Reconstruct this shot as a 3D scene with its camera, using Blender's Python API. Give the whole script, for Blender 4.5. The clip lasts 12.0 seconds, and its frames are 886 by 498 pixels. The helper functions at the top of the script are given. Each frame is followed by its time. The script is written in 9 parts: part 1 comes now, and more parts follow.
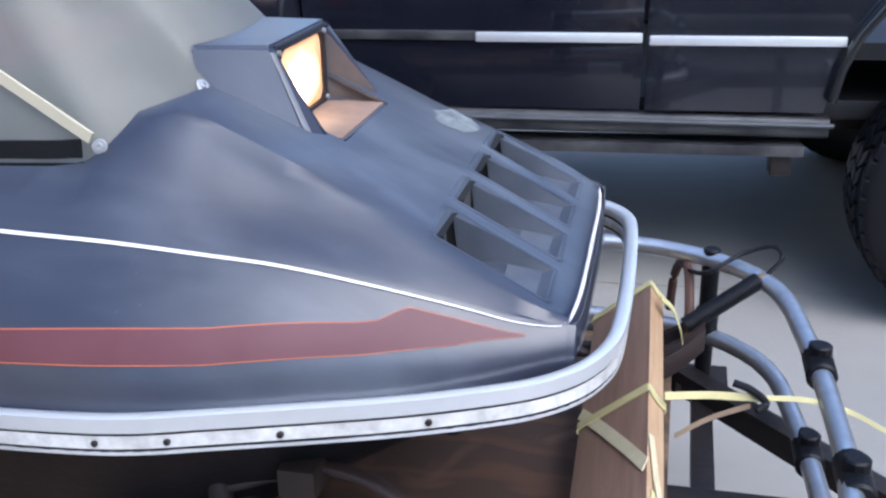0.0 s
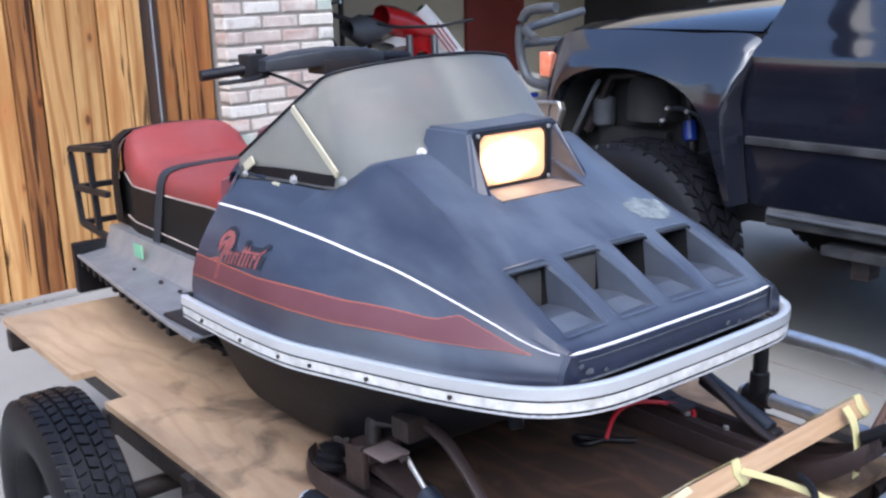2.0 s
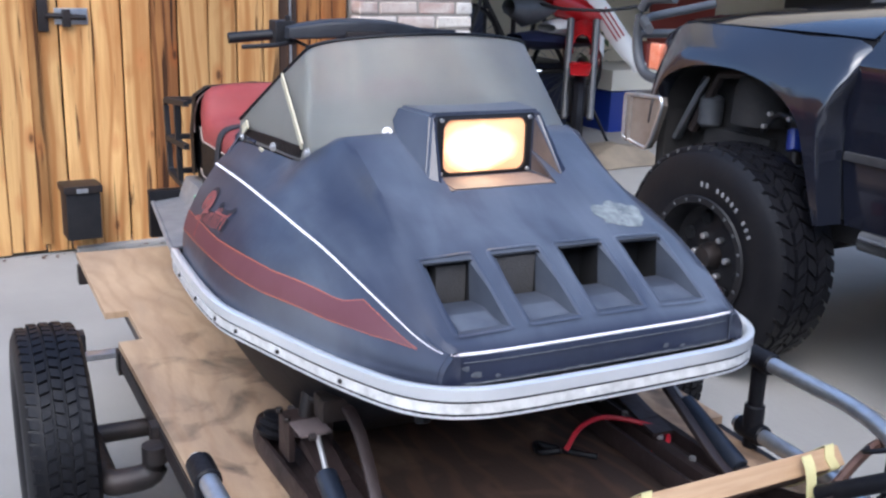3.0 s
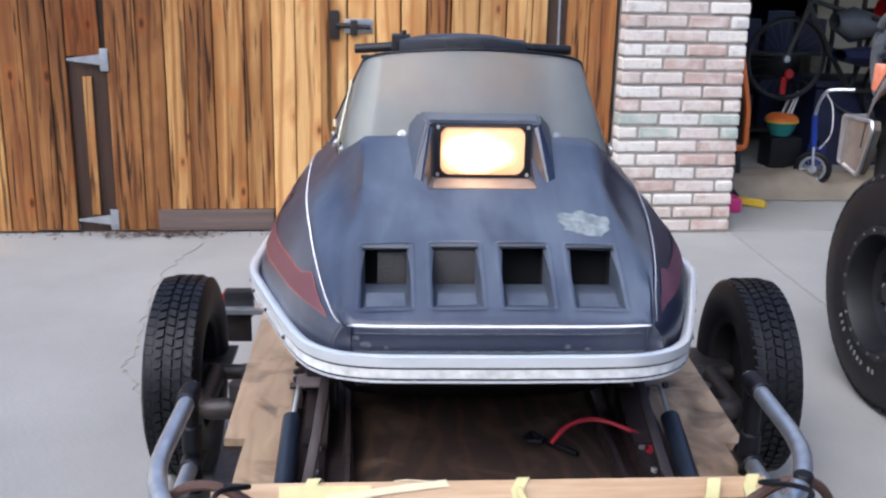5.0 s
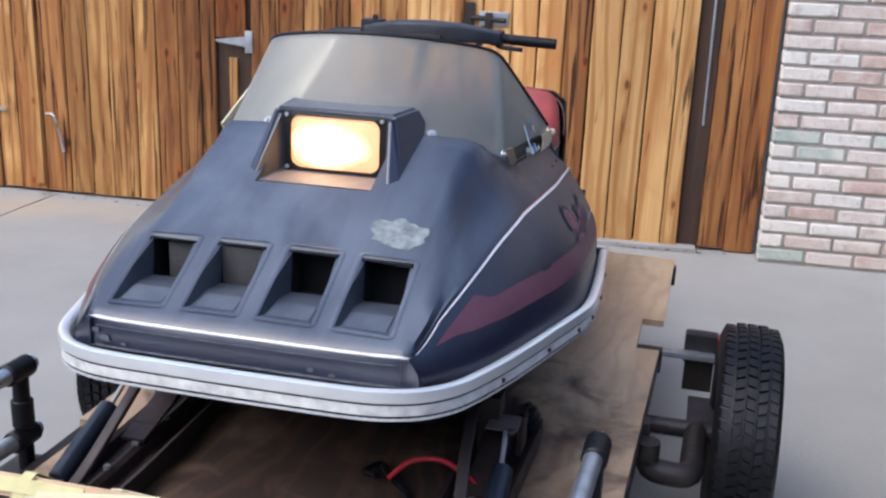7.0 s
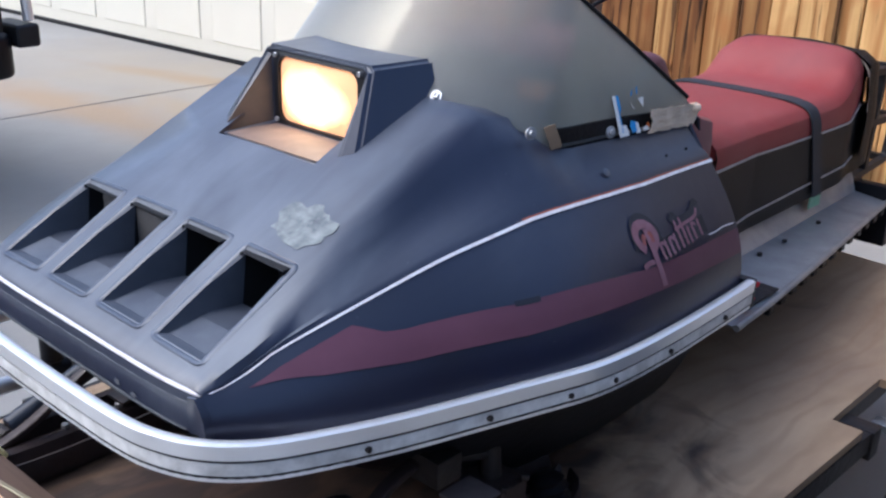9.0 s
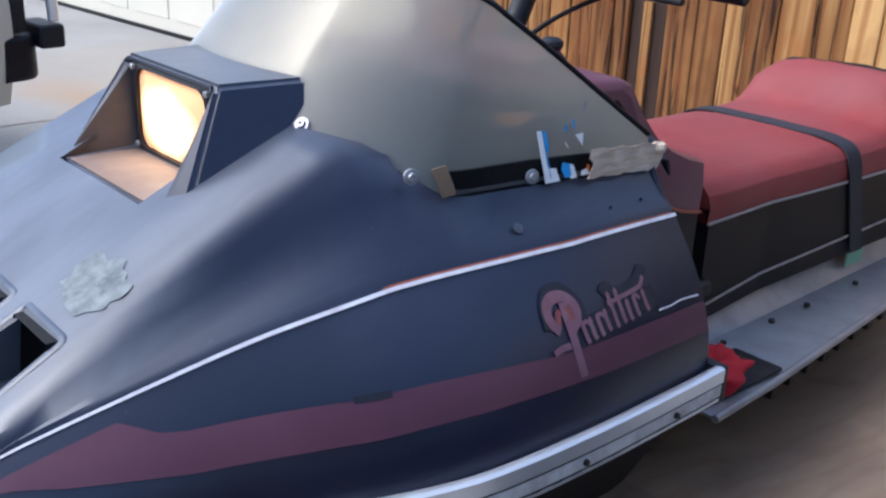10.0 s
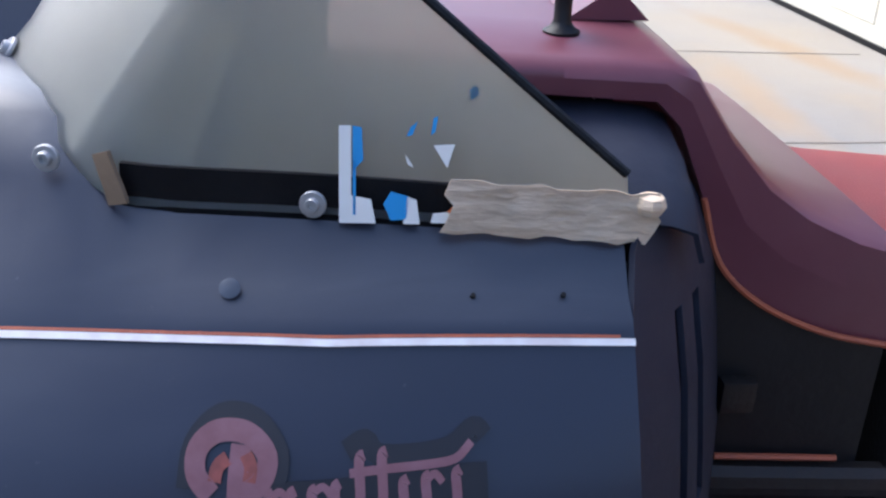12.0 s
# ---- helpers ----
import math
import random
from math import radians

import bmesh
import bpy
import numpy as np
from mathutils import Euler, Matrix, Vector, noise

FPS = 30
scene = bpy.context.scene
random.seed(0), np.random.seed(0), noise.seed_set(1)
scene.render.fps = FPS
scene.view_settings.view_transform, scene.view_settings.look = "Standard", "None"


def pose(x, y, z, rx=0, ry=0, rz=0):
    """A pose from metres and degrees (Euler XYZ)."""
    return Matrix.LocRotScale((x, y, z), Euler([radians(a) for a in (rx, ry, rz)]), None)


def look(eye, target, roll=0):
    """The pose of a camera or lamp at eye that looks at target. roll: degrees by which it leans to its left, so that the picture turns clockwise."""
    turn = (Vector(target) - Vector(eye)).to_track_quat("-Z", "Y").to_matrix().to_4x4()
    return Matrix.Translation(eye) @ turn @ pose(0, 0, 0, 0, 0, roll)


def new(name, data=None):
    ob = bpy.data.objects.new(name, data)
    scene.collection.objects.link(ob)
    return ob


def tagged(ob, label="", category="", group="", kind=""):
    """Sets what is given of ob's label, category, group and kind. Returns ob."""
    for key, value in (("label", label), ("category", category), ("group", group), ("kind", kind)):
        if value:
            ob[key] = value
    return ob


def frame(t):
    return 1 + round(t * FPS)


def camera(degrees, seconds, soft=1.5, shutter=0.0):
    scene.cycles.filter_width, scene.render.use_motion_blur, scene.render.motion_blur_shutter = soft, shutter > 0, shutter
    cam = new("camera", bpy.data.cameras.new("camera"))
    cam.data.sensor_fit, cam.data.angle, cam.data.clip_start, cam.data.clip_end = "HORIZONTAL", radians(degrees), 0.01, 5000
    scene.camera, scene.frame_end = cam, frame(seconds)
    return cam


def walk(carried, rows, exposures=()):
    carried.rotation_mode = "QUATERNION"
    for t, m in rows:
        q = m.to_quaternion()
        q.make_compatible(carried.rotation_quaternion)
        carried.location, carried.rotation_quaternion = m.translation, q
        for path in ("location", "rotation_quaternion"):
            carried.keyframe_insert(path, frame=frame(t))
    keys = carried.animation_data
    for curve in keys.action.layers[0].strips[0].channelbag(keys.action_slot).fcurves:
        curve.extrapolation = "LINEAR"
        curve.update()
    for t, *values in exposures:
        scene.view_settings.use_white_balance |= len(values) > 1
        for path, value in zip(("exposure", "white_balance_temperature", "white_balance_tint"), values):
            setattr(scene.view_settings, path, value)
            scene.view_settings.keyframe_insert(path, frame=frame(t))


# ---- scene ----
cam = camera(47.0, 12.0, soft=2.4)
PATH = [
    (0, (-0.235, 0.695, 1.333), (-0.535, 2.534, 0.606), -1.1),
    (0.5, (0.032, 0.792, 1.299), (-0.788, 2.479, 0.607), -3.9),
    (1, (0.264, 0.718, 1.361), (-0.858, 2.254, 0.773), -3.5),
    (1.5, (0.460, 0.607, 1.382), (-0.877, 2.022, 0.816), -3.9),
    (2, (0.710, 0.666, 1.379), (-0.737, 1.974, 0.859), -1.5),
    (2.5, (0.915, 0.821, 1.389), (-0.645, 1.991, 0.839), 1.1),
    (2.7, (0.928, 0.914, 1.378), (-0.677, 2.024, 0.823), 1.7),
    (4.3, (1.238, 1.623, 1.407), (-0.637, 1.993, 0.818), 1.1),
    (4.5, (1.312, 1.646, 1.423), (-0.57, 1.982, 0.835), 1.4),
    (5, (1.41, 1.776, 1.434), (-0.496, 2.001, 0.873), 1.3),
    (5.5, (1.486, 2.035, 1.422), (-0.438, 2.093, 0.878), 1.3),
    (6, (1.4, 2.222, 1.415), (-0.522, 2.172, 0.863), 1.3),
    (6.5, (1.247, 2.388, 1.414), (-0.66, 2.297, 0.818), 2.5),
    (7, (1.156, 2.648, 1.406), (-0.728, 2.303, 0.831), 2.4),
    (7.5, (0.993, 2.833, 1.389), (-0.833, 2.285, 0.785), 2.4),
    (7.7, (0.888, 2.863, 1.38), (-0.911, 2.251, 0.757), 2.2),
    (9.3, (0.255, 3.21, 1.384), (-1.16, 2.001, 0.651), 2.0),
    (9.5, (0.166, 3.175, 1.378), (-1.272, 1.989, 0.653), 3.1),
    (10, (-0.046, 3.192, 1.347), (-1.366, 1.871, 0.63), 2.4),
    (10.5, (-0.305, 3.244, 1.32), (-1.376, 1.718, 0.596), 1.6),
    (11, (-0.539, 3.119, 1.327), (-1.488, 1.579, 0.473), 3.8),
    (11.5, (-0.751, 3.038, 1.314), (-1.429, 1.395, 0.398), 1.0),
    (12, (-0.932, 3.059, 1.256), (-1.231, 1.274, 0.406), 2.5),
]
EXPOSURES = [(0.0, 1.1, 5450, 10), (1.0, 1.12, 5400, 10), (2.0, 1.2, 5480, 10), (2.5, 1.15, 5480, 10), (4.5, 1.05, 5600, 10), (5.5, 1.17, 5620, 10), (6.5, 1.12, 5680, 10), (7.5, 0.95, 5720, 10), (9.5, 0.97, 5520, 10), (10.5, 1.09, 5500, 10), (11.0, 1.19, 5520, 10), (11.5, 1.33, 5600, 10), (12.0, 1.4, 5700, 10)]
walk(cam, [(t, look(eye, target, roll)) for t, eye, target, roll in PATH], EXPOSURES)

# ---- light ----
world = bpy.data.worlds.new("sky")
scene.world = world
world.use_nodes = True
wn = world.node_tree.nodes
sky = wn.new("ShaderNodeTexSky")
sky.sky_type = "NISHITA"
sky.sun_disc = False
sky.sun_elevation = radians(50)
sky.sun_rotation = radians(131)
sky.air_density, sky.dust_density = 1.0, 3.5
wn["Background"].inputs["Strength"].default_value = 0.15
world.node_tree.links.new(sky.outputs["Color"], wn["Background"].inputs["Color"])
sun = new("sun", bpy.data.lights.new("sun", "SUN"))
sun.data.energy, sun.data.angle, sun.data.color = 0.90, radians(66), (1.0, 0.97, 0.93)
sun.matrix_world = look((4.3, -4.7, 7.1), (0, 0, 0))
scene.view_settings.exposure = 0.6


# ---- materials ----
def mat(name, base, rough=0.5, metal=0.0, second=None, scale=6.0, amount=0.5, bump=0.0, bump_scale=60.0, stretch=(1, 1, 1), coat=0.0,
        third=None, third_scale=1.5, third_amount=0.35, rough2=None, spec=0.5, island=False):
    m = bpy.data.materials.new(name)
    m.use_nodes = True
    nt = m.node_tree
    n, l = nt.nodes, nt.links
    p = n["Principled BSDF"]
    p.inputs["Roughness"].default_value = rough
    p.inputs["Metallic"].default_value = metal
    p.inputs["Coat Weight"].default_value = coat
    p.inputs["Specular IOR Level"].default_value = spec
    co = n.new("ShaderNodeTexCoord")
    mp = n.new("ShaderNodeMapping")
    mp.inputs["Scale"].default_value = stretch
    l.new(co.outputs["Object"], mp.inputs["Vector"])
    last = None
    rgb = n.new("ShaderNodeRGB")
    rgb.outputs[0].default_value = (*base, 1)
    last = rgb.outputs[0]

    def blend(color, sc, amt, detail, lo, hi):
        nz = n.new("ShaderNodeTexNoise")
        nz.inputs["Scale"].default_value, nz.inputs["Detail"].default_value, nz.inputs["Roughness"].default_value = sc, detail, 0.6
        l.new(mp.outputs[0], nz.inputs["Vector"])
        r = n.new("ShaderNodeMapRange")
        r.inputs["From Min"].default_value, r.inputs["From Max"].default_value = lo, hi
        r.inputs["To Max"].default_value = amt
        l.new(nz.outputs[0], r.inputs["Value"])
        mx = n.new("ShaderNodeMix")
        mx.data_type = "RGBA"
        l.new(r.outputs[0], mx.inputs["Factor"])
        l.new(last, mx.inputs["A"])
        mx.inputs["B"].default_value = (*color, 1)
        return mx.outputs["Result"], r.outputs[0]

    if second:
        last, f = blend(second, scale, amount, 6, 0.35, 0.7)
        if rough2 is not None:
            rr = n.new("ShaderNodeMapRange")
            rr.inputs["To Min"].default_value, rr.inputs["To Max"].default_value, rr.inputs["From Max"].default_value = rough, rough2, amount
            l.new(f, rr.inputs["Value"])
            l.new(rr.outputs[0], p.inputs["Roughness"])
    if third:
        last, f = blend(third, third_scale, third_amount, 4, 0.42, 0.75)
    if island:
        oi = n.new("ShaderNodeObjectInfo")
        hs = n.new("ShaderNodeHueSaturation")
        mr = n.new("ShaderNodeMapRange")
        mr.inputs["To Min"].default_value, mr.inputs["To Max"].default_value = 0.72, 1.22
        l.new(oi.outputs["Random"], mr.inputs["Value"])
        l.new(mr.outputs[0], hs.inputs["Value"])
        l.new(last, hs.inputs["Color"])
        last = hs.outputs["Color"]
    l.new(last, p.inputs["Base Color"])
    if bump:
        nz = n.new("ShaderNodeTexNoise")
        nz.inputs["Scale"].default_value, nz.inputs["Detail"].default_value = bump_scale, 5
        l.new(mp.outputs[0], nz.inputs["Vector"])
        b = n.new("ShaderNodeBump")
        b.inputs["Strength"].default_value, b.inputs["Distance"].default_value = bump, 0.01
        l.new(nz.outputs[0], b.inputs["Height"])
        l.new(b.outputs[0], p.inputs["Normal"])
    return m


def glass(name, tint, rough, clear, haze=0.0, haze_color=(0.4, 0.4, 0.38), front=None):
    """A thin smoked sheet: clear share seen through, the rest gloss and haze."""
    m = bpy.data.materials.new(name)
    m.use_nodes = True
    n, l = m.node_tree.nodes, m.node_tree.links
    n.remove(n["Principled BSDF"])
    tr = n.new("ShaderNodeBsdfTransparent")
    tr.inputs[0].default_value = (*tint, 1)
    gl = n.new("ShaderNodeBsdfGlossy")
    gl.inputs["Roughness"].default_value = rough
    df = n.new("ShaderNodeBsdfDiffuse")
    df.inputs[0].default_value = (*(front or haze_color), 1)
    tl = n.new("ShaderNodeBsdfTranslucent")
    tl.inputs[0].default_value = (*haze_color, 1)
    hz = n.new("ShaderNodeMixShader")
    hz.inputs[0].default_value = 0.68
    l.new(df.outputs[0], hz.inputs[1])
    l.new(tl.outputs[0], hz.inputs[2])
    fr = n.new("ShaderNodeFresnel")
    fr.inputs[0].default_value = 1.36
    nz = n.new("ShaderNodeTexNoise")
    nz.inputs["Scale"].default_value, nz.inputs["Detail"].default_value = 5, 6
    co = n.new("ShaderNodeTexCoord")
    l.new(co.outputs["Object"], nz.inputs["Vector"])
    mr = n.new("ShaderNodeMapRange")
    mr.inputs["From Min"].default_value, mr.inputs["From Max"].default_value = 0.3, 0.75
    mr.inputs["To Min"].default_value, mr.inputs["To Max"].default_value = haze * 0.88, haze * 1.14
    l.new(nz.outputs[0], mr.inputs["Value"])
    a = n.new("ShaderNodeMixShader")
    l.new(mr.outputs[0], a.inputs[0])
    l.new(tr.outputs[0], a.inputs[1])
    l.new(hz.outputs[0], a.inputs[2])
    b = n.new("ShaderNodeMixShader")
    l.new(fr.outputs[0], b.inputs[0])
    l.new(a.outputs[0], b.inputs[1])
    l.new(gl.outputs[0], b.inputs[2])
    l.new(b.outputs[0], n["Material Output"].inputs[0])
    return m


def glow(name, color, strength):
    m = bpy.data.materials.new(name)
    m.use_nodes = True
    p = m.node_tree.nodes["Principled BSDF"]
    p.inputs["Base Color"].default_value = (*color, 1)
    p.inputs["Emission Color"].default_value = (*color, 1)
    p.inputs["Emission Strength"].default_value = strength
    p.inputs["Roughness"].default_value = 0.2
    return m


def lit_lens(name):
    """A lit headlight: hot in the middle, amber towards the rim, with the ribs of the pressed glass."""
    m = glow(name, (1.0, 0.6, 0.3), 1.0)
    n, l = m.node_tree.nodes, m.node_tree.links
    p = n["Principled BSDF"]
    co = n.new("ShaderNodeTexCoord")
    mp = n.new("ShaderNodeMapping")
    mp.vector_type = "TEXTURE"
    mp.inputs["Location"].default_value = (0.5, -0.012, 1.030)
    mp.inputs["Scale"].default_value = (1.0, 0.098, 0.060)
    l.new(co.outputs["Object"], mp.inputs["Vector"])
    nz = n.new("ShaderNodeTexNoise")
    nz.inputs["Scale"].default_value, nz.inputs["Detail"].default_value = 22, 3
    l.new(co.outputs["Object"], nz.inputs["Vector"])
    ln = n.new("ShaderNodeVectorMath")
    ln.operation = "LENGTH"
    l.new(mp.outputs[0], ln.inputs[0])
    ad = n.new("ShaderNodeMath")
    ad.operation = "MULTIPLY_ADD"
    ad.inputs[1].default_value = 0.35
    l.new(nz.outputs[0], ad.inputs[0])
    l.new(ln.outputs["Value"], ad.inputs[2])
    cr = n.new("ShaderNodeValToRGB")
    e = cr.color_ramp.elements
    e[0].position, e[0].color = 0.42, (1.0, 0.72, 0.40, 1)
    e[1].position, e[1].color = 1.15, (0.045, 0.016, 0.006, 1)
    x = e.new(0.80)
    x.color = (0.26, 0.125, 0.045, 1)
    l.new(ad.outputs[0], cr.inputs[0])
    l.new(cr.outputs[0], p.inputs["Emission Color"])
    p.inputs["Emission Strength"].default_value = 6.0
    return m


def wood_mat(name, light, dark, streak, scale=1.0, amount=0.75, wear=0.0):
    """Boards with grain that runs along z, streaks, knots and a tone of their own."""
    m = bpy.data.materials.new(name)
    m.use_nodes = True
    n, l = m.node_tree.nodes, m.node_tree.links
    p = n["Principled BSDF"]
    p.inputs["Roughness"].default_value = 0.8
    p.inputs["Specular IOR Level"].default_value = 0.2
    co = n.new("ShaderNodeTexCoord")
    oi = n.new("ShaderNodeObjectInfo")
    off = n.new("ShaderNodeVectorMath")
    off.operation = "MULTIPLY_ADD"
    off.inputs[1].default_value = (1, 1, 1)
    rv = n.new("ShaderNodeVectorMath")
    rv.operation = "SCALE"
    rv.inputs[0].default_value = (13, 29, 41)
    l.new(oi.outputs["Random"], rv.inputs["Scale"])
    l.new(co.outputs["Object"], off.inputs[0])
    l.new(rv.outputs[0], off.inputs[2])

    def noise_at(stretch, sc, detail, dist=0.0):
        mp = n.new("ShaderNodeMapping")
        mp.inputs["Scale"].default_value = stretch
        l.new(off.outputs[0], mp.inputs["Vector"])
        nz = n.new("ShaderNodeTexNoise")
        nz.inputs["Scale"].default_value, nz.inputs["Detail"].default_value, nz.inputs["Distortion"].default_value = sc, detail, dist
        l.new(mp.outputs[0], nz.inputs["Vector"])
        return nz.outputs[0]

    def ramp(src, lo, hi, top=1.0):
        r = n.new("ShaderNodeMapRange")
        r.inputs["From Min"].default_value, r.inputs["From Max"].default_value, r.inputs["To Max"].default_value = lo, hi, top
        l.new(src, r.inputs["Value"])
        return r.outputs[0]

    def mix(f, a, bcol):
        mx = n.new("ShaderNodeMix")
        mx.data_type = "RGBA"
        l.new(f, mx.inputs["Factor"])
        if isinstance(a, tuple):
            mx.inputs["A"].default_value = (*a, 1)
        else:
            l.new(a, mx.inputs["A"])
        mx.inputs["B"].default_value = (*bcol, 1)
        return mx.outputs["Result"]

    broad = noise_at((1, 5 * scale, 0.45), 1.6, 4, 1.0)
    grain = noise_at((1, 70 * scale, 1.4), 2.0, 5, 0.5)
    dirty = noise_at((1, 26 * scale, 1.3), 1.6, 5, 0.5)
    blotch = noise_at((1, 2.2 * scale, 1.1), 1.8, 4, 0.8)
    c = mix(ramp(broad, 0.40 + wear * 0.5, 0.62 + wear * 0.5, 0.72), light, dark)
    c = mix(ramp(grain, 0.46, 0.80, 0.34), c, dark)
    wv = n.new("ShaderNodeTexWave")
    wv.bands_direction = "Y"
    wv.inputs["Scale"].default_value, wv.inputs["Distortion"].default_value, wv.inputs["Detail"].default_value, wv.inputs["Detail Scale"].default_value = 4.2, 9.0, 2.0, 0.7
    wm = n.new("ShaderNodeMapping")
    wm.inputs["Scale"].default_value = (1, 1.0 * scale, 0.20)
    l.new(off.outputs[0], wm.inputs["Vector"])
    l.new(wm.outputs[0], wv.inputs["Vector"])
    c = mix(ramp(wv.outputs["Fac"], 0.62, 0.98, 0.75), c, dark)
    c = mix(ramp(blotch, 0.47 + wear, 0.66 + wear, 0.6), c, dark)
    vo = n.new("ShaderNodeTexVoronoi")
    mp = n.new("ShaderNodeMapping")
    mp.inputs["Scale"].default_value = (1, 7.0 * scale, 3.4)
    l.new(off.outputs[0], mp.inputs["Vector"])
    l.new(mp.outputs[0], vo.inputs["Vector"])
    vo.inputs["Scale"].default_value = 1.0
    c = mix(ramp(vo.outputs["Distance"], 0.26, 0.12, 0.7), c, (light[0] * 0.72, light[1] * 0.50, light[2] * 0.42))
    c = mix(ramp(vo.outputs["Distance"], 0.11, 0.05, 0.75), c, streak)
    c = mix(ramp(dirty, 0.56 + wear, 0.63 + wear, amount), c, streak)
    hs = n.new("ShaderNodeHueSaturation")
    l.new(ramp(oi.outputs["Random"], 0, 1, 1.0), hs.inputs["Value"])
    mr = n.new("ShaderNodeMapRange")
    mr.inputs["To Min"].default_value, mr.inputs["To Max"].default_value = 0.75, 1.2
    l.new(oi.outputs["Random"], mr.inputs["Value"])
    l.new(mr.outputs[0], hs.inputs["Value"])
    l.new(c, hs.inputs["Color"])
    l.new(hs.outputs["Color"], p.inputs["Base Color"])
    b = n.new("ShaderNodeBump")
    b.inputs["Strength"].default_value, b.inputs["Distance"].default_value = 0.5, 0.006
    l.new(grain, b.inputs["Height"])
    l.new(b.outputs[0], p.inputs["Normal"])
    return m


M = {}
M["hood_edge"] = mat("unpolished navy moulding", (0.016, 0.019, 0.036), 0.6, second=(0.040, 0.044, 0.062), scale=7, amount=0.6, spec=0.3, bump=0.1, bump_scale=60)
M["vent"] = mat("vent plastic", (0.040, 0.046, 0.062), 0.45, second=(0.095, 0.105, 0.125), scale=9, amount=0.6)
M["vent_light"] = mat("worn scoop plastic", (0.060, 0.068, 0.088), 0.45, second=(0.150, 0.162, 0.182), scale=14, amount=0.6)
M["scuff"] = mat("scuffed fibreglass", (0.15, 0.158, 0.17), 0.6, second=(0.04, 0.043, 0.055), scale=70, amount=0.8)
M["black"] = mat("black paint", (0.009, 0.009, 0.011), 0.5, spec=0.35, second=(0.020, 0.019, 0.020), scale=14, amount=0.6, bump=0.1)
M["pan"] = mat("black moulded pan", (0.006, 0.006, 0.008), 0.55, second=(0.012, 0.012, 0.015), scale=8, amount=0.6, spec=0.25, bump=0.1)
# near-black stands in for the shade inside gaps, ducts and wells
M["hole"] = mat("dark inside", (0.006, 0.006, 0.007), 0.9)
M["foam"] = mat("grey filter foam", (0.060, 0.058, 0.058), 0.95, second=(0.045, 0.042, 0.04), scale=20, bump=0.5, bump_scale=250)
M["chrome"] = mat("chrome trim", (0.92, 0.92, 0.91), 0.28, 0.65, second=(0.74, 0.74, 0.74), scale=8, amount=0.4, rough2=0.40, bump=0.02)
M["white_trim"] = mat("worn white trim", (0.78, 0.77, 0.74), 0.4, second=(0.42, 0.40, 0.37), scale=25, amount=0.6, third=(0.1, 0.1, 0.1), third_scale=40, third_amount=0.4)
M["pin"] = mat("white pinstripe", (0.85, 0.84, 0.85), 0.45, second=(0.5, 0.36, 0.36), scale=40, amount=0.5)
M["orange_pin"] = mat("orange pinstripe", (0.46, 0.12, 0.055), 0.5, second=(0.24, 0.08, 0.06), scale=40, amount=0.5)
M["band"] = mat("maroon band", (0.098, 0.027, 0.033), 0.5, second=(0.13, 0.046, 0.054), scale=8, amount=0.6)
M["band_faded"] = mat("faded maroon band", (0.095, 0.030, 0.050), 0.45, second=(0.135, 0.050, 0.075), scale=8, amount=0.6)
M["emblem"] = mat("weathered emblem", (0.26, 0.07, 0.06), 0.6, second=(0.09, 0.03, 0.03), scale=60, amount=0.7)
M["emblem_pale"] = mat("faded emblem", (0.22, 0.11, 0.14), 0.6, second=(0.14, 0.05, 0.06), scale=30, amount=0.7)
M["scrape"] = mat("sticker residue", (0.22, 0.245, 0.235), 0.7, second=(0.055, 0.062, 0.080), scale=42, amount=0.95, third=(0.30, 0.32, 0.30), third_scale=70, third_amount=0.6)
M["dark_patch"] = mat("dark residue", (0.012, 0.013, 0.02), 0.5)
M["shield"] = glass("smoked windshield", (0.80, 0.77, 0.67), 0.36, 0.6, 0.46, (0.98, 0.94, 0.82), (0.34, 0.38, 0.41))
M["rubber"] = mat("black rubber", (0.005, 0.005, 0.007), 0.45, spec=0.22, second=(0.011, 0.011, 0.013), scale=18, amount=0.7, bump=0.15, bump_scale=120)
M["tyre_side"] = mat("dusty tyre rubber", (0.006, 0.006, 0.008), 0.5, spec=0.25, second=(0.016, 0.015, 0.015), scale=7, amount=0.5, bump=0.1)
M["lens"] = lit_lens("lit headlight lens")
M["red_vinyl"] = mat("red vinyl", (0.25, 0.029, 0.025), 0.62, second=(0.36, 0.075, 0.066), scale=5, amount=0.6, third=(0.09, 0.045, 0.05), third_scale=2.6, third_amount=0.5, bump=0.25, bump_scale=320)
M["black_vinyl"] = mat("black vinyl", (0.006, 0.006, 0.0065), 0.5, spec=0.22, second=(0.012, 0.0115, 0.012), scale=9, bump=0.25, bump_scale=320)
M["piping"] = mat("pale piping", (0.40, 0.34, 0.29), 0.6, second=(0.20, 0.13, 0.11), scale=30, amount=0.6)
M["maroon"] = mat("maroon console", (0.150, 0.042, 0.060), 0.38, second=(0.19, 0.075, 0.092), scale=10, amount=0.5)
M["alu"] = mat("weathered aluminium", (0.42, 0.42, 0.42), 0.42, 0.75, second=(0.25, 0.24, 0.23), scale=8, amount=0.7, rough2=0.65, bump=0.1, bump_scale=40)
M["galv"] = mat("galvanised tube", (0.62, 0.64, 0.67), 0.3, 0.9, second=(0.30, 0.31, 0.33), scale=16, amount=0.6, rough2=0.5)
M["steel_dark"] = mat("dark rusty steel", (0.018, 0.016, 0.016), 0.5, 0.3, second=(0.045, 0.030, 0.025), scale=16, amount=0.6, bump=0.2)
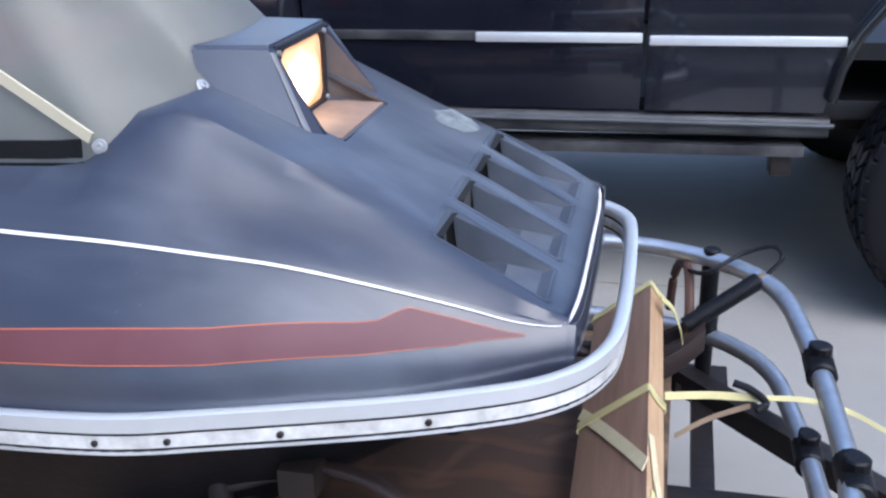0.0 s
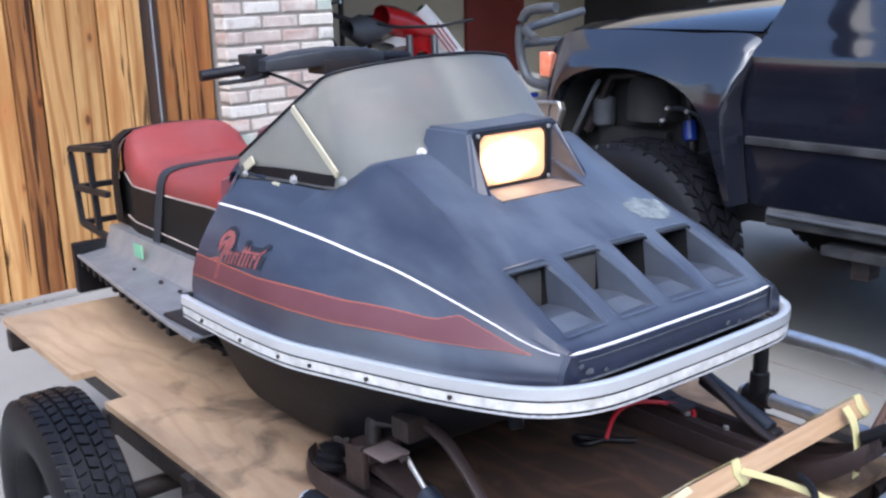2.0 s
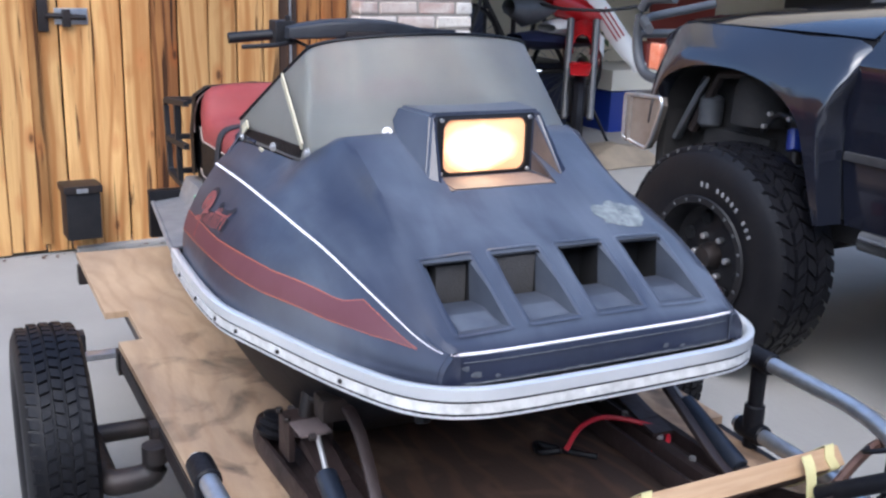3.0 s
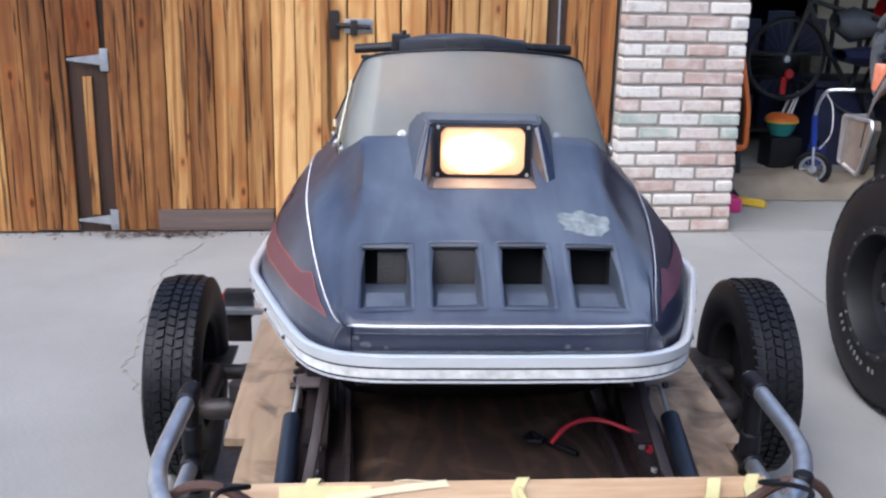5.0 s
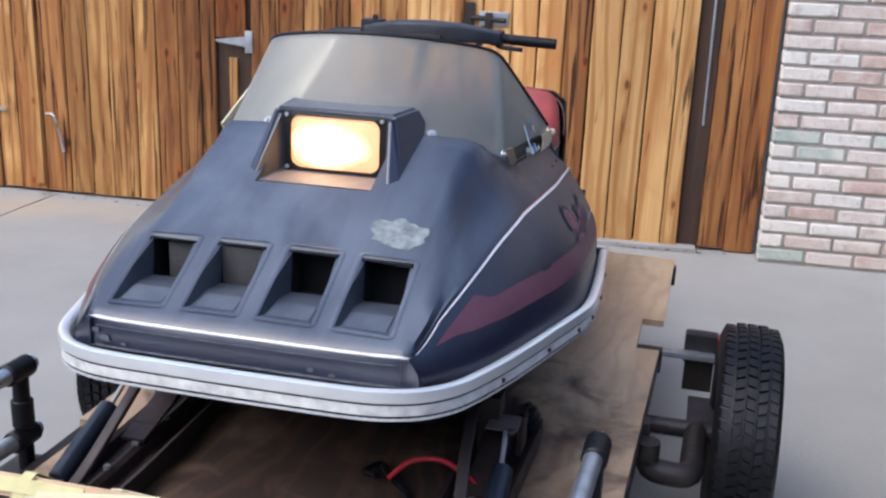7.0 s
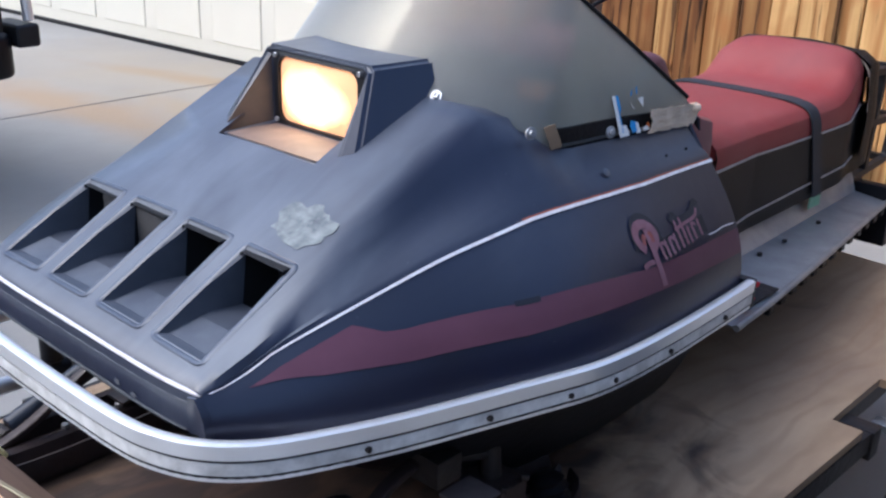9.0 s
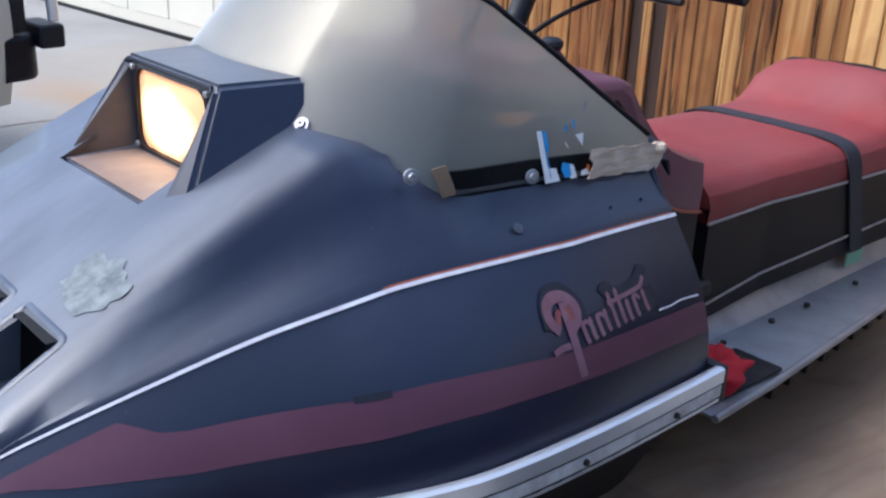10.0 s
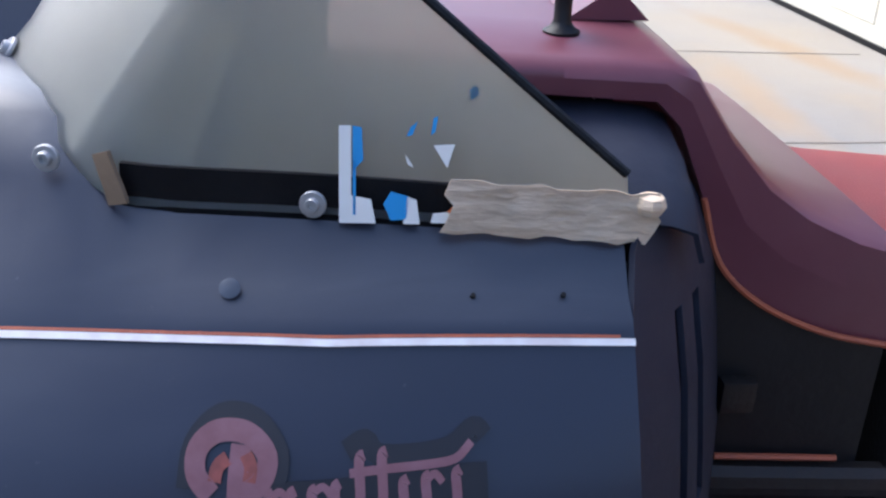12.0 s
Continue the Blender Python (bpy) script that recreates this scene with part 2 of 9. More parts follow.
M["greasy"] = mat("greasy brown steel", (0.030, 0.020, 0.019), 0.42, 0.2, second=(0.062, 0.039, 0.034), scale=14, amount=0.6, rough2=0.65, third=(0.014, 0.012, 0.013), third_scale=7, third_amount=0.7, bump=0.25, bump_scale=40)
M["damper"] = mat("blue-black damper", (0.010, 0.014, 0.024), 0.35, second=(0.022, 0.026, 0.036), scale=20, amount=0.5)
M["rust"] = mat("rusty steel", (0.10, 0.05, 0.035), 0.65, 0.3, second=(0.04, 0.025, 0.022), scale=18, amount=0.7, bump=0.25)
M["strap_yellow"] = mat("yellow strap", (0.58, 0.52, 0.25), 0.7, second=(0.44, 0.40, 0.20), scale=30, bump=0.2, bump_scale=400)
M["strap_black"] = mat("black strap", (0.018, 0.02, 0.026), 0.7, bump=0.2, bump_scale=400)
M["red_strap"] = mat("red cable", (0.42, 0.012, 0.025), 0.45)
M["bolt"] = mat("zinc bolt", (0.50, 0.50, 0.51), 0.42, 0.7, second=(0.40, 0.40, 0.41), scale=60, amount=0.6)
M["tape"] = mat("masking tape", (0.74, 0.58, 0.42), 0.7, second=(0.56, 0.42, 0.29), scale=22, stretch=(0.5, 1, 2.5), bump=0.5, bump_scale=50)
# warm pale tint puts the headlight's glow into the cowl cheeks
M["cheek"] = mat("glow-tinted cowl inside", (0.085, 0.065, 0.058), 0.6, second=(0.035, 0.03, 0.032), scale=20, amount=0.6)
M["tape_brown"] = mat("dirty tape", (0.22, 0.155, 0.10), 0.75, second=(0.13, 0.09, 0.06), scale=30)
M["tape_white"] = mat("cracked white tape", (0.55, 0.50, 0.36), 0.7, second=(0.5, 0.44, 0.3), scale=30)
M["blue"] = mat("blue sticker", (0.03, 0.28, 0.62), 0.5)
M["white"] = mat("white paint", (0.78, 0.77, 0.74), 0.6, second=(0.68, 0.66, 0.60), scale=2, amount=0.5)
M["red_cloth"] = mat("red cloth", (0.42, 0.012, 0.02), 0.9, bump=0.4, bump_scale=60)
M["green"] = mat("green sticker", (0.16, 0.42, 0.24), 0.5, second=(0.4, 0.45, 0.35), scale=30)
M["concrete"] = None
M["board_face"] = mat("browned pine face", (0.27, 0.165, 0.115), 0.75, second=(0.14, 0.08, 0.06), scale=5, amount=0.8, stretch=(9, 0.6, 9), third=(0.33, 0.22, 0.15), third_scale=2.0, third_amount=0.5, bump=0.2, bump_scale=60)
M["strap_pale"] = mat("faded strap", (0.62, 0.55, 0.36), 0.7, second=(0.48, 0.42, 0.26), scale=30, bump=0.2, bump_scale=400)
M["truck"] = mat("black truck paint", (0.006, 0.007, 0.013), 0.13, second=(0.010, 0.011, 0.018), scale=4, amount=0.6, rough2=0.22, spec=0.8, coat=0.8, third=(0.05, 0.055, 0.07), third_scale=2.6, third_amount=0.10)
M["marker"] = mat("orange marker lens", (0.72, 0.20, 0.10), 0.2, second=(0.80, 0.36, 0.25), scale=30, amount=0.6, coat=0.6)
M["truck_dusty"] = mat("dusty lower panel", (0.018, 0.018, 0.021), 0.35, second=(0.12, 0.118, 0.115), scale=7, amount=0.6)
M["flare"] = mat("glossy black flare", (0.008, 0.008, 0.01), 0.18, coat=0.4, second=(0.03, 0.03, 0.028), scale=8, amount=0.4)
# the brown that the chrome reflects is mixed into its base colour
M["dull_chrome"] = mat("dull weathered chrome", (0.36, 0.32, 0.28), 0.32, 0.6, second=(0.20, 0.15, 0.12), scale=9, amount=0.7, rough2=0.5)
M["glass_dark"] = mat("dark window", (0.01, 0.012, 0.014), 0.05, spec=0.7)
M["old_plate"] = mat("dull plate", (0.15, 0.12, 0.115), 0.6, second=(0.07, 0.055, 0.052), scale=25, amount=0.6)
M["grey_plastic"] = mat("grey plastic", (0.13, 0.13, 0.135), 0.5, second=(0.2, 0.2, 0.2), scale=9)
M["pad"] = mat("dark grey vinyl pad", (0.022, 0.024, 0.030), 0.5, spec=0.35, second=(0.042, 0.044, 0.050), scale=12, amount=0.6, bump=0.1, bump_scale=200)
# the headlight's glow on the cowl floor is put into this colour
M["cowl_floor"] = mat("glow-tinted cowl floor", (0.26, 0.19, 0.15), 0.6, second=(0.14, 0.10, 0.085), scale=18, amount=0.7)
M["old_board"] = mat("grey weathered board", (0.15, 0.105, 0.085), 0.85, second=(0.075, 0.055, 0.05), scale=4, amount=0.8, stretch=(1, 0.6, 9), bump=0.3, bump_scale=50)
M["post_wood"] = mat("black-brown post", (0.030, 0.016, 0.010), 0.8, second=(0.075, 0.035, 0.016), scale=3, amount=0.7, stretch=(1, 9, 0.6), bump=0.3, bump_scale=40)
M["letter"] = mat("white lettering", (0.27, 0.27, 0.28), 0.6, second=(0.10, 0.10, 0.10), scale=60, amount=0.7)
M["fence"] = wood_mat("stained cedar", (0.58, 0.325, 0.115), (0.25, 0.098, 0.028), (0.034, 0.013, 0.007))
M["fence_gold"] = wood_mat("golden cedar", (0.64, 0.385, 0.150), (0.36, 0.155, 0.046), (0.040, 0.015, 0.008), amount=0.85, wear=0.055)
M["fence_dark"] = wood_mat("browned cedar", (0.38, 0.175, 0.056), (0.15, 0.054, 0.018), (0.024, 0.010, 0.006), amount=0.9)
M["fence_red"] = wood_mat("red-brown cedar", (0.34, 0.125, 0.036), (0.17, 0.052, 0.015), (0.035, 0.013, 0.007), amount=0.6)
M["lumber"] = mat("new pine", (0.49, 0.335, 0.195), 0.6, second=(0.34, 0.20, 0.10), scale=4.5, amount=0.85, stretch=(14, 1, 14), bump=0.15, bump_scale=20)
M["ply"] = mat("plywood", (0.50, 0.31, 0.15), 0.6, second=(0.33, 0.17, 0.075), scale=2.2, amount=0.85, stretch=(1.2, 7, 1), third=(0.10, 0.065, 0.045), third_scale=1.1, third_amount=0.5, bump=0.12, bump_scale=30)
M["brick"] = None
M["mortar"] = mat("grey mortar", (0.32, 0.285, 0.25), 0.95, second=(0.19, 0.17, 0.15), scale=30, bump=0.5, bump_scale=140)
M["door_cream"] = mat("cream garage door", (0.74, 0.70, 0.58), 0.6, second=(0.68, 0.63, 0.51), scale=1.2, amount=0.5, bump=0.05, bump_scale=120)
M["plaster"] = mat("beige wall", (0.52, 0.44, 0.32), 0.9, second=(0.45, 0.37, 0.26), scale=1.6, bump=0.15, bump_scale=90)
M["arch"] = mat("dusty arch lining", (0.012, 0.011, 0.011), 0.9, second=(0.034, 0.031, 0.029), scale=7, amount=0.6, bump=0.3, bump_scale=40)
M["guard"] = mat("dark grey guard tube", (0.075, 0.078, 0.085), 0.4, second=(0.04, 0.04, 0.042), scale=20)
M["navy"] = mat("navy plastic", (0.010, 0.014, 0.045), 0.45, second=(0.02, 0.025, 0.05), scale=6)
M["garage_cream"] = mat("cream wall", (0.72, 0.64, 0.47), 0.9, second=(0.62, 0.54, 0.38), scale=1.5, amount=0.6)
M["red_door"] = mat("dark red door", (0.28, 0.05, 0.035), 0.6, second=(0.20, 0.035, 0.03), scale=4)
# the gloom of the deep garage is put into this near-black colour
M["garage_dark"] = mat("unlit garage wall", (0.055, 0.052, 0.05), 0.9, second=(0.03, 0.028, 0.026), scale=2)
M["tarp"] = mat("tan tarp", (0.25, 0.205, 0.15), 0.85, second=(0.11, 0.09, 0.07), scale=6, bump=0.3, bump_scale=20)
M["orange"] = mat("orange plastic", (0.62, 0.15, 0.03), 0.4)
M["teal"] = mat("teal plastic", (0.05, 0.28, 0.24), 0.45)
M["yellow"] = mat("yellow plastic", (0.65, 0.45, 0.04), 0.45)
M["magenta"] = mat("magenta plastic", (0.5, 0.03, 0.16), 0.45)
M["scooter_blue"] = mat("blue paint", (0.015, 0.035, 0.22), 0.3)
M["leaf"] = mat("leaf", (0.05, 0.10, 0.03), 0.6, second=(0.10, 0.13, 0.04), scale=10)
M["tail_red"] = mat("red lens", (0.35, 0.01, 0.012), 0.25)


def ply_mat():
    """Plywood: long wavy grain, scattered dirt, one dark oil stain under the machine's nose, and sled shade painted in
    aft.
    """
    m = mat("plywood", (0.46, 0.325, 0.20), 0.65, second=(0.34, 0.22, 0.127), scale=3.0, amount=0.8, stretch=(1.2, 3.6, 1), third=(0.20, 0.145, 0.11), third_scale=1.6, third_amount=0.6, bump=0.12, bump_scale=30)
    n, l = m.node_tree.nodes, m.node_tree.links
    p = n["Principled BSDF"]
    src = p.inputs["Base Color"].links[0].from_socket
    co = n.new("ShaderNodeTexCoord")
    # place, size, colour, strength, and how ragged the patch is; the last paints sled shade with stain
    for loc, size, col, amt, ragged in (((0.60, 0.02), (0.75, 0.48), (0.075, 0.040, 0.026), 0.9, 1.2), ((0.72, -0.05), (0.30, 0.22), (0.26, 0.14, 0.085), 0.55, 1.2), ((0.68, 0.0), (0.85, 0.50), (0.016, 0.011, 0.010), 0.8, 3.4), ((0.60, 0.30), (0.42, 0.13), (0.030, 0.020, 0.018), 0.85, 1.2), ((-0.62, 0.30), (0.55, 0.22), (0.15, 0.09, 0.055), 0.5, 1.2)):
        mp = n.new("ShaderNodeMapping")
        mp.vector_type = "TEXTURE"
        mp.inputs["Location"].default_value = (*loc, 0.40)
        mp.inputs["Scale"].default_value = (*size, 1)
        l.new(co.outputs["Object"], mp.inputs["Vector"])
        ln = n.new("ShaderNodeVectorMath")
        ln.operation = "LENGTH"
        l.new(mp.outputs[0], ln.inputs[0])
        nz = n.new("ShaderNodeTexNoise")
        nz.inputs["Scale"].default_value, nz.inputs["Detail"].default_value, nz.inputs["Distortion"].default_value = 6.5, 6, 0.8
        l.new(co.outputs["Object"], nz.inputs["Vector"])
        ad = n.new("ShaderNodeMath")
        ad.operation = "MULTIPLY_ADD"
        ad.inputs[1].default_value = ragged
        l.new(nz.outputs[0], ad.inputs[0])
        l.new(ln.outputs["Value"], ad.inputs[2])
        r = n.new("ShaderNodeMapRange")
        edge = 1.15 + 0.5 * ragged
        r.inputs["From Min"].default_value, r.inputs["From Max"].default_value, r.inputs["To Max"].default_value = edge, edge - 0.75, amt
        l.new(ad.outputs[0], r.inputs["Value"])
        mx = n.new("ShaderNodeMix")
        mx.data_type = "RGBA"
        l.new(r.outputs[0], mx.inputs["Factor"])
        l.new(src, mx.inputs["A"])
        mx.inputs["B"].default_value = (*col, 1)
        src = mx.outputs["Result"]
    wv = n.new("ShaderNodeTexWave")
    wv.bands_direction = "Y"
    wv.inputs["Scale"].default_value, wv.inputs["Distortion"].default_value, wv.inputs["Detail"].default_value, wv.inputs["Detail Scale"].default_value = 3.0, 26.0, 4.0, 0.6
    mp = n.new("ShaderNodeMapping")
    mp.inputs["Scale"].default_value = (0.55, 1.5, 1)
    l.new(co.outputs["Object"], mp.inputs["Vector"])
    l.new(mp.outputs[0], wv.inputs["Vector"])
    r = n.new("ShaderNodeMapRange")
    r.inputs["From Min"].default_value, r.inputs["From Max"].default_value, r.inputs["To Max"].default_value = 0.55, 1.0, 0.22
    l.new(wv.outputs["Fac"], r.inputs["Value"])
    mx = n.new("ShaderNodeMix")
    mx.data_type = "RGBA"
    l.new(r.outputs[0], mx.inputs["Factor"])
    l.new(src, mx.inputs["A"])
    mx.inputs["B"].default_value = (0.20, 0.105, 0.05, 1)
    l.new(mx.outputs["Result"], p.inputs["Base Color"])
    return m


def concrete_mat():
    m = mat("driveway concrete", (0.305, 0.293, 0.272), 0.85, second=(0.235, 0.225, 0.208), scale=1.4, amount=0.8, bump=0.2, bump_scale=60)
    n, l = m.node_tree.nodes, m.node_tree.links
    p = n["Principled BSDF"]
    src = p.inputs["Base Color"].links[0].from_socket
    co = n.new("ShaderNodeTexCoord")

    def layer(src, color, loc, size, rot, amt, sc):
        mp = n.new("ShaderNodeMapping")
        mp.vector_type = "TEXTURE"
        mp.inputs["Location"].default_value = (*loc, 0)
        mp.inputs["Scale"].default_value = (*size, 1)
        mp.inputs["Rotation"].default_value = (0, 0, radians(rot))
        l.new(co.outputs["Object"], mp.inputs["Vector"])
        ln = n.new("ShaderNodeVectorMath")
        ln.operation = "LENGTH"
        nz = n.new("ShaderNodeTexNoise")
        nz.inputs["Scale"].default_value, nz.inputs["Detail"].default_value = sc, 6
        l.new(co.outputs["Object"], nz.inputs["Vector"])
        l.new(mp.outputs[0], ln.inputs[0])
        ad = n.new("ShaderNodeMath")
        ad.operation = "MULTIPLY_ADD"
        l.new(nz.outputs[0], ad.inputs[0])
        ad.inputs[1].default_value = 1.1
        l.new(ln.outputs["Value"], ad.inputs[2])
        r = n.new("ShaderNodeMapRange")
        r.inputs["From Min"].default_value, r.inputs["From Max"].default_value = 1.55, 0.75
        r.inputs["To Max"].default_value = amt
        l.new(ad.outputs[0], r.inputs["Value"])
        mx = n.new("ShaderNodeMix")
        mx.data_type = "RGBA"
        l.new(r.outputs[0], mx.inputs["Factor"])
        l.new(src, mx.inputs["A"])
        mx.inputs["B"].default_value = (*color, 1)
        return mx.outputs["Result"]

    src = layer(src, (0.335, 0.285, 0.215), (-3.4, -2.2), (1.0, 1.9), 0, 0.8, 1.6)
    src = layer(src, (0.36, 0.235, 0.125), (-2.6, -1.9), (0.34, 2.0), 4, 0.65, 2.2)
    src = layer(src, (0.38, 0.26, 0.145), (-3.0, -1.0), (0.16, 1.0), -3, 0.6, 3.0)
    src = layer(src, (0.33, 0.22, 0.12), (-3.55, -1.9), (0.16, 1.3), 12, 0.6, 2.6)
    src = layer(src, (0.40, 0.30, 0.19), (-3.5, -0.4), (0.25, 0.8), 5, 0.5, 3.4)
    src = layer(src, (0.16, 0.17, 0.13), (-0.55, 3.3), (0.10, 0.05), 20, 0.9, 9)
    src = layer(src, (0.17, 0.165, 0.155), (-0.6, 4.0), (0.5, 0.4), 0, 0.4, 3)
    l.new(src, p.inputs["Base Color"])
    return m


def brick_mat():
    m = bpy.data.materials.new("whitewashed brick")
    m.use_nodes = True
    n, l = m.node_tree.nodes, m.node_tree.links
    p = n["Principled BSDF"]
    p.inputs["Roughness"].default_value = 0.9
    oi = n.new("ShaderNodeObjectInfo")
    cr = n.new("ShaderNodeValToRGB")
    e = cr.color_ramp.elements
    e[0].position, e[0].color = 0.0, (0.44, 0.32, 0.27, 1)
    e[1].position, e[1].color = 0.13, (0.61, 0.56, 0.49, 1)
    for pos, col in ((0.34, (0.49, 0.40, 0.345, 1)), (0.48, (0.59, 0.555, 0.50, 1)), (0.70, (0.55, 0.475, 0.42, 1)), (0.89, (0.37, 0.41, 0.35, 1))):
        x = e.new(pos)
        x.color = col
    cr.color_ramp.interpolation = "CONSTANT"
    l.new(oi.outputs["Random"], cr.inputs[0])
    co = n.new("ShaderNodeTexCoord")
    ad = n.new("ShaderNodeVectorMath")
    l.new(co.outputs["Object"], ad.inputs[0])
    sc = n.new("ShaderNodeVectorMath")
    sc.operation = "SCALE"
    sc.inputs[0].default_value = (17, 23, 31)
    l.new(oi.outputs["Random"], sc.inputs["Scale"])
    l.new(sc.outputs[0], ad.inputs[1])
    nz = n.new("ShaderNodeTexNoise")
    nz.inputs["Scale"].default_value, nz.inputs["Detail"].default_value = 11, 6
    l.new(ad.outputs[0], nz.inputs["Vector"])
    r = n.new("ShaderNodeMapRange")
    r.inputs["From Min"].default_value, r.inputs["From Max"].default_value, r.inputs["To Max"].default_value = 0.44, 0.66, 0.65
    l.new(nz.outputs[0], r.inputs["Value"])
    mx = n.new("ShaderNodeMix")
    mx.data_type = "RGBA"
    l.new(r.outputs[0], mx.inputs["Factor"])
    l.new(cr.outputs[0], mx.inputs["A"])
    mx.inputs["B"].default_value = (0.60, 0.555, 0.495, 1)
    # worn spots where the fired clay shows
    nz3 = n.new("ShaderNodeTexNoise")
    nz3.inputs["Scale"].default_value, nz3.inputs["Detail"].default_value, nz3.inputs["Roughness"].default_value = 24, 7, 0.65
    l.new(ad.outputs[0], nz3.inputs["Vector"])
    r3 = n.new("ShaderNodeMapRange")
    r3.inputs["From Min"].default_value, r3.inputs["From Max"].default_value, r3.inputs["To Max"].default_value = 0.52, 0.70, 0.60
    l.new(nz3.outputs[0], r3.inputs["Value"])
    mx3 = n.new("ShaderNodeMix")
    mx3.data_type = "RGBA"
    l.new(r3.outputs[0], mx3.inputs["Factor"])
    l.new(mx.outputs["Result"], mx3.inputs["A"])
    mx3.inputs["B"].default_value = (0.36, 0.255, 0.215, 1)
    l.new(mx3.outputs["Result"], p.inputs["Base Color"])
    b = n.new("ShaderNodeBump")
    b.inputs["Strength"].default_value, b.inputs["Distance"].default_value = 0.6, 0.006
    nz2 = n.new("ShaderNodeTexNoise")
    nz2.inputs["Scale"].default_value, nz2.inputs["Detail"].default_value = 60, 5
    l.new(ad.outputs[0], nz2.inputs["Vector"])
    l.new(nz2.outputs[0], b.inputs["Height"])
    l.new(b.outputs[0], p.inputs["Normal"])
    return m


def hood_mat():
    """Old navy paint: chalked, streaked and clouded, with sparse chips; faces up, to -y and forward are lightened."""
    m = bpy.data.materials.new("hood paint")
    m.use_nodes = True
    n, l = m.node_tree.nodes, m.node_tree.links
    p = n["Principled BSDF"]
    p.inputs["Specular IOR Level"].default_value = 0.7
    co = n.new("ShaderNodeTexCoord")

    def noise_at(scale, stretch, detail, dist=0.0):
        mp = n.new("ShaderNodeMapping")
        mp.inputs["Scale"].default_value = stretch
        l.new(co.outputs["Object"], mp.inputs["Vector"])
        nz = n.new("ShaderNodeTexNoise")
        nz.inputs["Scale"].default_value, nz.inputs["Detail"].default_value, nz.inputs["Distortion"].default_value = scale, detail, dist
        l.new(mp.outputs[0], nz.inputs["Vector"])
        return nz.outputs[0]

    def rng(src, a, b, c, d):
        r = n.new("ShaderNodeMapRange")
        r.interpolation_type = "SMOOTHSTEP"
        for key, v in (("From Min", a), ("From Max", b), ("To Min", c), ("To Max", d)):
            r.inputs[key].default_value = v
        l.new(src, r.inputs["Value"])
        return r.outputs[0]

    def mul(a, b):
        x = n.new("ShaderNodeMath")
        x.operation = "MULTIPLY"
        l.new(a, x.inputs[0])
        l.new(b, x.inputs[1])
        return x.outputs[0]

    def mix(f, a, b):
        mx = n.new("ShaderNodeMix")
        mx.data_type = "RGBA"
        l.new(f, mx.inputs["Factor"])
        if isinstance(a, tuple):
            mx.inputs["A"].default_value = (*a, 1)
        else:
            l.new(a, mx.inputs["A"])
        mx.inputs["B"].default_value = (*b, 1)
        return mx.outputs["Result"]

    # brightness by facing is mixed into the chalk: up, -y and forward
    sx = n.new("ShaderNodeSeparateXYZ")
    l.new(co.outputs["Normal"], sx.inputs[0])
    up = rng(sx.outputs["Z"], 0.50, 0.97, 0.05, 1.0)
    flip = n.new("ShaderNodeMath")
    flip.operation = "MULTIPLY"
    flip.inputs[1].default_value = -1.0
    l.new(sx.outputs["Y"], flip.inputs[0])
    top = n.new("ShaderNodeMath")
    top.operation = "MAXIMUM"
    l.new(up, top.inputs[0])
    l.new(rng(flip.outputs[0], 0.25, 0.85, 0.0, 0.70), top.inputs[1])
    # forward faces get a paler colour, as if the nose were better lit
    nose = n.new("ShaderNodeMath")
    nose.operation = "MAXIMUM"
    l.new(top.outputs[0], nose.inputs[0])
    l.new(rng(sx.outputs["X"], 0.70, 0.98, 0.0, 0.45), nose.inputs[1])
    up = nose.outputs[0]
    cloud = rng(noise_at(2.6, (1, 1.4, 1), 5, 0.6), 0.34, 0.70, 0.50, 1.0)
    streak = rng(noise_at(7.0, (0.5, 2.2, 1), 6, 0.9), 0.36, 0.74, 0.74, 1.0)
    facing_chalk = mul(mul(up, cloud), streak)
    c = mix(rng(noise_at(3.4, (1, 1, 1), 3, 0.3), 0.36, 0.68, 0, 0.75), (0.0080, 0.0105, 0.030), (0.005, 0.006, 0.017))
    c = mix(rng(facing_chalk, 0.0, 1.0, 0.0, 0.80), c, (0.136, 0.153, 0.182))
    c = mix(rng(noise_at(130.0, (1, 1, 1), 2), 0.74, 0.80, 0, 0.35), c, (0.12, 0.12, 0.13))
    l.new(c, p.inputs["Base Color"])
    l.new(rng(facing_chalk, 0.0, 0.8, 0.34, 0.30), p.inputs["Roughness"])
    b = n.new("ShaderNodeBump")
    b.inputs["Strength"].default_value, b.inputs["Distance"].default_value = 0.06, 0.01
    l.new(noise_at(26.0, (1, 1, 1), 5), b.inputs["Height"])
    l.new(b.outputs[0], p.inputs["Normal"])
    return m


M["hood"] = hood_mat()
M["ply"] = ply_mat()
M["concrete"] = concrete_mat()
M["brick"] = brick_mat()


# ---- building helpers ----
def mesh_of(bm, name, material, smooth=35):
    bm.normal_update()
    for f in bm.faces:
        f.smooth = True
    for e in bm.edges:
        if len(e.link_faces) == 2 and e.calc_face_angle(0) > radians(smooth):
            e.smooth = False
    me = bpy.data.meshes.new(name)
    bm.to_mesh(me)
    bm.free()
    me.materials.append(material)
    return me


def part(name, bm, material, parent=None, label="", smooth=35):
    ob = new(name, mesh_of(bm, name, material, smooth))
    if parent is not None:
        ob.parent = parent
    if label:
        tagged(ob, label)
    return ob


def thing(name, label, category, m=None, group="", kind=""):
    ob = new(name)
    if m is not None:
        ob.matrix_basis = m
    ob.empty_display_size = 0.1
    return tagged(ob, label, category, group, kind)


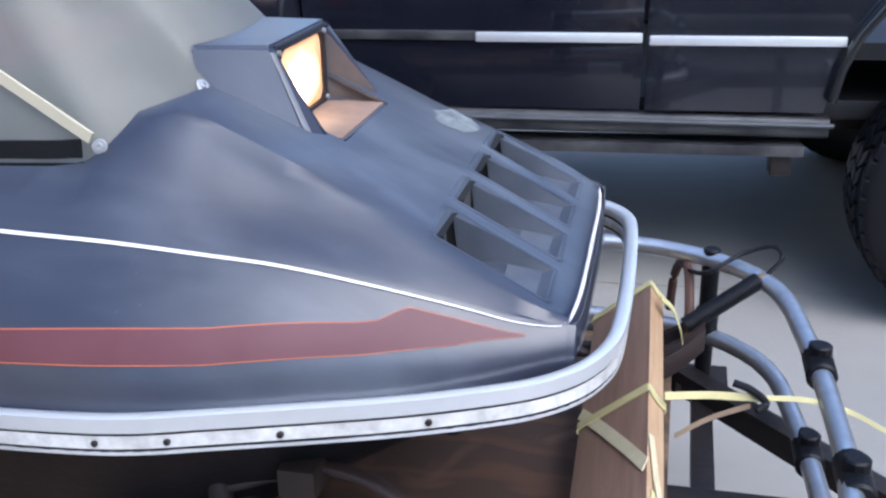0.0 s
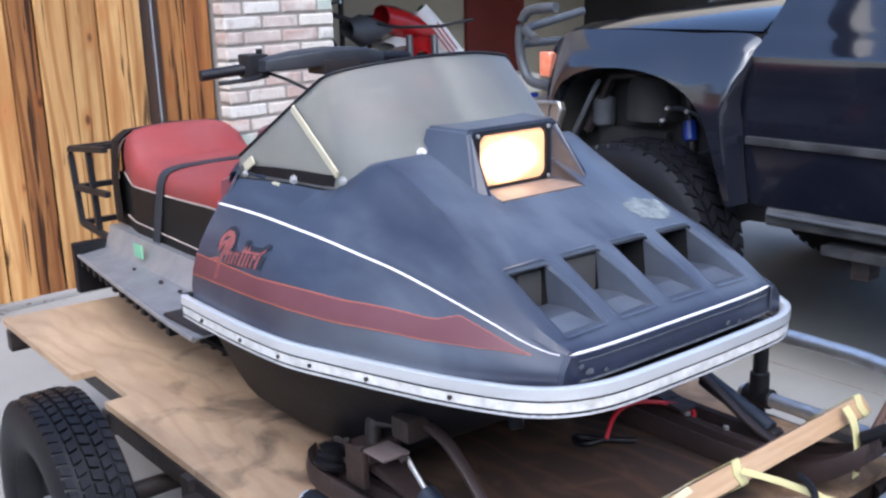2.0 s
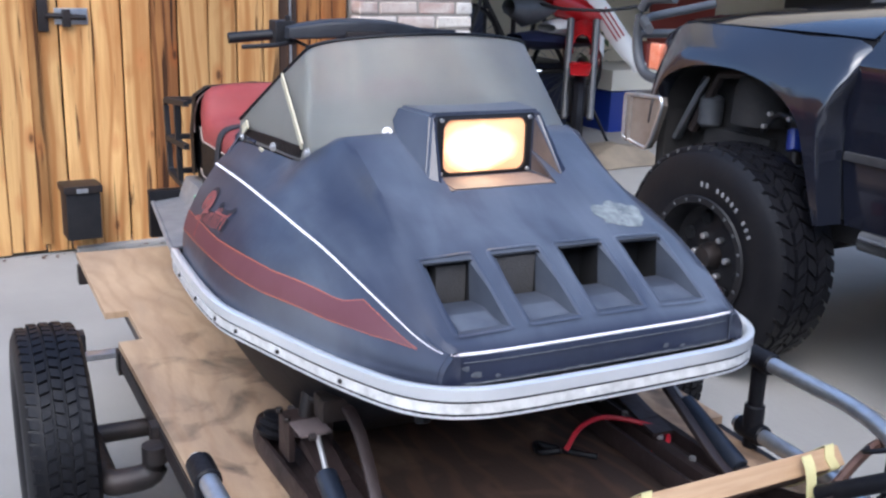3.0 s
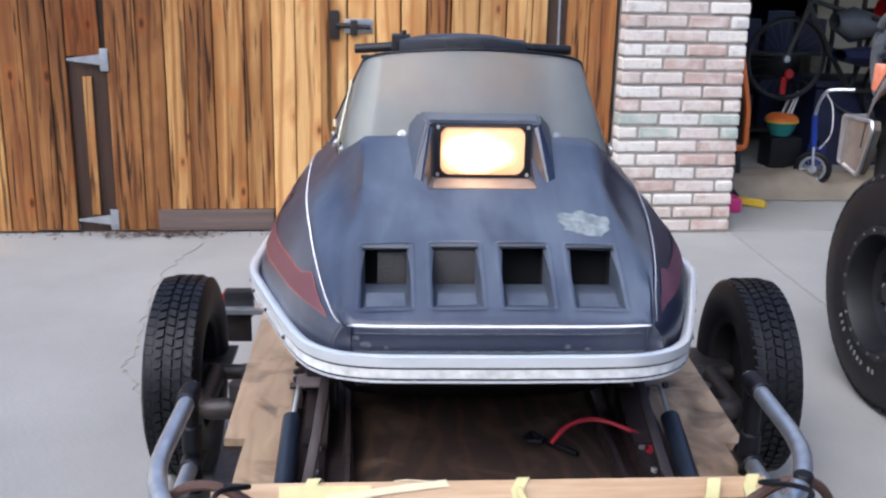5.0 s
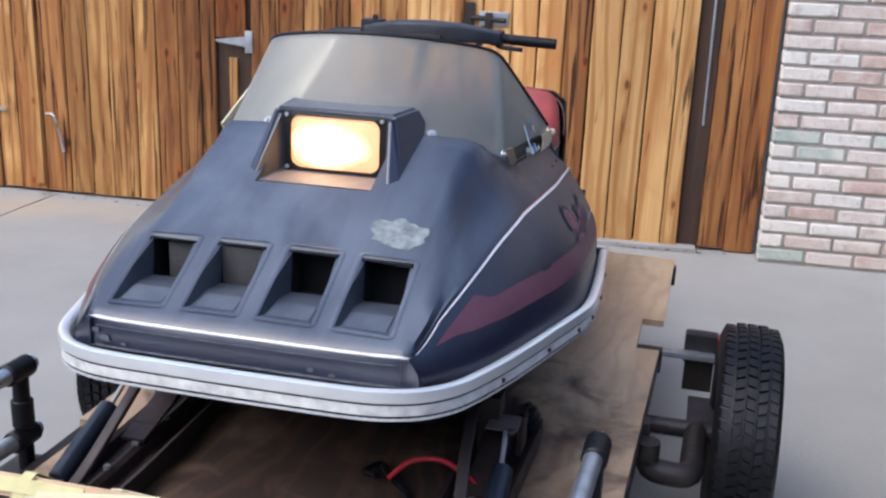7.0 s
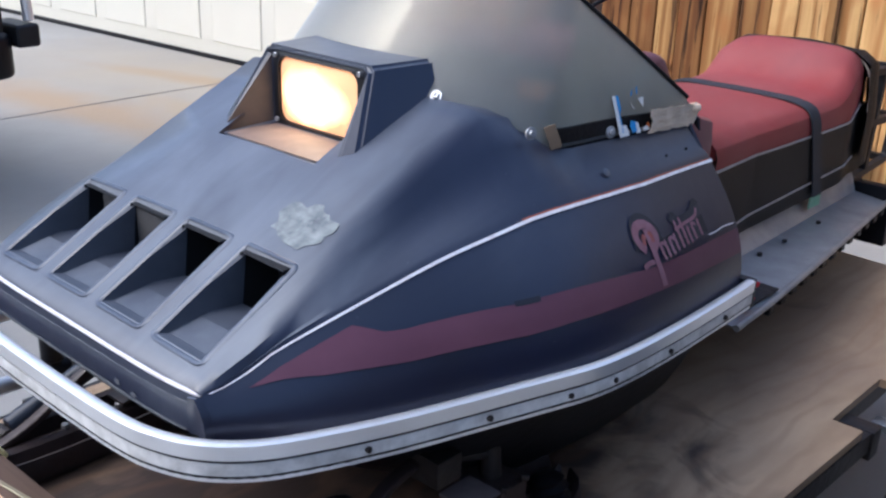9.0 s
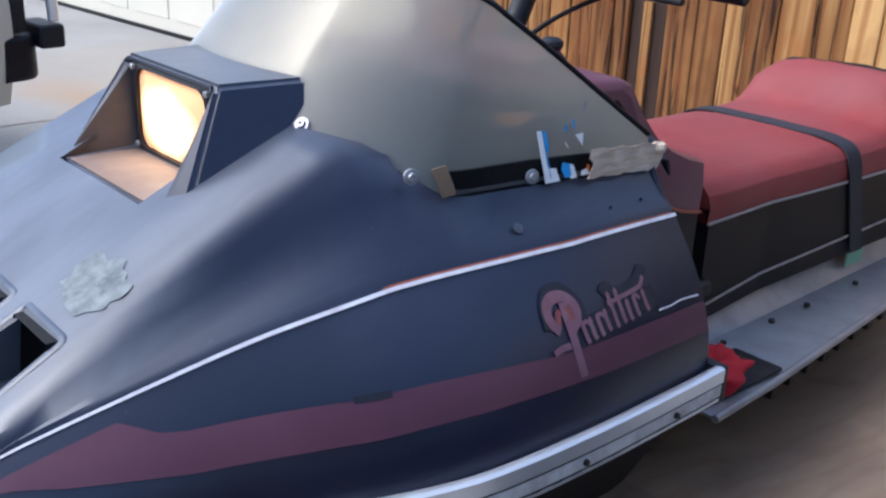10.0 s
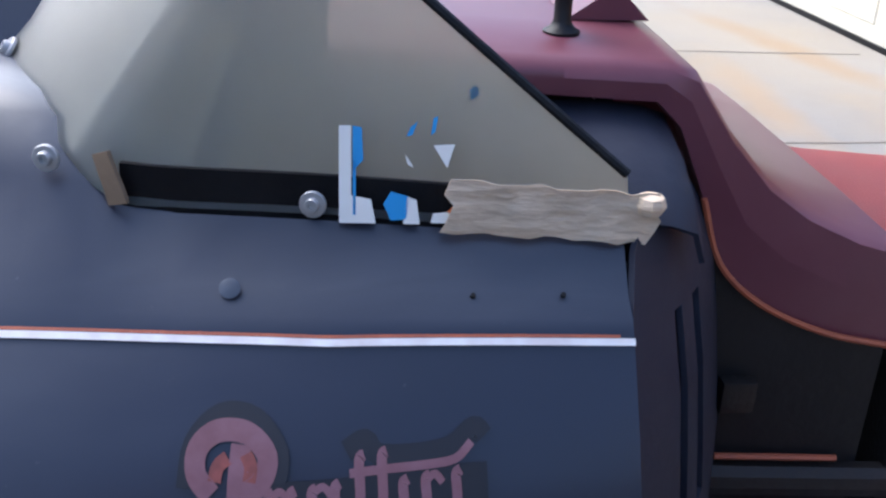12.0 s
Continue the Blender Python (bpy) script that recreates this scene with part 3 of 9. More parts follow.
def box(lo, hi, bevel=0.0, seg=2, m=None):
    bm = bmesh.new()
    bmesh.ops.create_cube(bm, size=1)
    for v in bm.verts:
        v.co = Vector([lo[i] + (v.co[i] + 0.5) * (hi[i] - lo[i]) for i in range(3)])
    if bevel:
        bmesh.ops.bevel(bm, geom=bm.edges[:], offset=bevel, segments=seg, profile=0.7, affect="EDGES")
    if m is not None:
        bmesh.ops.transform(bm, matrix=m, verts=bm.verts[:])
    return bm


def add(bm, other):
    """Joins other into bm."""
    me = bpy.data.meshes.new("tmp")
    other.to_mesh(me)
    other.free()
    bm.from_mesh(me)
    bpy.data.meshes.remove(me)
    return bm


def smooth_path(pts, n=6, closed=False):
    """Catmull-Rom through the points."""
    p = [Vector(q) for q in pts]
    out = []
    last = len(p) if closed else len(p) - 1
    for i in range(last):
        a = p[(i - 1) % len(p)] if closed or i else p[0] * 2 - p[1]
        b, c = p[i], p[(i + 1) % len(p)]
        d = p[(i + 2) % len(p)] if closed or i + 2 < len(p) else c * 2 - b
        for k in range(n):
            t = k / n
            out.append(0.5 * ((2 * b) + (c - a) * t + (2 * a - 5 * b + 4 * c - d) * t * t + (3 * b - a - 3 * c + d) * t ** 3))
    if not closed:
        out.append(p[-1])
    return out


def round_corners(pts, r, n=5):
    """A polyline whose inner corners are rounded by arcs of about radius r."""
    p = [Vector(q) for q in pts]
    out = [p[0]]
    for a, b, c in zip(p, p[1:], p[2:]):
        u, w = (a - b), (c - b)
        d = min(r, u.length * 0.49, w.length * 0.49)
        s, e = b + u.normalized() * d, b + w.normalized() * d
        for k in range(n + 1):
            t = k / n
            out.append(s * (1 - t) ** 2 + b * 2 * t * (1 - t) + e * t * t)
    out.append(p[-1])
    return out


def sweep(path, section, closed=False, up=(0, 0, 1), caps=True):
    """Sweeps a closed section (pairs: sideways, up) along the path."""
    path = [Vector(q) for q in path]
    bm = bmesh.new()
    rings = []
    n = len(path)
    for i, q in enumerate(path):
        a = path[(i - 1) % n] if closed or i else q
        b = path[(i + 1) % n] if closed or i < n - 1 else q
        d = (b - a).normalized()
        u = Vector(up)
        if abs(d.dot(u)) > 0.97:
            u = Vector((1, 0, 0)) if abs(d.x) < 0.9 else Vector((0, 1, 0))
        s = d.cross(u).normalized()
        w = s.cross(d).normalized()
        rings.append([bm.verts.new(q + s * x + w * y) for x, y in section])
    k = len(section)
    for i in range(n if closed else n - 1):
        a, b = rings[i], rings[(i + 1) % n]
        for j in range(k):
            bm.faces.new((a[j], a[(j + 1) % k], b[(j + 1) % k], b[j]))
    if caps and not closed:
        bm.faces.new(rings[0][::-1])
        bm.faces.new(rings[-1])
    bmesh.ops.recalc_face_normals(bm, faces=bm.faces[:])
    return bm


def circle(r, n=10, sx=1.0):
    return [(r * sx * math.cos(2 * math.pi * i / n), r * math.sin(2 * math.pi * i / n)) for i in range(n)]


def tube(path, r, n=10, closed=False):
    return sweep(path, circle(r, n), closed)


def lathe(profile, n=24, axis="z", closed=False):
    """Turns (radius, height) pairs round an axis."""
    bm = bmesh.new()
    rings = []
    for i in range(n):
        a = 2 * math.pi * i / n
        c, s = math.cos(a), math.sin(a)
        ring = []
        for r, h in profile:
            v = {"z": (r * c, r * s, h), "y": (r * c, h, r * s), "x": (h, r * c, r * s)}[axis]
            ring.append(bm.verts.new(v))
        rings.append(ring)
    k = len(profile)
    for i in range(n):
        a, b = rings[i], rings[(i + 1) % n]
        for j in range(k if closed else k - 1):
            bm.faces.new((a[j], a[(j + 1) % k], b[(j + 1) % k], b[j]))
    bmesh.ops.remove_doubles(bm, verts=bm.verts[:], dist=1e-5)
    bmesh.ops.recalc_face_normals(bm, faces=bm.faces[:])
    return bm


def cyl(a, b, r, n=14, bevel=0.0):
    """A rod from a to b, its rims a little rounded."""
    a, b = Vector(a), Vector(b)
    d = b - a
    L = d.length
    e = min(bevel or r * 0.15, L * 0.3)
    bm = lathe([(0, 0), (r - e, 0), (r, e), (r, L - e), (r - e, L), (0, L)], n)
    bmesh.ops.transform(bm, matrix=Matrix.Translation(a) @ d.to_track_quat("Z", "Y").to_matrix().to_4x4(), verts=bm.verts[:])
    return bm


def grid(rows):
    """A surface through rows of points."""
    bm = bmesh.new()
    vs = [[bm.verts.new(p) for p in r] for r in rows]
    for a, b in zip(vs, vs[1:]):
        for j in range(len(a) - 1):
            bm.faces.new((a[j], a[j + 1], b[j + 1], b[j]))
    return bm


def solid(bm, t):
    """Gives an open sheet the thickness t."""
    bmesh.ops.recalc_face_normals(bm, faces=bm.faces[:])
    bmesh.ops.solidify(bm, geom=bm.faces[:], thickness=t)
    bmesh.ops.recalc_face_normals(bm, faces=bm.faces[:])
    return bm


def lerp(table, x):
    """Piecewise linear value, or tuple of values, from rows (x, value...)."""
    if x <= table[0][0]:
        v = table[0][1:]
    elif x >= table[-1][0]:
        v = table[-1][1:]
    else:
        for a, b in zip(table, table[1:]):
            if a[0] <= x <= b[0]:
                t = (x - a[0]) / (b[0] - a[0])
                v = tuple(p + (q - p) * t for p, q in zip(a[1:], b[1:]))
                break
    return v[0] if len(v) == 1 else v


def smooth_table(rows, n=5):
    """The same rows with a smooth curve through them."""
    k = len(rows[0])
    cols = []
    pts = [Vector((r[0], *(list(r[1:]) + [0, 0])[:2])) for r in rows]
    out = smooth_path(pts, n)
    return [tuple(p)[:k] for p in out]


# ---- the setting: ground, fence, pier, garages ----
def build_ground():
    bm = bmesh.new()
    bmesh.ops.create_grid(bm, x_segments=40, y_segments=40, size=60)
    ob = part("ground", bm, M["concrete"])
    tagged(ob, "grey concrete driveway with tan rust stains and cracks", "driveway", kind="structure")
    # saw-cut joints, sunk strips between slabs
    for k, (a, b) in enumerate((((-3.72, 3.96), (0.6, 3.80)), ((-4.05, -0.42), (-2.2, -0.47)), ((-3.9, -1.80), (-1.2, -1.95)))):
        bm = bmesh.new()
        pts = smooth_path([Vector((*a, 0.002)).lerp(Vector((*b, 0.002)), i / 8) + Vector((0, 0.006 * math.sin(5 * i + k), 0)) for i in range(9)], 3)
        part("joint", sweep(pts, [(-0.006, 0), (0.006, 0), (0.005, 0.0015), (-0.005, 0.0015)]), M["mortar"], ob)


def crack(points, width):
    rnd = random.Random(7)
    pts = smooth_path([Vector((x, y, 0.001)) for x, y in points], 8)
    pts = [p + Vector((rnd.uniform(-0.02, 0.02), rnd.uniform(-0.02, 0.02), 0)) for p in pts]
    return sweep(pts, [(-width, 0), (width, 0), (width * 0.8, 0.002), (-width * 0.8, 0.002)])


FENCE_X = -3.82


def build_fence():
    fence = thing("fence", "stained cedar board fence with dark streaks and knots", "fence", kind="structure")
    rnd = random.Random(3)
    rail = box((FENCE_X - 0.10, -0.9, 0.25), (FENCE_X - 0.03, 3.28, 0.34), 0.004)
    part("rail", rail, M["fence_red"], fence)
    part("rail", box((FENCE_X - 0.10, -0.9, 1.55), (FENCE_X - 0.03, 3.28, 1.64), 0.004), M["fence_red"], fence)
    # black sheet added behind the planks; it darkens their gaps
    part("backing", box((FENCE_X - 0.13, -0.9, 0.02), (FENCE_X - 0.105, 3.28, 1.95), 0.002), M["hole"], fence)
    y = -0.88
    while y < 3.26:
        w = rnd.uniform(0.105, 0.155)
        # leave the slots of the two posts open
        for lo, hi in ((0.508, 0.70), (2.905, 3.008)):
            if lo - 0.02 < y + w and y < hi:
                if y < lo:
                    w = max(0.03, lo - y)
                else:
                    y = hi
        w = min(w, 3.275 - y)
        if w < 0.02:
            break
        gate = y > 3.0
        front = FENCE_X + (0.0 if not gate else -0.03) + rnd.uniform(-0.004, 0.006)
        low = rnd.uniform(0.008, 0.02) if not 0.90 < y < 1.42 else 0.125
        bm = bmesh.new()
        n = 7
        rows = []
        s1, s2, ph = rnd.uniform(0, 0.003), rnd.uniform(0, 0.003), rnd.uniform(0, 6)
        for i in range(n):
            z = low + (1.93 - low) * i / (n - 1)
            a, b = 0.001 + s1 * math.sin(2.1 * i + ph) ** 2, w - 0.001 - s2 * math.sin(1.7 * i + ph) ** 2
            rows.append([(-0.022, a, z), (-0.004, a, z), (0, a + 0.005, z), (0, b - 0.005, z), (-0.004, b, z), (-0.022, b, z)])
        bm = grid(rows)
        bmesh.ops.recalc_face_normals(bm, faces=bm.faces[:])
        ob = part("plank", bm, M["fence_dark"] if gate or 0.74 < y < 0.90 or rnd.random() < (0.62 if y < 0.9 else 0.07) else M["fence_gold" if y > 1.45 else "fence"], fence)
        ob.location = (front, y, 0)
        y += w + (rnd.uniform(0.0, 0.002) if rnd.random() < 0.8 else 0.005)
    # battens laid over some joints
    for yb, w in ((-0.55, 0.05), (1.75, 0.045)):
        ob = part("batten", box((0, 0, 0.05), (0.018, w, 1.9), 0.003), M["fence"], fence)
        ob.location = (FENCE_X, yb, 0)
    part("kickboard", box((FENCE_X - 0.012, 0.91, 0.012), (FENCE_X + 0.004, 1.50, 0.122), 0.003), M["old_board"], fence, "low brown kickboard under the planks")
    # slots: posts set back, the dark of the gaps put into their colour
    part("plank", box((FENCE_X - 0.02, 0.512, 0.90), (FENCE_X - 0.003, 0.672, 1.92), 0.004), M["fence_red"], fence)
    part("post", box((FENCE_X - 0.10, 0.510, 0.0), (FENCE_X - 0.024, 0.70, 1.93), 0.004), M["post_wood"], fence, "near-black post set back in the slot")
    part("batten", box((FENCE_X - 0.022, 0.580, 0.095), (FENCE_X - 0.006, 0.622, 0.80), 0.002), M["fence"], fence)
    part("post", box((FENCE_X - 0.10, 2.907, 0.0), (FENCE_X - 0.024, 3.006, 1.93), 0.004), M["post_wood"], fence, "near-black post set back in the slot")
    part("pipe", tube([(FENCE_X - 0.018, 2.972, 0.62), (FENCE_X - 0.018, 2.962, 1.9)], 0.006, 8), M["galv"], fence)
    # tee hinges on the gate
    for z in (0.885, 0.072):
        h = box((FENCE_X + 0.004, 0.672, z - 0.055), (FENCE_X + 0.010, 0.712, z + 0.055), 0.002)
        part("hinge", add(h, grid([[(FENCE_X + 0.008, 0.672, z - 0.026), (FENCE_X + 0.008, 0.672, z + 0.026)], [(FENCE_X + 0.008, 0.512, z - 0.005), (FENCE_X + 0.008, 0.512, z + 0.005)]])), M["galv"], fence, "galvanised tee hinge")
    h = box((FENCE_X + 0.012, -0.84, 0.40), (FENCE_X + 0.018, -0.81, 0.50), 0.002)
    part("hinge", add(h, box((FENCE_X + 0.012, -0.81, 0.44), (FENCE_X + 0.018, -0.70, 0.46), 0.002)), M["galv"], fence, "galvanised tee hinge")
    # gate latch and a small hasp
    l = cyl((FENCE_X + 0.02, 1.83, 1.07), (FENCE_X + 0.02, 2.00, 1.06), 0.012, 10)
    add(l, box((FENCE_X + 0.004, 1.80, 1.0), (FENCE_X + 0.016, 1.845, 1.14), 0.003))
    part("latch_plate", box((FENCE_X + 0.004, 1.87, 1.03), (FENCE_X + 0.012, 2.01, 1.10), 0.003), M["galv"], fence, "galvanised latch plate")
    add(l, box((FENCE_X + 0.012, 1.90, 1.02), (FENCE_X + 0.034, 1.935, 1.095), 0.003))
    part("latch", l, M["steel_dark"], fence, "black iron gate latch")
    part("hasp", tube(smooth_path([(FENCE_X + 0.02, -0.46, 0.44), (FENCE_X + 0.045, -0.40, 0.435), (FENCE_X + 0.02, -0.38, 0.30), (FENCE_X + 0.02, -0.37, 0.24)], 4), 0.007, 8), M["bolt"], fence)
    curb = part("curb", box((FENCE_X - 0.14, 1.9, 0.0), (FENCE_X + 0.05, 3.0, 0.024), 0.006), M["concrete"], fence)


def build_pier():
    pier = thing("brick_pier", "whitewashed pink brick pier beside the garage opening", "brick pier", kind="structure")
    X, y0, y1, H = -3.72, 3.286, 3.937, 2.45
    part("mortar_core", box((X - 0.50, y0 + 0.008, 0), (X - 0.008, y1 - 0.008, H), 0.0), M["mortar"], pier)
    course, L, j = 0.0714, 0.217, 0.0145
    rnd = random.Random(5)
    meshes = {}

    def brick(lo, hi, k):
        key = (round(hi[0] - lo[0], 3), round(hi[1] - lo[1], 3), k)
        if key not in meshes:
            r2 = random.Random(k * 7 + len(meshes))
            size = (hi[0] - lo[0], hi[1] - lo[1], course - j)
            bm = box((0, 0, 0), size, 0.012, 3)
            for v in bm.verts:
                v.co += Vector((r2.uniform(-0.002, 0.002), r2.uniform(-0.002, 0.002), r2.uniform(-0.0015, 0.0015)))
            meshes[key] = mesh_of(bm, "brick", M["brick"])
        ob = new("brick", meshes[key])
        ob.parent = pier
        ob.location = (lo[0] + rnd.uniform(-0.003, 0.003), lo[1], lo[2])

    rows = int(H / course)
    w3 = (y1 - y0 + j) / 3
    for r in range(rows):
        z = r * course + j
        cuts = [0, w3, 2 * w3, 3 * w3] if r % 2 == 0 else [0, 0.52 * w3, 1.52 * w3, 2.52 * w3, 3 * w3]
        for a, b in zip(cuts, cuts[1:]):
            brick((X - 0.10, y0 + a, z), (X, y0 + b - j, z + course), (r + int(a * 50)) % 4)
    # the return into the garage
    for r in range(0, rows):
        z = r * course + j
        for a in ((0.11, 0.33) if r % 2 else (0.20, 0.42)):
            brick((X - a - 0.10, y1 - 0.09, z), (X - a + 0.10, y1, z + course), r % 4)


def garage_door():
    X = -4.06
    wall = thing("garage_door", "cream sectional garage door with pressed panels", "garage door", kind="structure")
    part("header", box((X - 0.2, -7.5, 2.3), (X + 0.05, -0.93, 3.1), 0.01), M["door_cream"], wall)
    part("jamb", box((X - 0.2, -1.25, 0.0), (X + 0.20, -0.93, 2.3), 0.006), M["door_cream"], wall, "cream painted door jamb")
    part("jamb", box((X - 0.2, -7.5, 0.0), (X + 0.10, -6.3, 2.3), 0.006), M["door_cream"], wall, "cream painted door jamb")
    part("seal", box((X - 0.02, -6.3, 0.0), (X + 0.03, -1.25, 0.03), 0.004), M["rubber"], wall, "dark rubber bottom seal")
    for r in range(4):
        z = 0.03 + r * 0.567
        bm = box((X - 0.03, -6.3, z), (X + 0.02, -1.25, z + 0.56), 0.006)
        for k in range(8):
            a = -6.3 + 0.07 + k * 0.631
            add(bm, box((X + 0.015, a, z + 0.09), (X + 0.027, a + 0.5, z + 0.47), 0.008, 1))
        part("panel", bm, M["door_cream"], wall)


def build_garage():
    X = -3.9
    room = thing("garage_interior", "dim open garage with beige walls and bare floor", "garage", kind="structure")
    # far walls carry the gloom in their colour; the nearer back wall stays cream
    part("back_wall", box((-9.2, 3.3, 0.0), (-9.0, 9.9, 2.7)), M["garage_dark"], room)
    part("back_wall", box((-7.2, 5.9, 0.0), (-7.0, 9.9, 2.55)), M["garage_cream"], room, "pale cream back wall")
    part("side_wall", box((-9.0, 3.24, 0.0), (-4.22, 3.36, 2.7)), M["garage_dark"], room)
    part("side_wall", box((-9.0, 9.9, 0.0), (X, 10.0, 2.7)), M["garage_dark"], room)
    part("header", box((X - 0.2, 3.937, 2.25), (X + 0.1, 12.0, 3.1)), M["plaster"], room)
    part("front_wall", box((X - 0.2, 8.9, 0.0), (X + 0.1, 12.0, 2.25)), M["plaster"], room)
    part("inner_door", box((-6.995, 8.0, 0.02), (-6.95, 8.85, 2.05), 0.01), M["red_door"], room, "dark red inner door")
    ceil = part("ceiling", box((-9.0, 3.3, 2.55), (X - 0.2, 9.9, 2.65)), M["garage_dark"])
    tagged(ceil, "dark garage ceiling", "ceiling", kind="structure")
    floor = part("garage_floor", box((-9.0, 3.36, -0.05), (-3.75, 9.9, 0.004)), M["concrete"])
    tagged(floor, "bare concrete garage floor", "floor", kind="structure")
    part("upper_wall", box((-4.4, 3.2, 2.45), (-3.78, 3.95, 3.1)), M["plaster"], room)


def build_street():
    """What closes the place behind the camera: a plain house front across the street and its hedge line."""
    far = thing("house_front", "plain pale house front across the street", "house", kind="structure")
    part("wall", box((13.5, -14, 0), (14.0, 16, 3.0), 0.05), M["plaster"], far)
    part("roof", sweep([(13.0, -15, 3.0), (13.0, 17, 3.0)], [(0, 0), (0, 0.15), (-4.0, 1.8), (-4.0, 0)]), M["garage_dark"], far)


build_ground()
build_fence()
build_pier()
garage_door()
build_garage()
build_street()


# ---- the snowmobile ----
SLED = Matrix.Translation((-1.175, 2.128, 0)) @ Matrix.Rotation(radians(-3.2), 4, "Z")
sled = thing("snowmobile", "vintage dark snowmobile with red seat and lit headlight on trailer", "snowmobile", SLED)

SHOULDER = smooth_table([(0, 0.379, 0.927), (0.1, 0.379, 0.929), (0.2, 0.377, 0.928), (0.3, 0.374, 0.923), (0.4, 0.370, 0.917), (0.5, 0.362, 0.906),
                         (0.6, 0.350, 0.892), (0.7, 0.336, 0.869), (0.8, 0.317, 0.840), (0.86, 0.301, 0.818), (0.9, 0.288, 0.808), (0.925, 0.278, 0.806)])
BOTTOM = smooth_table([(0, 0.462, 0.728), (0.1, 0.470, 0.732), (0.25, 0.478, 0.738), (0.4, 0.477, 0.744), (0.5, 0.462, 0.744), (0.57, 0.442, 0.743),
                       (0.66, 0.413, 0.743), (0.75, 0.384, 0.745), (0.84, 0.345, 0.750), (0.91, 0.302, 0.753), (0.94, 0.284, 0.755)])
CREASE = [(-0.02, 0.332, 0.970), (0.1, 0.325, 0.978), (0.21, 0.319, 0.983), (0.3, 0.310, 0.984), (0.337, 0.306, 0.988), (0.36, 0.300, 1.002), (0.44, 0.282, 1.002),
          (0.505, 0.269, 0.981), (0.57, 0.266, 0.950), (0.65, 0.272, 0.924), (0.72, 0.281, 0.902), (0.76, 0.285, 0.888), (0.85, 0.284, 0.846), (0.925, 0.268, 0.808)]
DECK = [(0.30, 0.985), (0.337, 1.01), (0.36, 1.035), (0.44, 1.052), (0.5, 1.024), (0.6, 0.977), (0.65, 0.952), (0.755, 0.901), (0.895, 0.823), (0.925, 0.808)]
VENT_Y = [-0.201, -0.072, 0.057, 0.186]
VENT_W = 0.046
VX0, VX1 = 0.755, 0.895


SAG = [(0.2, 0), (0.45, 1), (0.84, 1), (0.925, 0.1)]


def shoulder(x, sg):
    """The shoulder line; the hood sits a little twisted, so the two sides differ."""
    y, z = lerp(SHOULDER, x)
    k = lerp(SAG, x) if sg > 0 else 0
    return y - 0.014 * k, z + 0.012 * k


def side(x, s, sg=-1):
    """A point of the hood's flank (y >= 0): s 0 at the bumper, 1 at the shoulder line."""
    yb, zb = lerp(BOTTOM, x)
    ys, zs = shoulder(x, sg)
    bulge = 0.020 * (1 - 0.6 * max(0, (x - 0.6) / 0.33)) * math.sin(math.pi * min(1, max(0, s) ** 0.85))
    return Vector((x, yb + (ys - yb) * s + bulge, zb + (zs - zb) * s + bulge * 0.3))


def side_out(x, s, sg, d=0.0015):
    p = side(x, s, sg)
    a, b = side(x, min(1, s + 0.02), sg) - side(x, max(0, s - 0.02), sg), side(min(0.935, x + 0.01), s, sg) - side(max(0, x - 0.01), s, sg)
    nrm = a.cross(b).normalized()
    if nrm.y < 0:
        nrm = -nrm
    p = p + nrm * d
    return Vector((p.x, p.y * sg, p.z))


def deck_z(x, y):
    """Height of the hood's top between the creases."""
    yc, zc = lerp(CREASE, x)
    zd = lerp(DECK, x)
    a = abs(y)
    inner = min(0.245, yc - 0.012)
    if a <= inner:
        return zd + 0.004 * (1 - (a / inner) ** 2)
    return zd + (zc - zd) * ((a - inner) / (yc - inner)) ** 1.3


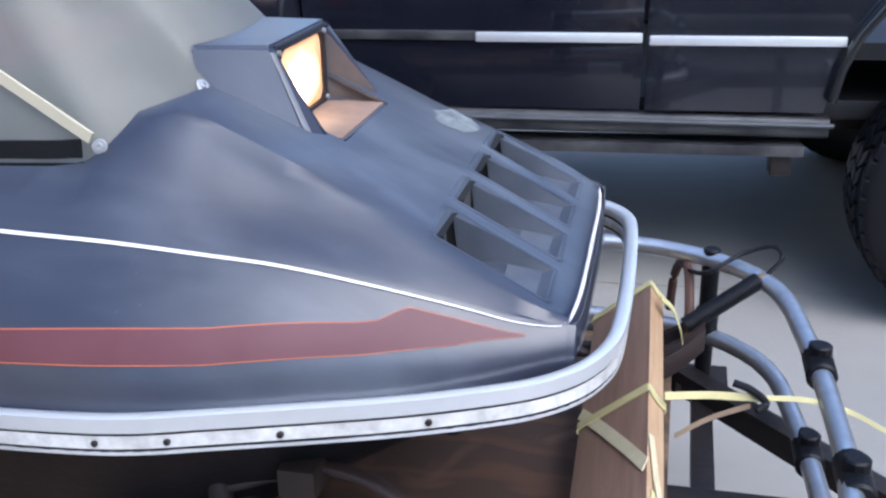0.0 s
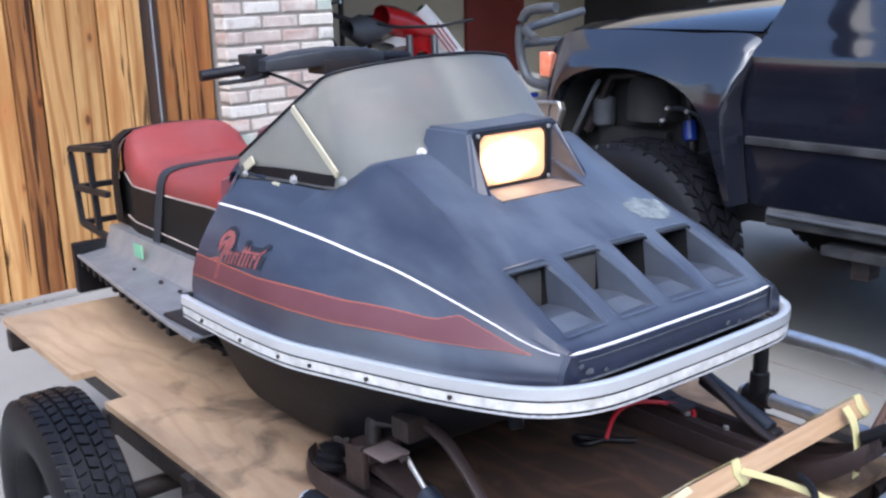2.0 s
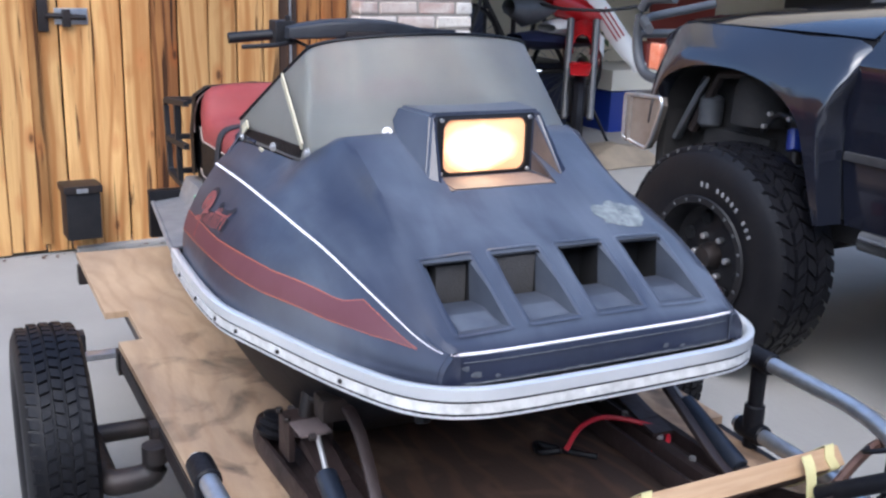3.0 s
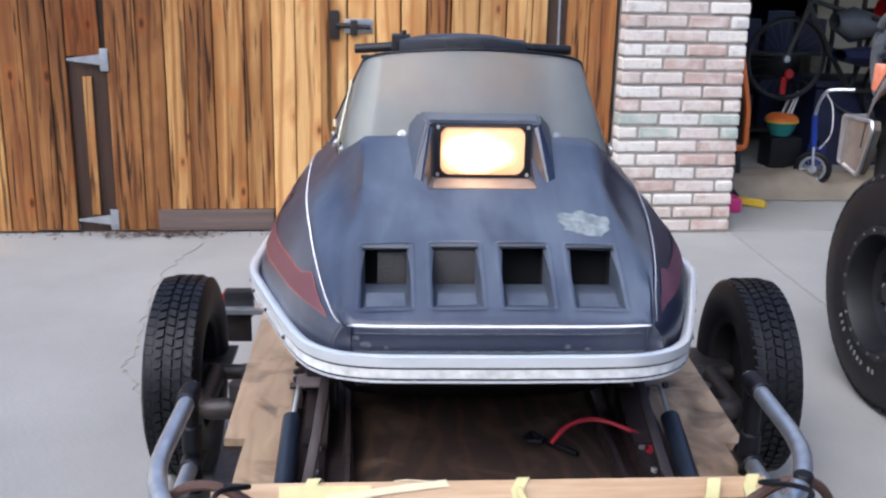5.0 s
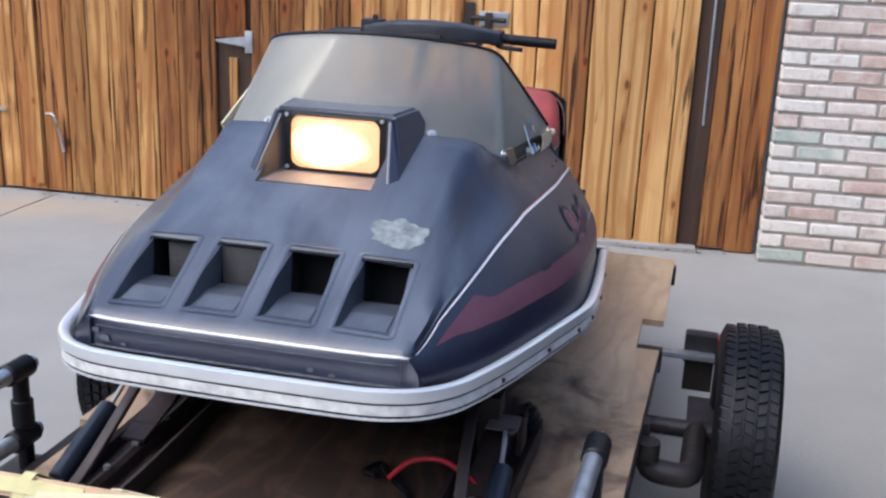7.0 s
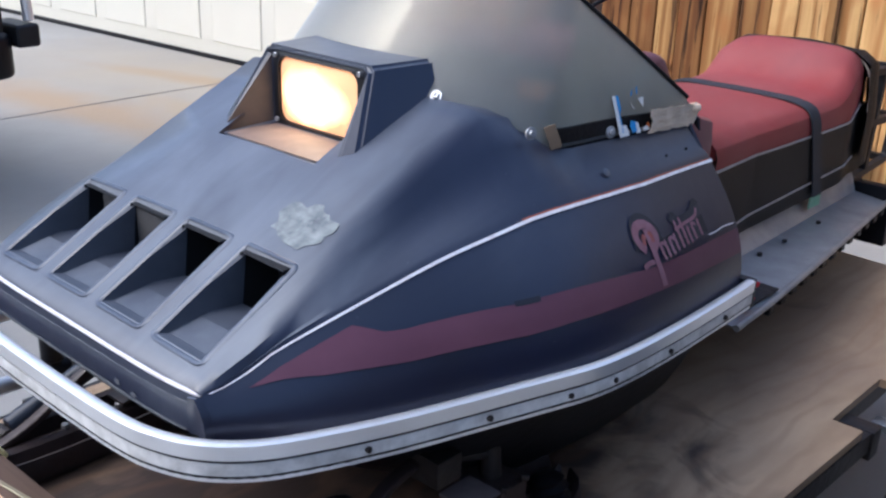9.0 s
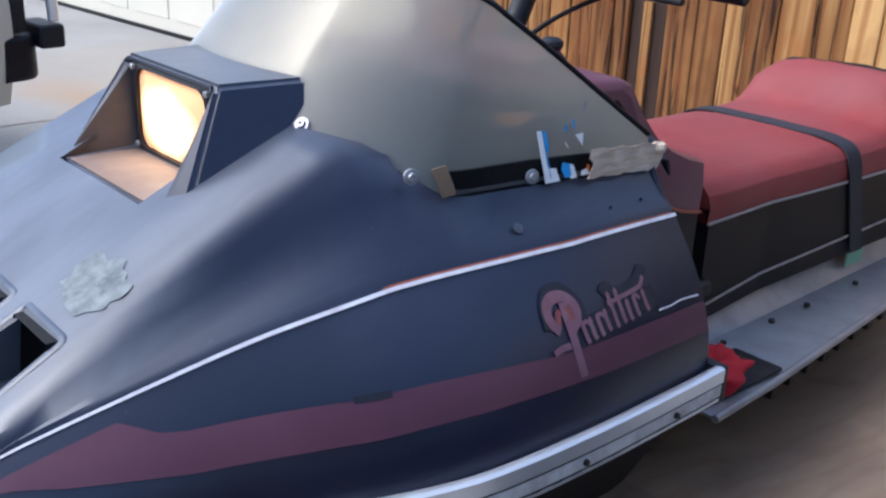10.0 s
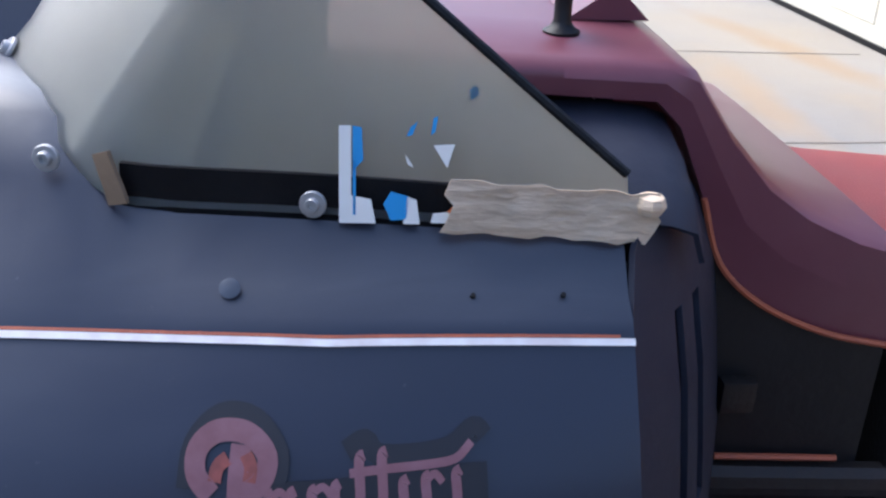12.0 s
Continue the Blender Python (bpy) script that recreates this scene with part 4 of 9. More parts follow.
def build_hood():
    xs = [0, 0.04, 0.1, 0.16, 0.21, 0.26, 0.30, 0.337, 0.36, 0.40, 0.44, 0.47, 0.505, 0.54, 0.57, 0.61, 0.65, 0.69, 0.72, VX0, 0.79, 0.825, 0.86, VX1, 0.91, 0.925]
    cols = [0.0]
    for c in VENT_Y:
        cols += [c - VENT_W, c + VENT_W]
    cols = sorted(set(cols) | {-0.258, 0.258, -0.0075})
    cols = [c for c in cols if c != 0.0]
    bm = bmesh.new()
    grid_v = []
    for x in xs:
        yc, zc = lerp(CREASE, x)
        row = []

        def flank_of(sg):
            ys, zs = shoulder(x, sg)
            flank = [side(x, s, sg) for s in (-0.08, 0.0, 0.12, 0.25, 0.4, 0.55, 0.7, 0.85, 0.95)]
            mid = Vector((x, yc + (ys - yc) * 0.55, zc + (zs - zc) * 0.55 - 0.004))
            return flank + [Vector((x, ys, zs)), Vector((x, ys + (yc - ys) * 0.12, zs + (zc - zs) * 0.12 + 0.002)), mid, Vector((x, yc, zc))]

        row += [Vector((p.x, -p.y, p.z)) for p in flank_of(-1)]
        if x >= 0.30:
            for c in cols:
                y = max(-yc + 0.006, min(yc - 0.006, c))
                row.append(Vector((x, y, deck_z(x, y))))
        else:
            row += [None] * len(cols)
        row += flank_of(1)[::-1]
        grid_v.append([bm.verts.new(p) if p is not None else None for p in row])
    base = 13

    def in_vent(i, j):
        j -= base
        if j < 0 or j >= len(cols) - 1:
            return False
        m = (cols[j] + cols[j + 1]) / 2
        if 0.50 <= xs[i] and xs[i + 1] <= 0.611 and abs(m) < 0.1:
            return True
        return VX0 - 1e-6 <= xs[i] and xs[i + 1] <= VX1 + 1e-6 and any(abs(m - c) < VENT_W for c in VENT_Y)

    for i in range(len(xs) - 1):
        for j in range(len(grid_v[0]) - 1):
            q = (grid_v[i][j], grid_v[i][j + 1], grid_v[i + 1][j + 1], grid_v[i + 1][j])
            if None in q or in_vent(i, j):
                continue
            bm.faces.new(q)
    # nose: the fascia drops from the front edge and tucks under
    last = grid_v[-1]
    top = [v for v in last[8:len(last) - 8]]
    prev = top
    for dx, z, k in ((0.010, 0.799, 1.0), (0.013, 0.780, 1.0), (0.016, 0.757, 1.0), (0.004, 0.748, 0.99), (-0.03, 0.742, 0.95)):
        cur = []
        for v in top:
            t = max(0, abs(v.co.y) / 0.278)
            cur.append(bm.verts.new((0.925 + dx - 0.012 * t ** 6, v.co.y * k, z)))
        for a, b, c, d in zip(prev, prev[1:], cur[1:], cur):
            bm.faces.new((a, b, c, d))
        # close the corners to the flanks
        prev = cur
    bmesh.ops.recalc_face_normals(bm, faces=bm.faces[:])
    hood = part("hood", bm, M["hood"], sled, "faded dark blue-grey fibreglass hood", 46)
    # the open edges stay crisp, so that the sheet's thickness does not bend its shading
    count = {}
    for f in hood.data.polygons:
        for key in f.edge_keys:
            count[key] = count.get(key, 0) + 1
    for e in hood.data.edges:
        if count[e.key] == 1:
            e.use_edge_sharp = True
    md = hood.modifiers.new("thick", "SOLIDIFY")
    md.thickness, md.offset = 0.005, -1
    # corner caps between flank and fascia
    for sg in (-1, 1):
        rows = []
        for s in (0, 0.25, 0.5, 0.75, 1.0):
            a = side(0.925, s)
            rows.append([(a.x - 0.002, a.y * sg, a.z), (a.x + 0.010, (a.y - 0.004) * sg, a.z - 0.001), (0.934 - 0.002, 0.272 * sg, 0.757 + (0.803 - 0.757) * s), (0.936, 0.262 * sg, 0.757 + (0.803 - 0.757) * s)])
        part("corner", solid(grid(rows), 0.003), M["hood"], hood, "chipped front corner of the hood")
    # scuffs along the fascia and at the chipped corner
    rnd = random.Random(12)
    fx = lambda y: 0.9428 - 0.012 * (abs(y) / 0.278) ** 6
    for z0, w, amp in ((0.7575, 0.003, 0.0018), (0.792, 0.0012, 0.0008)):
        ys = [-0.255 + 0.51 * i / 70 for i in range(71)]
        wob = [rnd.uniform(0, amp) for _ in ys]
        part("scuff", solid(grid([[(fx(y) - (0.003 if z0 > 0.78 else 0), y, z0) for y in ys], [(fx(y) - (0.003 if z0 > 0.78 else 0), y, z0 + w + v) for y, v in zip(ys, wob)]]), 0.0006), M["scuff"], hood, "worn grey scuff")
    for cy, cz, r in ((-0.235, 0.772, 0.010), (-0.20, 0.768, 0.006), (-0.252, 0.785, 0.008), (0.12, 0.770, 0.007), (0.155, 0.766, 0.006)):
        bm = bmesh.new()
        bm.faces.new([bm.verts.new((fx(cy) - 0.0005, cy + r * rnd.uniform(0.5, 1.2) * math.cos(a * 0.7), cz + 0.7 * r * rnd.uniform(0.5, 1.1) * math.sin(a * 0.7))) for a in range(9)])
        part("scuff", solid(bm, 0.0006), M["scuff"], hood)
    # scoops
    for k, c in enumerate(VENT_Y):
        y0, y1 = c - VENT_W, c + VENT_W
        zt0, zt1 = deck_z(VX0, y0), deck_z(VX0, y1)
        zb0, zb1 = deck_z(VX1, y0), deck_z(VX1, y1)
        fb = 0.815
        xb = VX0 + 0.004
        i = 0.007
        bm = bmesh.new()
        V = lambda *p: bm.verts.new(p)
        A, B = V(VX1, y0, zb0), V(VX1, y1, zb1)
        A2, B2 = V(VX1 - 0.012, y0 + i, zb0 - 0.001), V(VX1 - 0.012, y1 - i, zb1 - 0.001)
        m1, m2 = V(VX1 - 0.075, y0 + i, fb + 0.019), V(VX1 - 0.075, y1 - i, fb + 0.019)
        C, D = V(xb + 0.012, y1 - i, fb + 0.014), V(xb + 0.012, y0 + i, fb + 0.014)
        E, F = V(VX0, y0, zt0), V(VX0, y1, zt1)
        E2, F2 = V(VX0 + 0.008, y0 + i, zt0 - 0.008), V(VX0 + 0.008, y1 - i, zt1 - 0.008)
        g = V(0.83, y0, deck_z(0.83, y0))
        h = V(0.83, y1, deck_z(0.83, y1))
        for q in ((A, B, B2, A2), (A2, B2, m2, m1), (m1, m2, C, D), (A, A2, m1, g), (g, m1, D, E2), (g, E2, E), (B, h, m2, B2), (h, F2, C, m2), (h, F, F2), (E, E2, F2, F)):
            bm.faces.new(q)
        bmesh.ops.recalc_face_normals(bm, faces=bm.faces[:])
        sc = part("air_scoop", bm, M["vent"], hood, "recessed grey air scoop", 20)
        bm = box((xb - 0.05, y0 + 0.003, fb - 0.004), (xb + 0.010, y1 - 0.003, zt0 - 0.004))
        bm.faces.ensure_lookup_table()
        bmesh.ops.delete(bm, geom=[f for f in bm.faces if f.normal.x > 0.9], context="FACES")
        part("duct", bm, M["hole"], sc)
        # flat landing at the mouth of the scoop
        land = grid([[(VX1 - 0.014, y0 + i + 0.004, zb0 - 0.0005), (VX1 - 0.014, y1 - i - 0.004, zb1 - 0.0005)], [(VX1 - 0.058, y0 + i + 0.004, fb + 0.0185), (VX1 - 0.058, y1 - i - 0.004, fb + 0.0185)]])
        part("landing", solid(land, 0.002), M["vent_light"], sc, "pale worn landing")
        if k == 1:
            part("filter", box((xb - 0.012, y0 + 0.006, fb), (xb + 0.004, y1 - 0.006, zt0 - 0.010), 0.003), M["foam"], sc, "grey foam filter")
        if k == 0:
            part("filter", box((xb - 0.03, y0 + 0.03, fb), (xb - 0.004, y1 - 0.006, zt0 - 0.014), 0.003), M["foam"], sc, "grey foam filter")
        # raised rim
        path = round_corners([(VX0 - 0.004, c, 0), (VX0 - 0.004, y1 + 0.004, 0), (VX1 + 0.004, y1 + 0.004, 0), (VX1 + 0.004, y0 - 0.004, 0), (VX0 - 0.004, y0 - 0.004, 0), (VX0 - 0.004, c, 0)], 0.008, 3)[:-1]
        part("rim", sweep([Vector((p.x, p.y, deck_z(p.x, p.y) + 0.0005)) for p in path], [(-0.005, -0.0005), (-0.002, 0.0007), (0.002, 0.0007), (0.005, -0.0005)], True), M["hood"], sc)
    return hood


hood = build_hood()


def strip(points_a, points_b):
    return grid([points_a, points_b])


def build_decals():
    for sg in (-1, 1):
        near = sg < 0
        xs = [0.0 + 0.918 * i / 60 for i in range(61)]
        # white line along the shoulder
        part("pinstripe", strip([side_out(x, 0.988, sg, 0.0022) for x in xs], [side_out(x, 0.967, sg, 0.0022) for x in xs]), M["pin"], hood, "worn white pinstripe along the shoulder")
        if not near:
            x2 = [0.01 + 0.45 * i / 30 for i in range(31)]
            part("pinstripe", strip([side_out(x, 0.998, sg, 0.0024) for x in x2], [side_out(x, 0.9895, sg, 0.0024) for x in x2]), M["orange_pin"], hood, "thin orange pinstripe")
        TOP = [(0, 0.45), (0.27, 0.446), (0.40, 0.492), (0.535, 0.546), (0.60, 0.597), (0.69, 0.67), (0.715, 0.71), (0.747, 0.865), (0.80, 0.845), (0.878, 0.80)]
        BOT = [(0, 0.26), (0.27, 0.281), (0.40, 0.298), (0.535, 0.335), (0.60, 0.372), (0.70, 0.435), (0.747, 0.494), (0.80, 0.57), (0.878, 0.795)]
        xs = sorted(set([0.004 + 0.874 * i / 70 for i in range(71)] + [0.747]))
        rows = []
        for k in range(5):
            rows.append([side_out(x, lerp(BOT, x) + (lerp(TOP, x) - lerp(BOT, x)) * k / 4, sg, 0.0016) for x in xs])
        band = part("side_band", grid(rows), M["band"] if near else M["band_faded"], hood, "maroon side band" if near else "faded peeling maroon side band")
        if near:
            for T, name in ((TOP, "upper"), (BOT, "lower")):
                off = 0.0 if T is TOP else -0.012
                part("pinstripe", strip([side_out(x, lerp(T, x) + off + 0.009, sg, 0.002) for x in xs], [side_out(x, lerp(T, x) + off, sg, 0.002) for x in xs]), M["orange_pin"], hood, "thin orange pinstripe")
    # nose edge
    ys = [-0.272 + 0.544 * i / 30 for i in range(31)]
    part("pinstripe", tube([Vector((0.9325 - 0.012 * (abs(y) / 0.278) ** 6, y, 0.8035)) for y in ys], 0.0027, 8), M["pin"], hood, "worn white pinstripe on the nose edge")
    # sticker residue on the deck
    rnd = random.Random(11)
    bm = bmesh.new()
    cx, cy = 0.700, 0.185
    ring = []
    for i in range(26):
        a = 2 * math.pi * i / 26
        r = 1 + rnd.uniform(-0.22, 0.16)
        ring.append((cx + 0.034 * r * math.cos(a), cy + 0.053 * r * math.sin(a)))
    c = bm.verts.new((cx, cy, deck_z(cx, cy) + 0.001))
    vs = [bm.verts.new((x, y, deck_z(x, y) + 0.001)) for x, y in ring]
    for a, b in zip(vs, vs[1:] + vs[:1]):
        bm.faces.new((c, a, b))
    bmesh.ops.recalc_face_normals(bm, faces=bm.faces[:])
    part("sticker_residue", bm, M["scrape"], hood, "torn pale sticker residue")


build_decals()


def build_cowl():
    t = 0.010
    TF, TR = (0.515, 0.117, 1.100), (0.392, 0.132, 1.100)
    BF, BR = (0.572, 0.148, 0.984), (0.380, 0.170, 1.062)
    LP = (0.607, 0.112, 0.974)
    bm = bmesh.new()

    def v(p, sg=1, dx=0, dy=0, dz=0):
        return bm.verts.new((p[0] + dx, (p[1] + dy) * sg, p[2] + dz))

    tops = {}
    for sg in (-1, 1):
        tf, tr, bf, br = v(TF, sg), v(TR, sg), v(BF, sg), v(BR, sg)
        tfi = v(TF, sg, 0.001, -t, -t * 0.8)
        lp = v(LP, sg)
        bi = v((0.508, 0.104, 0.976), sg)
        ti = v((0.508, 0.104, 1.090), sg)
        bl = v((0.595, 0.128, 0.976), sg)
        sk1, sk2 = v((0.585, 0.175, deck_z(0.585, 0.175) - 0.003), sg), v((0.385, 0.215, 1.035), sg)
        bm.faces.new((tf, tr, br, bf))
        bm.faces.new((tf, bf, bl, tfi))
        bm.faces.new((bf, br, sk2, sk1))
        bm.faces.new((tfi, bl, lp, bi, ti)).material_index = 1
        tops[sg] = (tf, tr, tfi, ti, bi, lp, bl)
    a, b = tops[-1], tops[1]
    bm.faces.new((a[0], b[0], b[1], a[1]))
    bm.faces.new((a[0], a[2], b[2], b[0]))
    bm.faces.new((a[2], a[3], b[3], b[2]))
    bm.faces.new((a[3], a[4], b[4], b[3]))
    bm.faces.new((a[4], a[5], b[5], b[4]))
    bmesh.ops.recalc_face_normals(bm, faces=bm.faces[:])
    bmesh.ops.bevel(bm, geom=[e for e in bm.edges if len(e.link_faces) == 2 and e.calc_face_angle(0) > 0.5], offset=0.006, segments=3, affect="EDGES")
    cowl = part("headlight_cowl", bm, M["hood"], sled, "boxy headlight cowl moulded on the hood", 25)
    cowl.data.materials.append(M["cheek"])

    # thin plate added over the dark floor to carry the lamp's glow
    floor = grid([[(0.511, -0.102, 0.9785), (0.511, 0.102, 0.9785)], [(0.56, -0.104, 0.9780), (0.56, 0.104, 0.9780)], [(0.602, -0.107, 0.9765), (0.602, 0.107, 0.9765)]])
    part("cowl_floor", solid(floor, 0.0015), M["cowl_floor"], cowl, "floor below the lens, lamp glow in its colour")
    # bezel and lens
    def rrect(w, h, r, n=5):
        out = []
        for cx, cz, a0 in ((w - r, h - r, 0), (-w + r, h - r, 90), (-w + r, -h + r, 180), (w - r, -h + r, 270)):
            for k in range(n + 1):
                a = radians(a0 + 90 * k / n)
                out.append((cx + r * math.cos(a), cz + r * math.sin(a)))
        return out

    zc = 1.036
    outer, inner = rrect(0.103, 0.058, 0.006), rrect(0.089, 0.051, 0.020)
    bm = bmesh.new()
    ro = [bm.verts.new((0.513, y, zc + z)) for y, z in outer]
    ri = [bm.verts.new((0.516, y, zc + z)) for y, z in inner]
    rb = [bm.verts.new((0.508, y, zc + z)) for y, z in inner]
    for p, q in ((ro, ri), (ri, rb)):
        for i in range(len(p)):
            j = (i + 1) % len(p)
            bm.faces.new((p[i], p[j], q[j], q[i]))
    bmesh.ops.recalc_face_normals(bm, faces=bm.faces[:])
    bez = part("bezel", bm, M["black"], cowl, "black headlight bezel")
    bm = bmesh.new()
    rings = []
    for k in range(5):
        f = 1 - k / 4
        rings.append([bm.verts.new((0.511 + 0.008 * (1 - f * f), y * f * 0.985, zc + z * f * 0.985)) for y, z in inner] if k < 4 else None)
    for p, q in zip(rings[:3], rings[1:4]):
        for i in range(len(p)):
            j = (i + 1) % len(p)
            bm.faces.new((p[i], p[j], q[j], q[i]))
    bm.faces.new(rings[3])
    bmesh.ops.recalc_face_normals(bm, faces=bm.faces[:])
    part("lens", bm, M["lens"], bez, "glowing warm rectangular headlight lens")
    for y, z in ((0.094, 0.050), (-0.094, 0.050), (0.094, -0.050), (-0.094, -0.050)):
        part("screw", cyl((0.513, y, zc + z), (0.519, y, zc + z), 0.004, 8), M["bolt"], bez)
    # a pale scratch on the side
    part("scratch", tube(smooth_path([(0.412, 0.1335, 1.094), (0.414, 0.137, 1.085), (0.416, 0.140, 1.078), (0.414, 0.143, 1.070)], 3), 0.0018, 5), M["scrape"], cowl)


build_cowl()


def bolt_at(p, d, parent, r=0.0088):
    """A round-head bolt on a washer."""
    p, d = Vector(p), Vector(d).normalized()
    m = Matrix.Translation(p) @ d.to_track_quat("Z", "Y").to_matrix().to_4x4()
    bm = lathe([(r * 1.05, -0.001), (r * 1.05, 0.0012), (r * 0.98, 0.0018), (r * 0.58, 0.0018), (r * 0.56, 0.0045), (r * 0.48, 0.0055), (r * 0.26, 0.0055), (r * 0.22, 0.0030), (0, 0.0030)], 20)
    bmesh.ops.transform(bm, matrix=m, verts=bm.verts[:])
    return part("bolt", bm, M["bolt"], parent)


WS_BOTTOM = [(-0.005, 0.328, 0.972), (0.10, 0.3225, 0.980), (0.21, 0.3165, 0.986), (0.30, 0.310, 0.988), (0.335, 0.306, 0.990), (0.362, 0.294, 1.006), (0.40, 0.240, 1.034), (0.437, 0.168, 1.052), (0.45, 0.10, 1.062), (0.452, 0.0, 1.07)]
WS_TOP = [(0.002, 0.327, 1.018), (0.06, 0.308, 1.063), (0.11, 0.291, 1.102), (0.16, 0.274, 1.141), (0.20, 0.261, 1.170), (0.232, 0.246, 1.194), (0.262, 0.205, 1.208), (0.290, 0.13, 1.218), (0.308, 0.07, 1.223), (0.316, 0.0, 1.225)]


def build_windshield():
    cols_b = [Vector(p) for p in WS_BOTTOM] + [Vector((p[0], -p[1], p[2])) for p in WS_BOTTOM[-2::-1]]
    cols_t = [Vector(p) for p in WS_TOP] + [Vector((p[0], -p[1], p[2])) for p in WS_TOP[-2::-1]]
    b, t = smooth_path(cols_b, 3), smooth_path(cols_t, 3)
    rows = []
    for k in range(9):
        f = k / 8
        rows.append([p.lerp(q, f) for p, q in zip(b, t)])
    ws = part("windshield", solid(grid(rows), 0.003), M["shield"], sled, "smoked scratched wraparound windshield", 60)
    edge = [Vector((p.x, p.y, p.z + 0.001)) for p in t]
    part("edge_trim", sweep(edge, circle(0.0035, 8)), M["rubber"], ws, "black rubber edge trim")
    # black gasket along the foot of both side panels
    for sg in (-1, 1):
        pts = [Vector((p[0], (p[1] - 0.004) * sg, p[2] + 0.009)) for p in WS_BOTTOM[:5]]
        part("gasket", sweep(smooth_path(pts, 4), [(-0.003, -0.014), (0.003, -0.014), (0.002, 0.018), (-0.002, 0.018)]), M["rubber"], ws, "black gasket strip")
        for p in ((0.369 + 0.012 * sg, 0.299, 1.013 + 0.005 * sg), (0.209, 0.319, 0.994)):
            bolt_at((p[0], p[1] * sg, p[2]), (0.25, 0.95 * sg, 0.1), ws)
        bolt_at((0.436, 0.168 * sg, 1.056), (0.75, 0.35 * sg, 0.6), ws)
        part("clip", box((0.403, 0.224 * sg - 0.010, 1.036), (0.417, 0.224 * sg + 0.010, 1.044), 0.003), M["bolt"], ws)
    bolt_at((0.03, -0.331, 0.985), (0.1, -1, 0.1), ws, 0.008)
    return ws


windshield = build_windshield()


def build_bumper():
    half = [(-0.005, 0.478, 0.735), (0.1, 0.484, 0.738), (0.25, 0.492, 0.744), (0.38, 0.494, 0.750), (0.46, 0.486, 0.752), (0.54, 0.462, 0.752), (0.66, 0.424, 0.752), (0.75, 0.395, 0.753), (0.84, 0.364, 0.757),
            (0.90, 0.336, 0.760), (0.945, 0.296, 0.763), (0.972, 0.245, 0.766), (0.983, 0.19, 0.768), (0.987, 0.10, 0.769)]
    pts = [Vector(p) for p in half] + [Vector((0.988, 0, 0.769))] + [Vector((p[0], -p[1], p[2])) for p in half[::-1]]
    path = smooth_path(pts, 4)
    bump = part("bumper", sweep([p + Vector((0, 0, -0.0075)) for p in path], [(-0.009, -0.0085), (0.008, -0.0085), (0.0105, -0.006), (0.0115, 0.0), (0.0095, 0.0060), (0.005, 0.0105), (-0.004, 0.0120), (-0.009, 0.010)]), M["chrome"], sled, "wraparound chrome bumper with worn trim", 50)
    part("trim_rail", sweep([p + Vector((0, 0, -0.0292)) for p in path], [(-0.007, -0.008), (0.007, -0.008), (0.0100, -0.005), (0.0105, 0.0), (0.0095, 0.006), (0.0065, 0.0085), (-0.007, 0.0085)]), M["white_trim"], bump, "scuffed white lower rail")
    part("groove", sweep([p + Vector((0, 0, -0.0190)) for p in path], [(-0.006, -0.004), (0.0065, -0.004), (0.0065, 0.004), (-0.006, 0.004)]), M["black"], bump)
    part("groove", sweep([p + Vector((0, 0, -0.0385)) for p in path], [(-0.006, -0.003), (0.006, -0.003), (0.006, 0.003), (-0.006, 0.003)]), M["black"], bump)
    part("lower_lip", sweep([p + Vector((0, 0, -0.0430)) for p in path], [(-0.006, -0.003), (0.005, -0.003), (0.0075, 0.0), (0.006, 0.0022), (-0.006, 0.0022)]), M["chrome"], bump, "thin bright lower lip")
    for x in (0.1, 0.28, 0.42, 0.5, 0.62, 0.78):
        for sg in (-1, 1):
            y, z = lerp([(p[0], p[1], p[2]) for p in half], x)
            part("rivet", cyl((x, (y + 0.004) * sg, z - 0.0292), (x, (y + 0.0118) * sg, z - 0.0292), 0.0042, 8), M["steel_dark"], bump)
    for sg in (-1, 1):
        part("end_cap", box((-0.02, 0.462 * sg - 0.02, 0.685), (-0.002, 0.462 * sg + 0.022, 0.738), 0.005), M["black"], bump)


build_bumper()


def build_belly():
    """The black pan under the hood: a tub that narrows downwards and rises to the nose."""
    st = [(-0.02, 0.440, 0.44, 0.30), (0.15, 0.452, 0.43, 0.29), (0.32, 0.455, 0.43, 0.27), (0.46, 0.44, 0.46, 0.26), (0.58, 0.41, 0.53, 0.26), (0.70, 0.375, 0.60, 0.25), (0.82, 0.33, 0.665, 0.24), (0.90, 0.28, 0.71, 0.22)]
    rows = []
    for x, w, zb, wb in st:
        r = []
        for s in (1.0, 0.85, 0.6, 0.35, 0.15, 0.04):
            z = zb + (0.725 - zb) * s
            y = wb + (w - wb) * s ** 0.7
            r.append((x, y, z))
        r += [(x, wb * 0.8, zb), (x, 0.0, zb - 0.004)]
        rows.append(r + [(p[0], -p[1], p[2]) for p in r[-2::-1]])
    bm = grid(rows)
    bmesh.ops.recalc_face_normals(bm, faces=bm.faces[:])
    part("belly_pan", bm, M["pan"], sled, "black belly pan", 40)


build_belly()


def rrect_section(w, h, r, n=4):
    out = []
    for cx, cz, a0 in ((w - r, h - r, 0), (-w + r, h - r, 90), (-w + r, -h + r, 180), (w - r, -h + r, 270)):
        for k in range(n + 1):
            a = radians(a0 + 90 * k / n)
            out.append((cx + r * math.cos(a), cz + r * math.sin(a)))
    return out


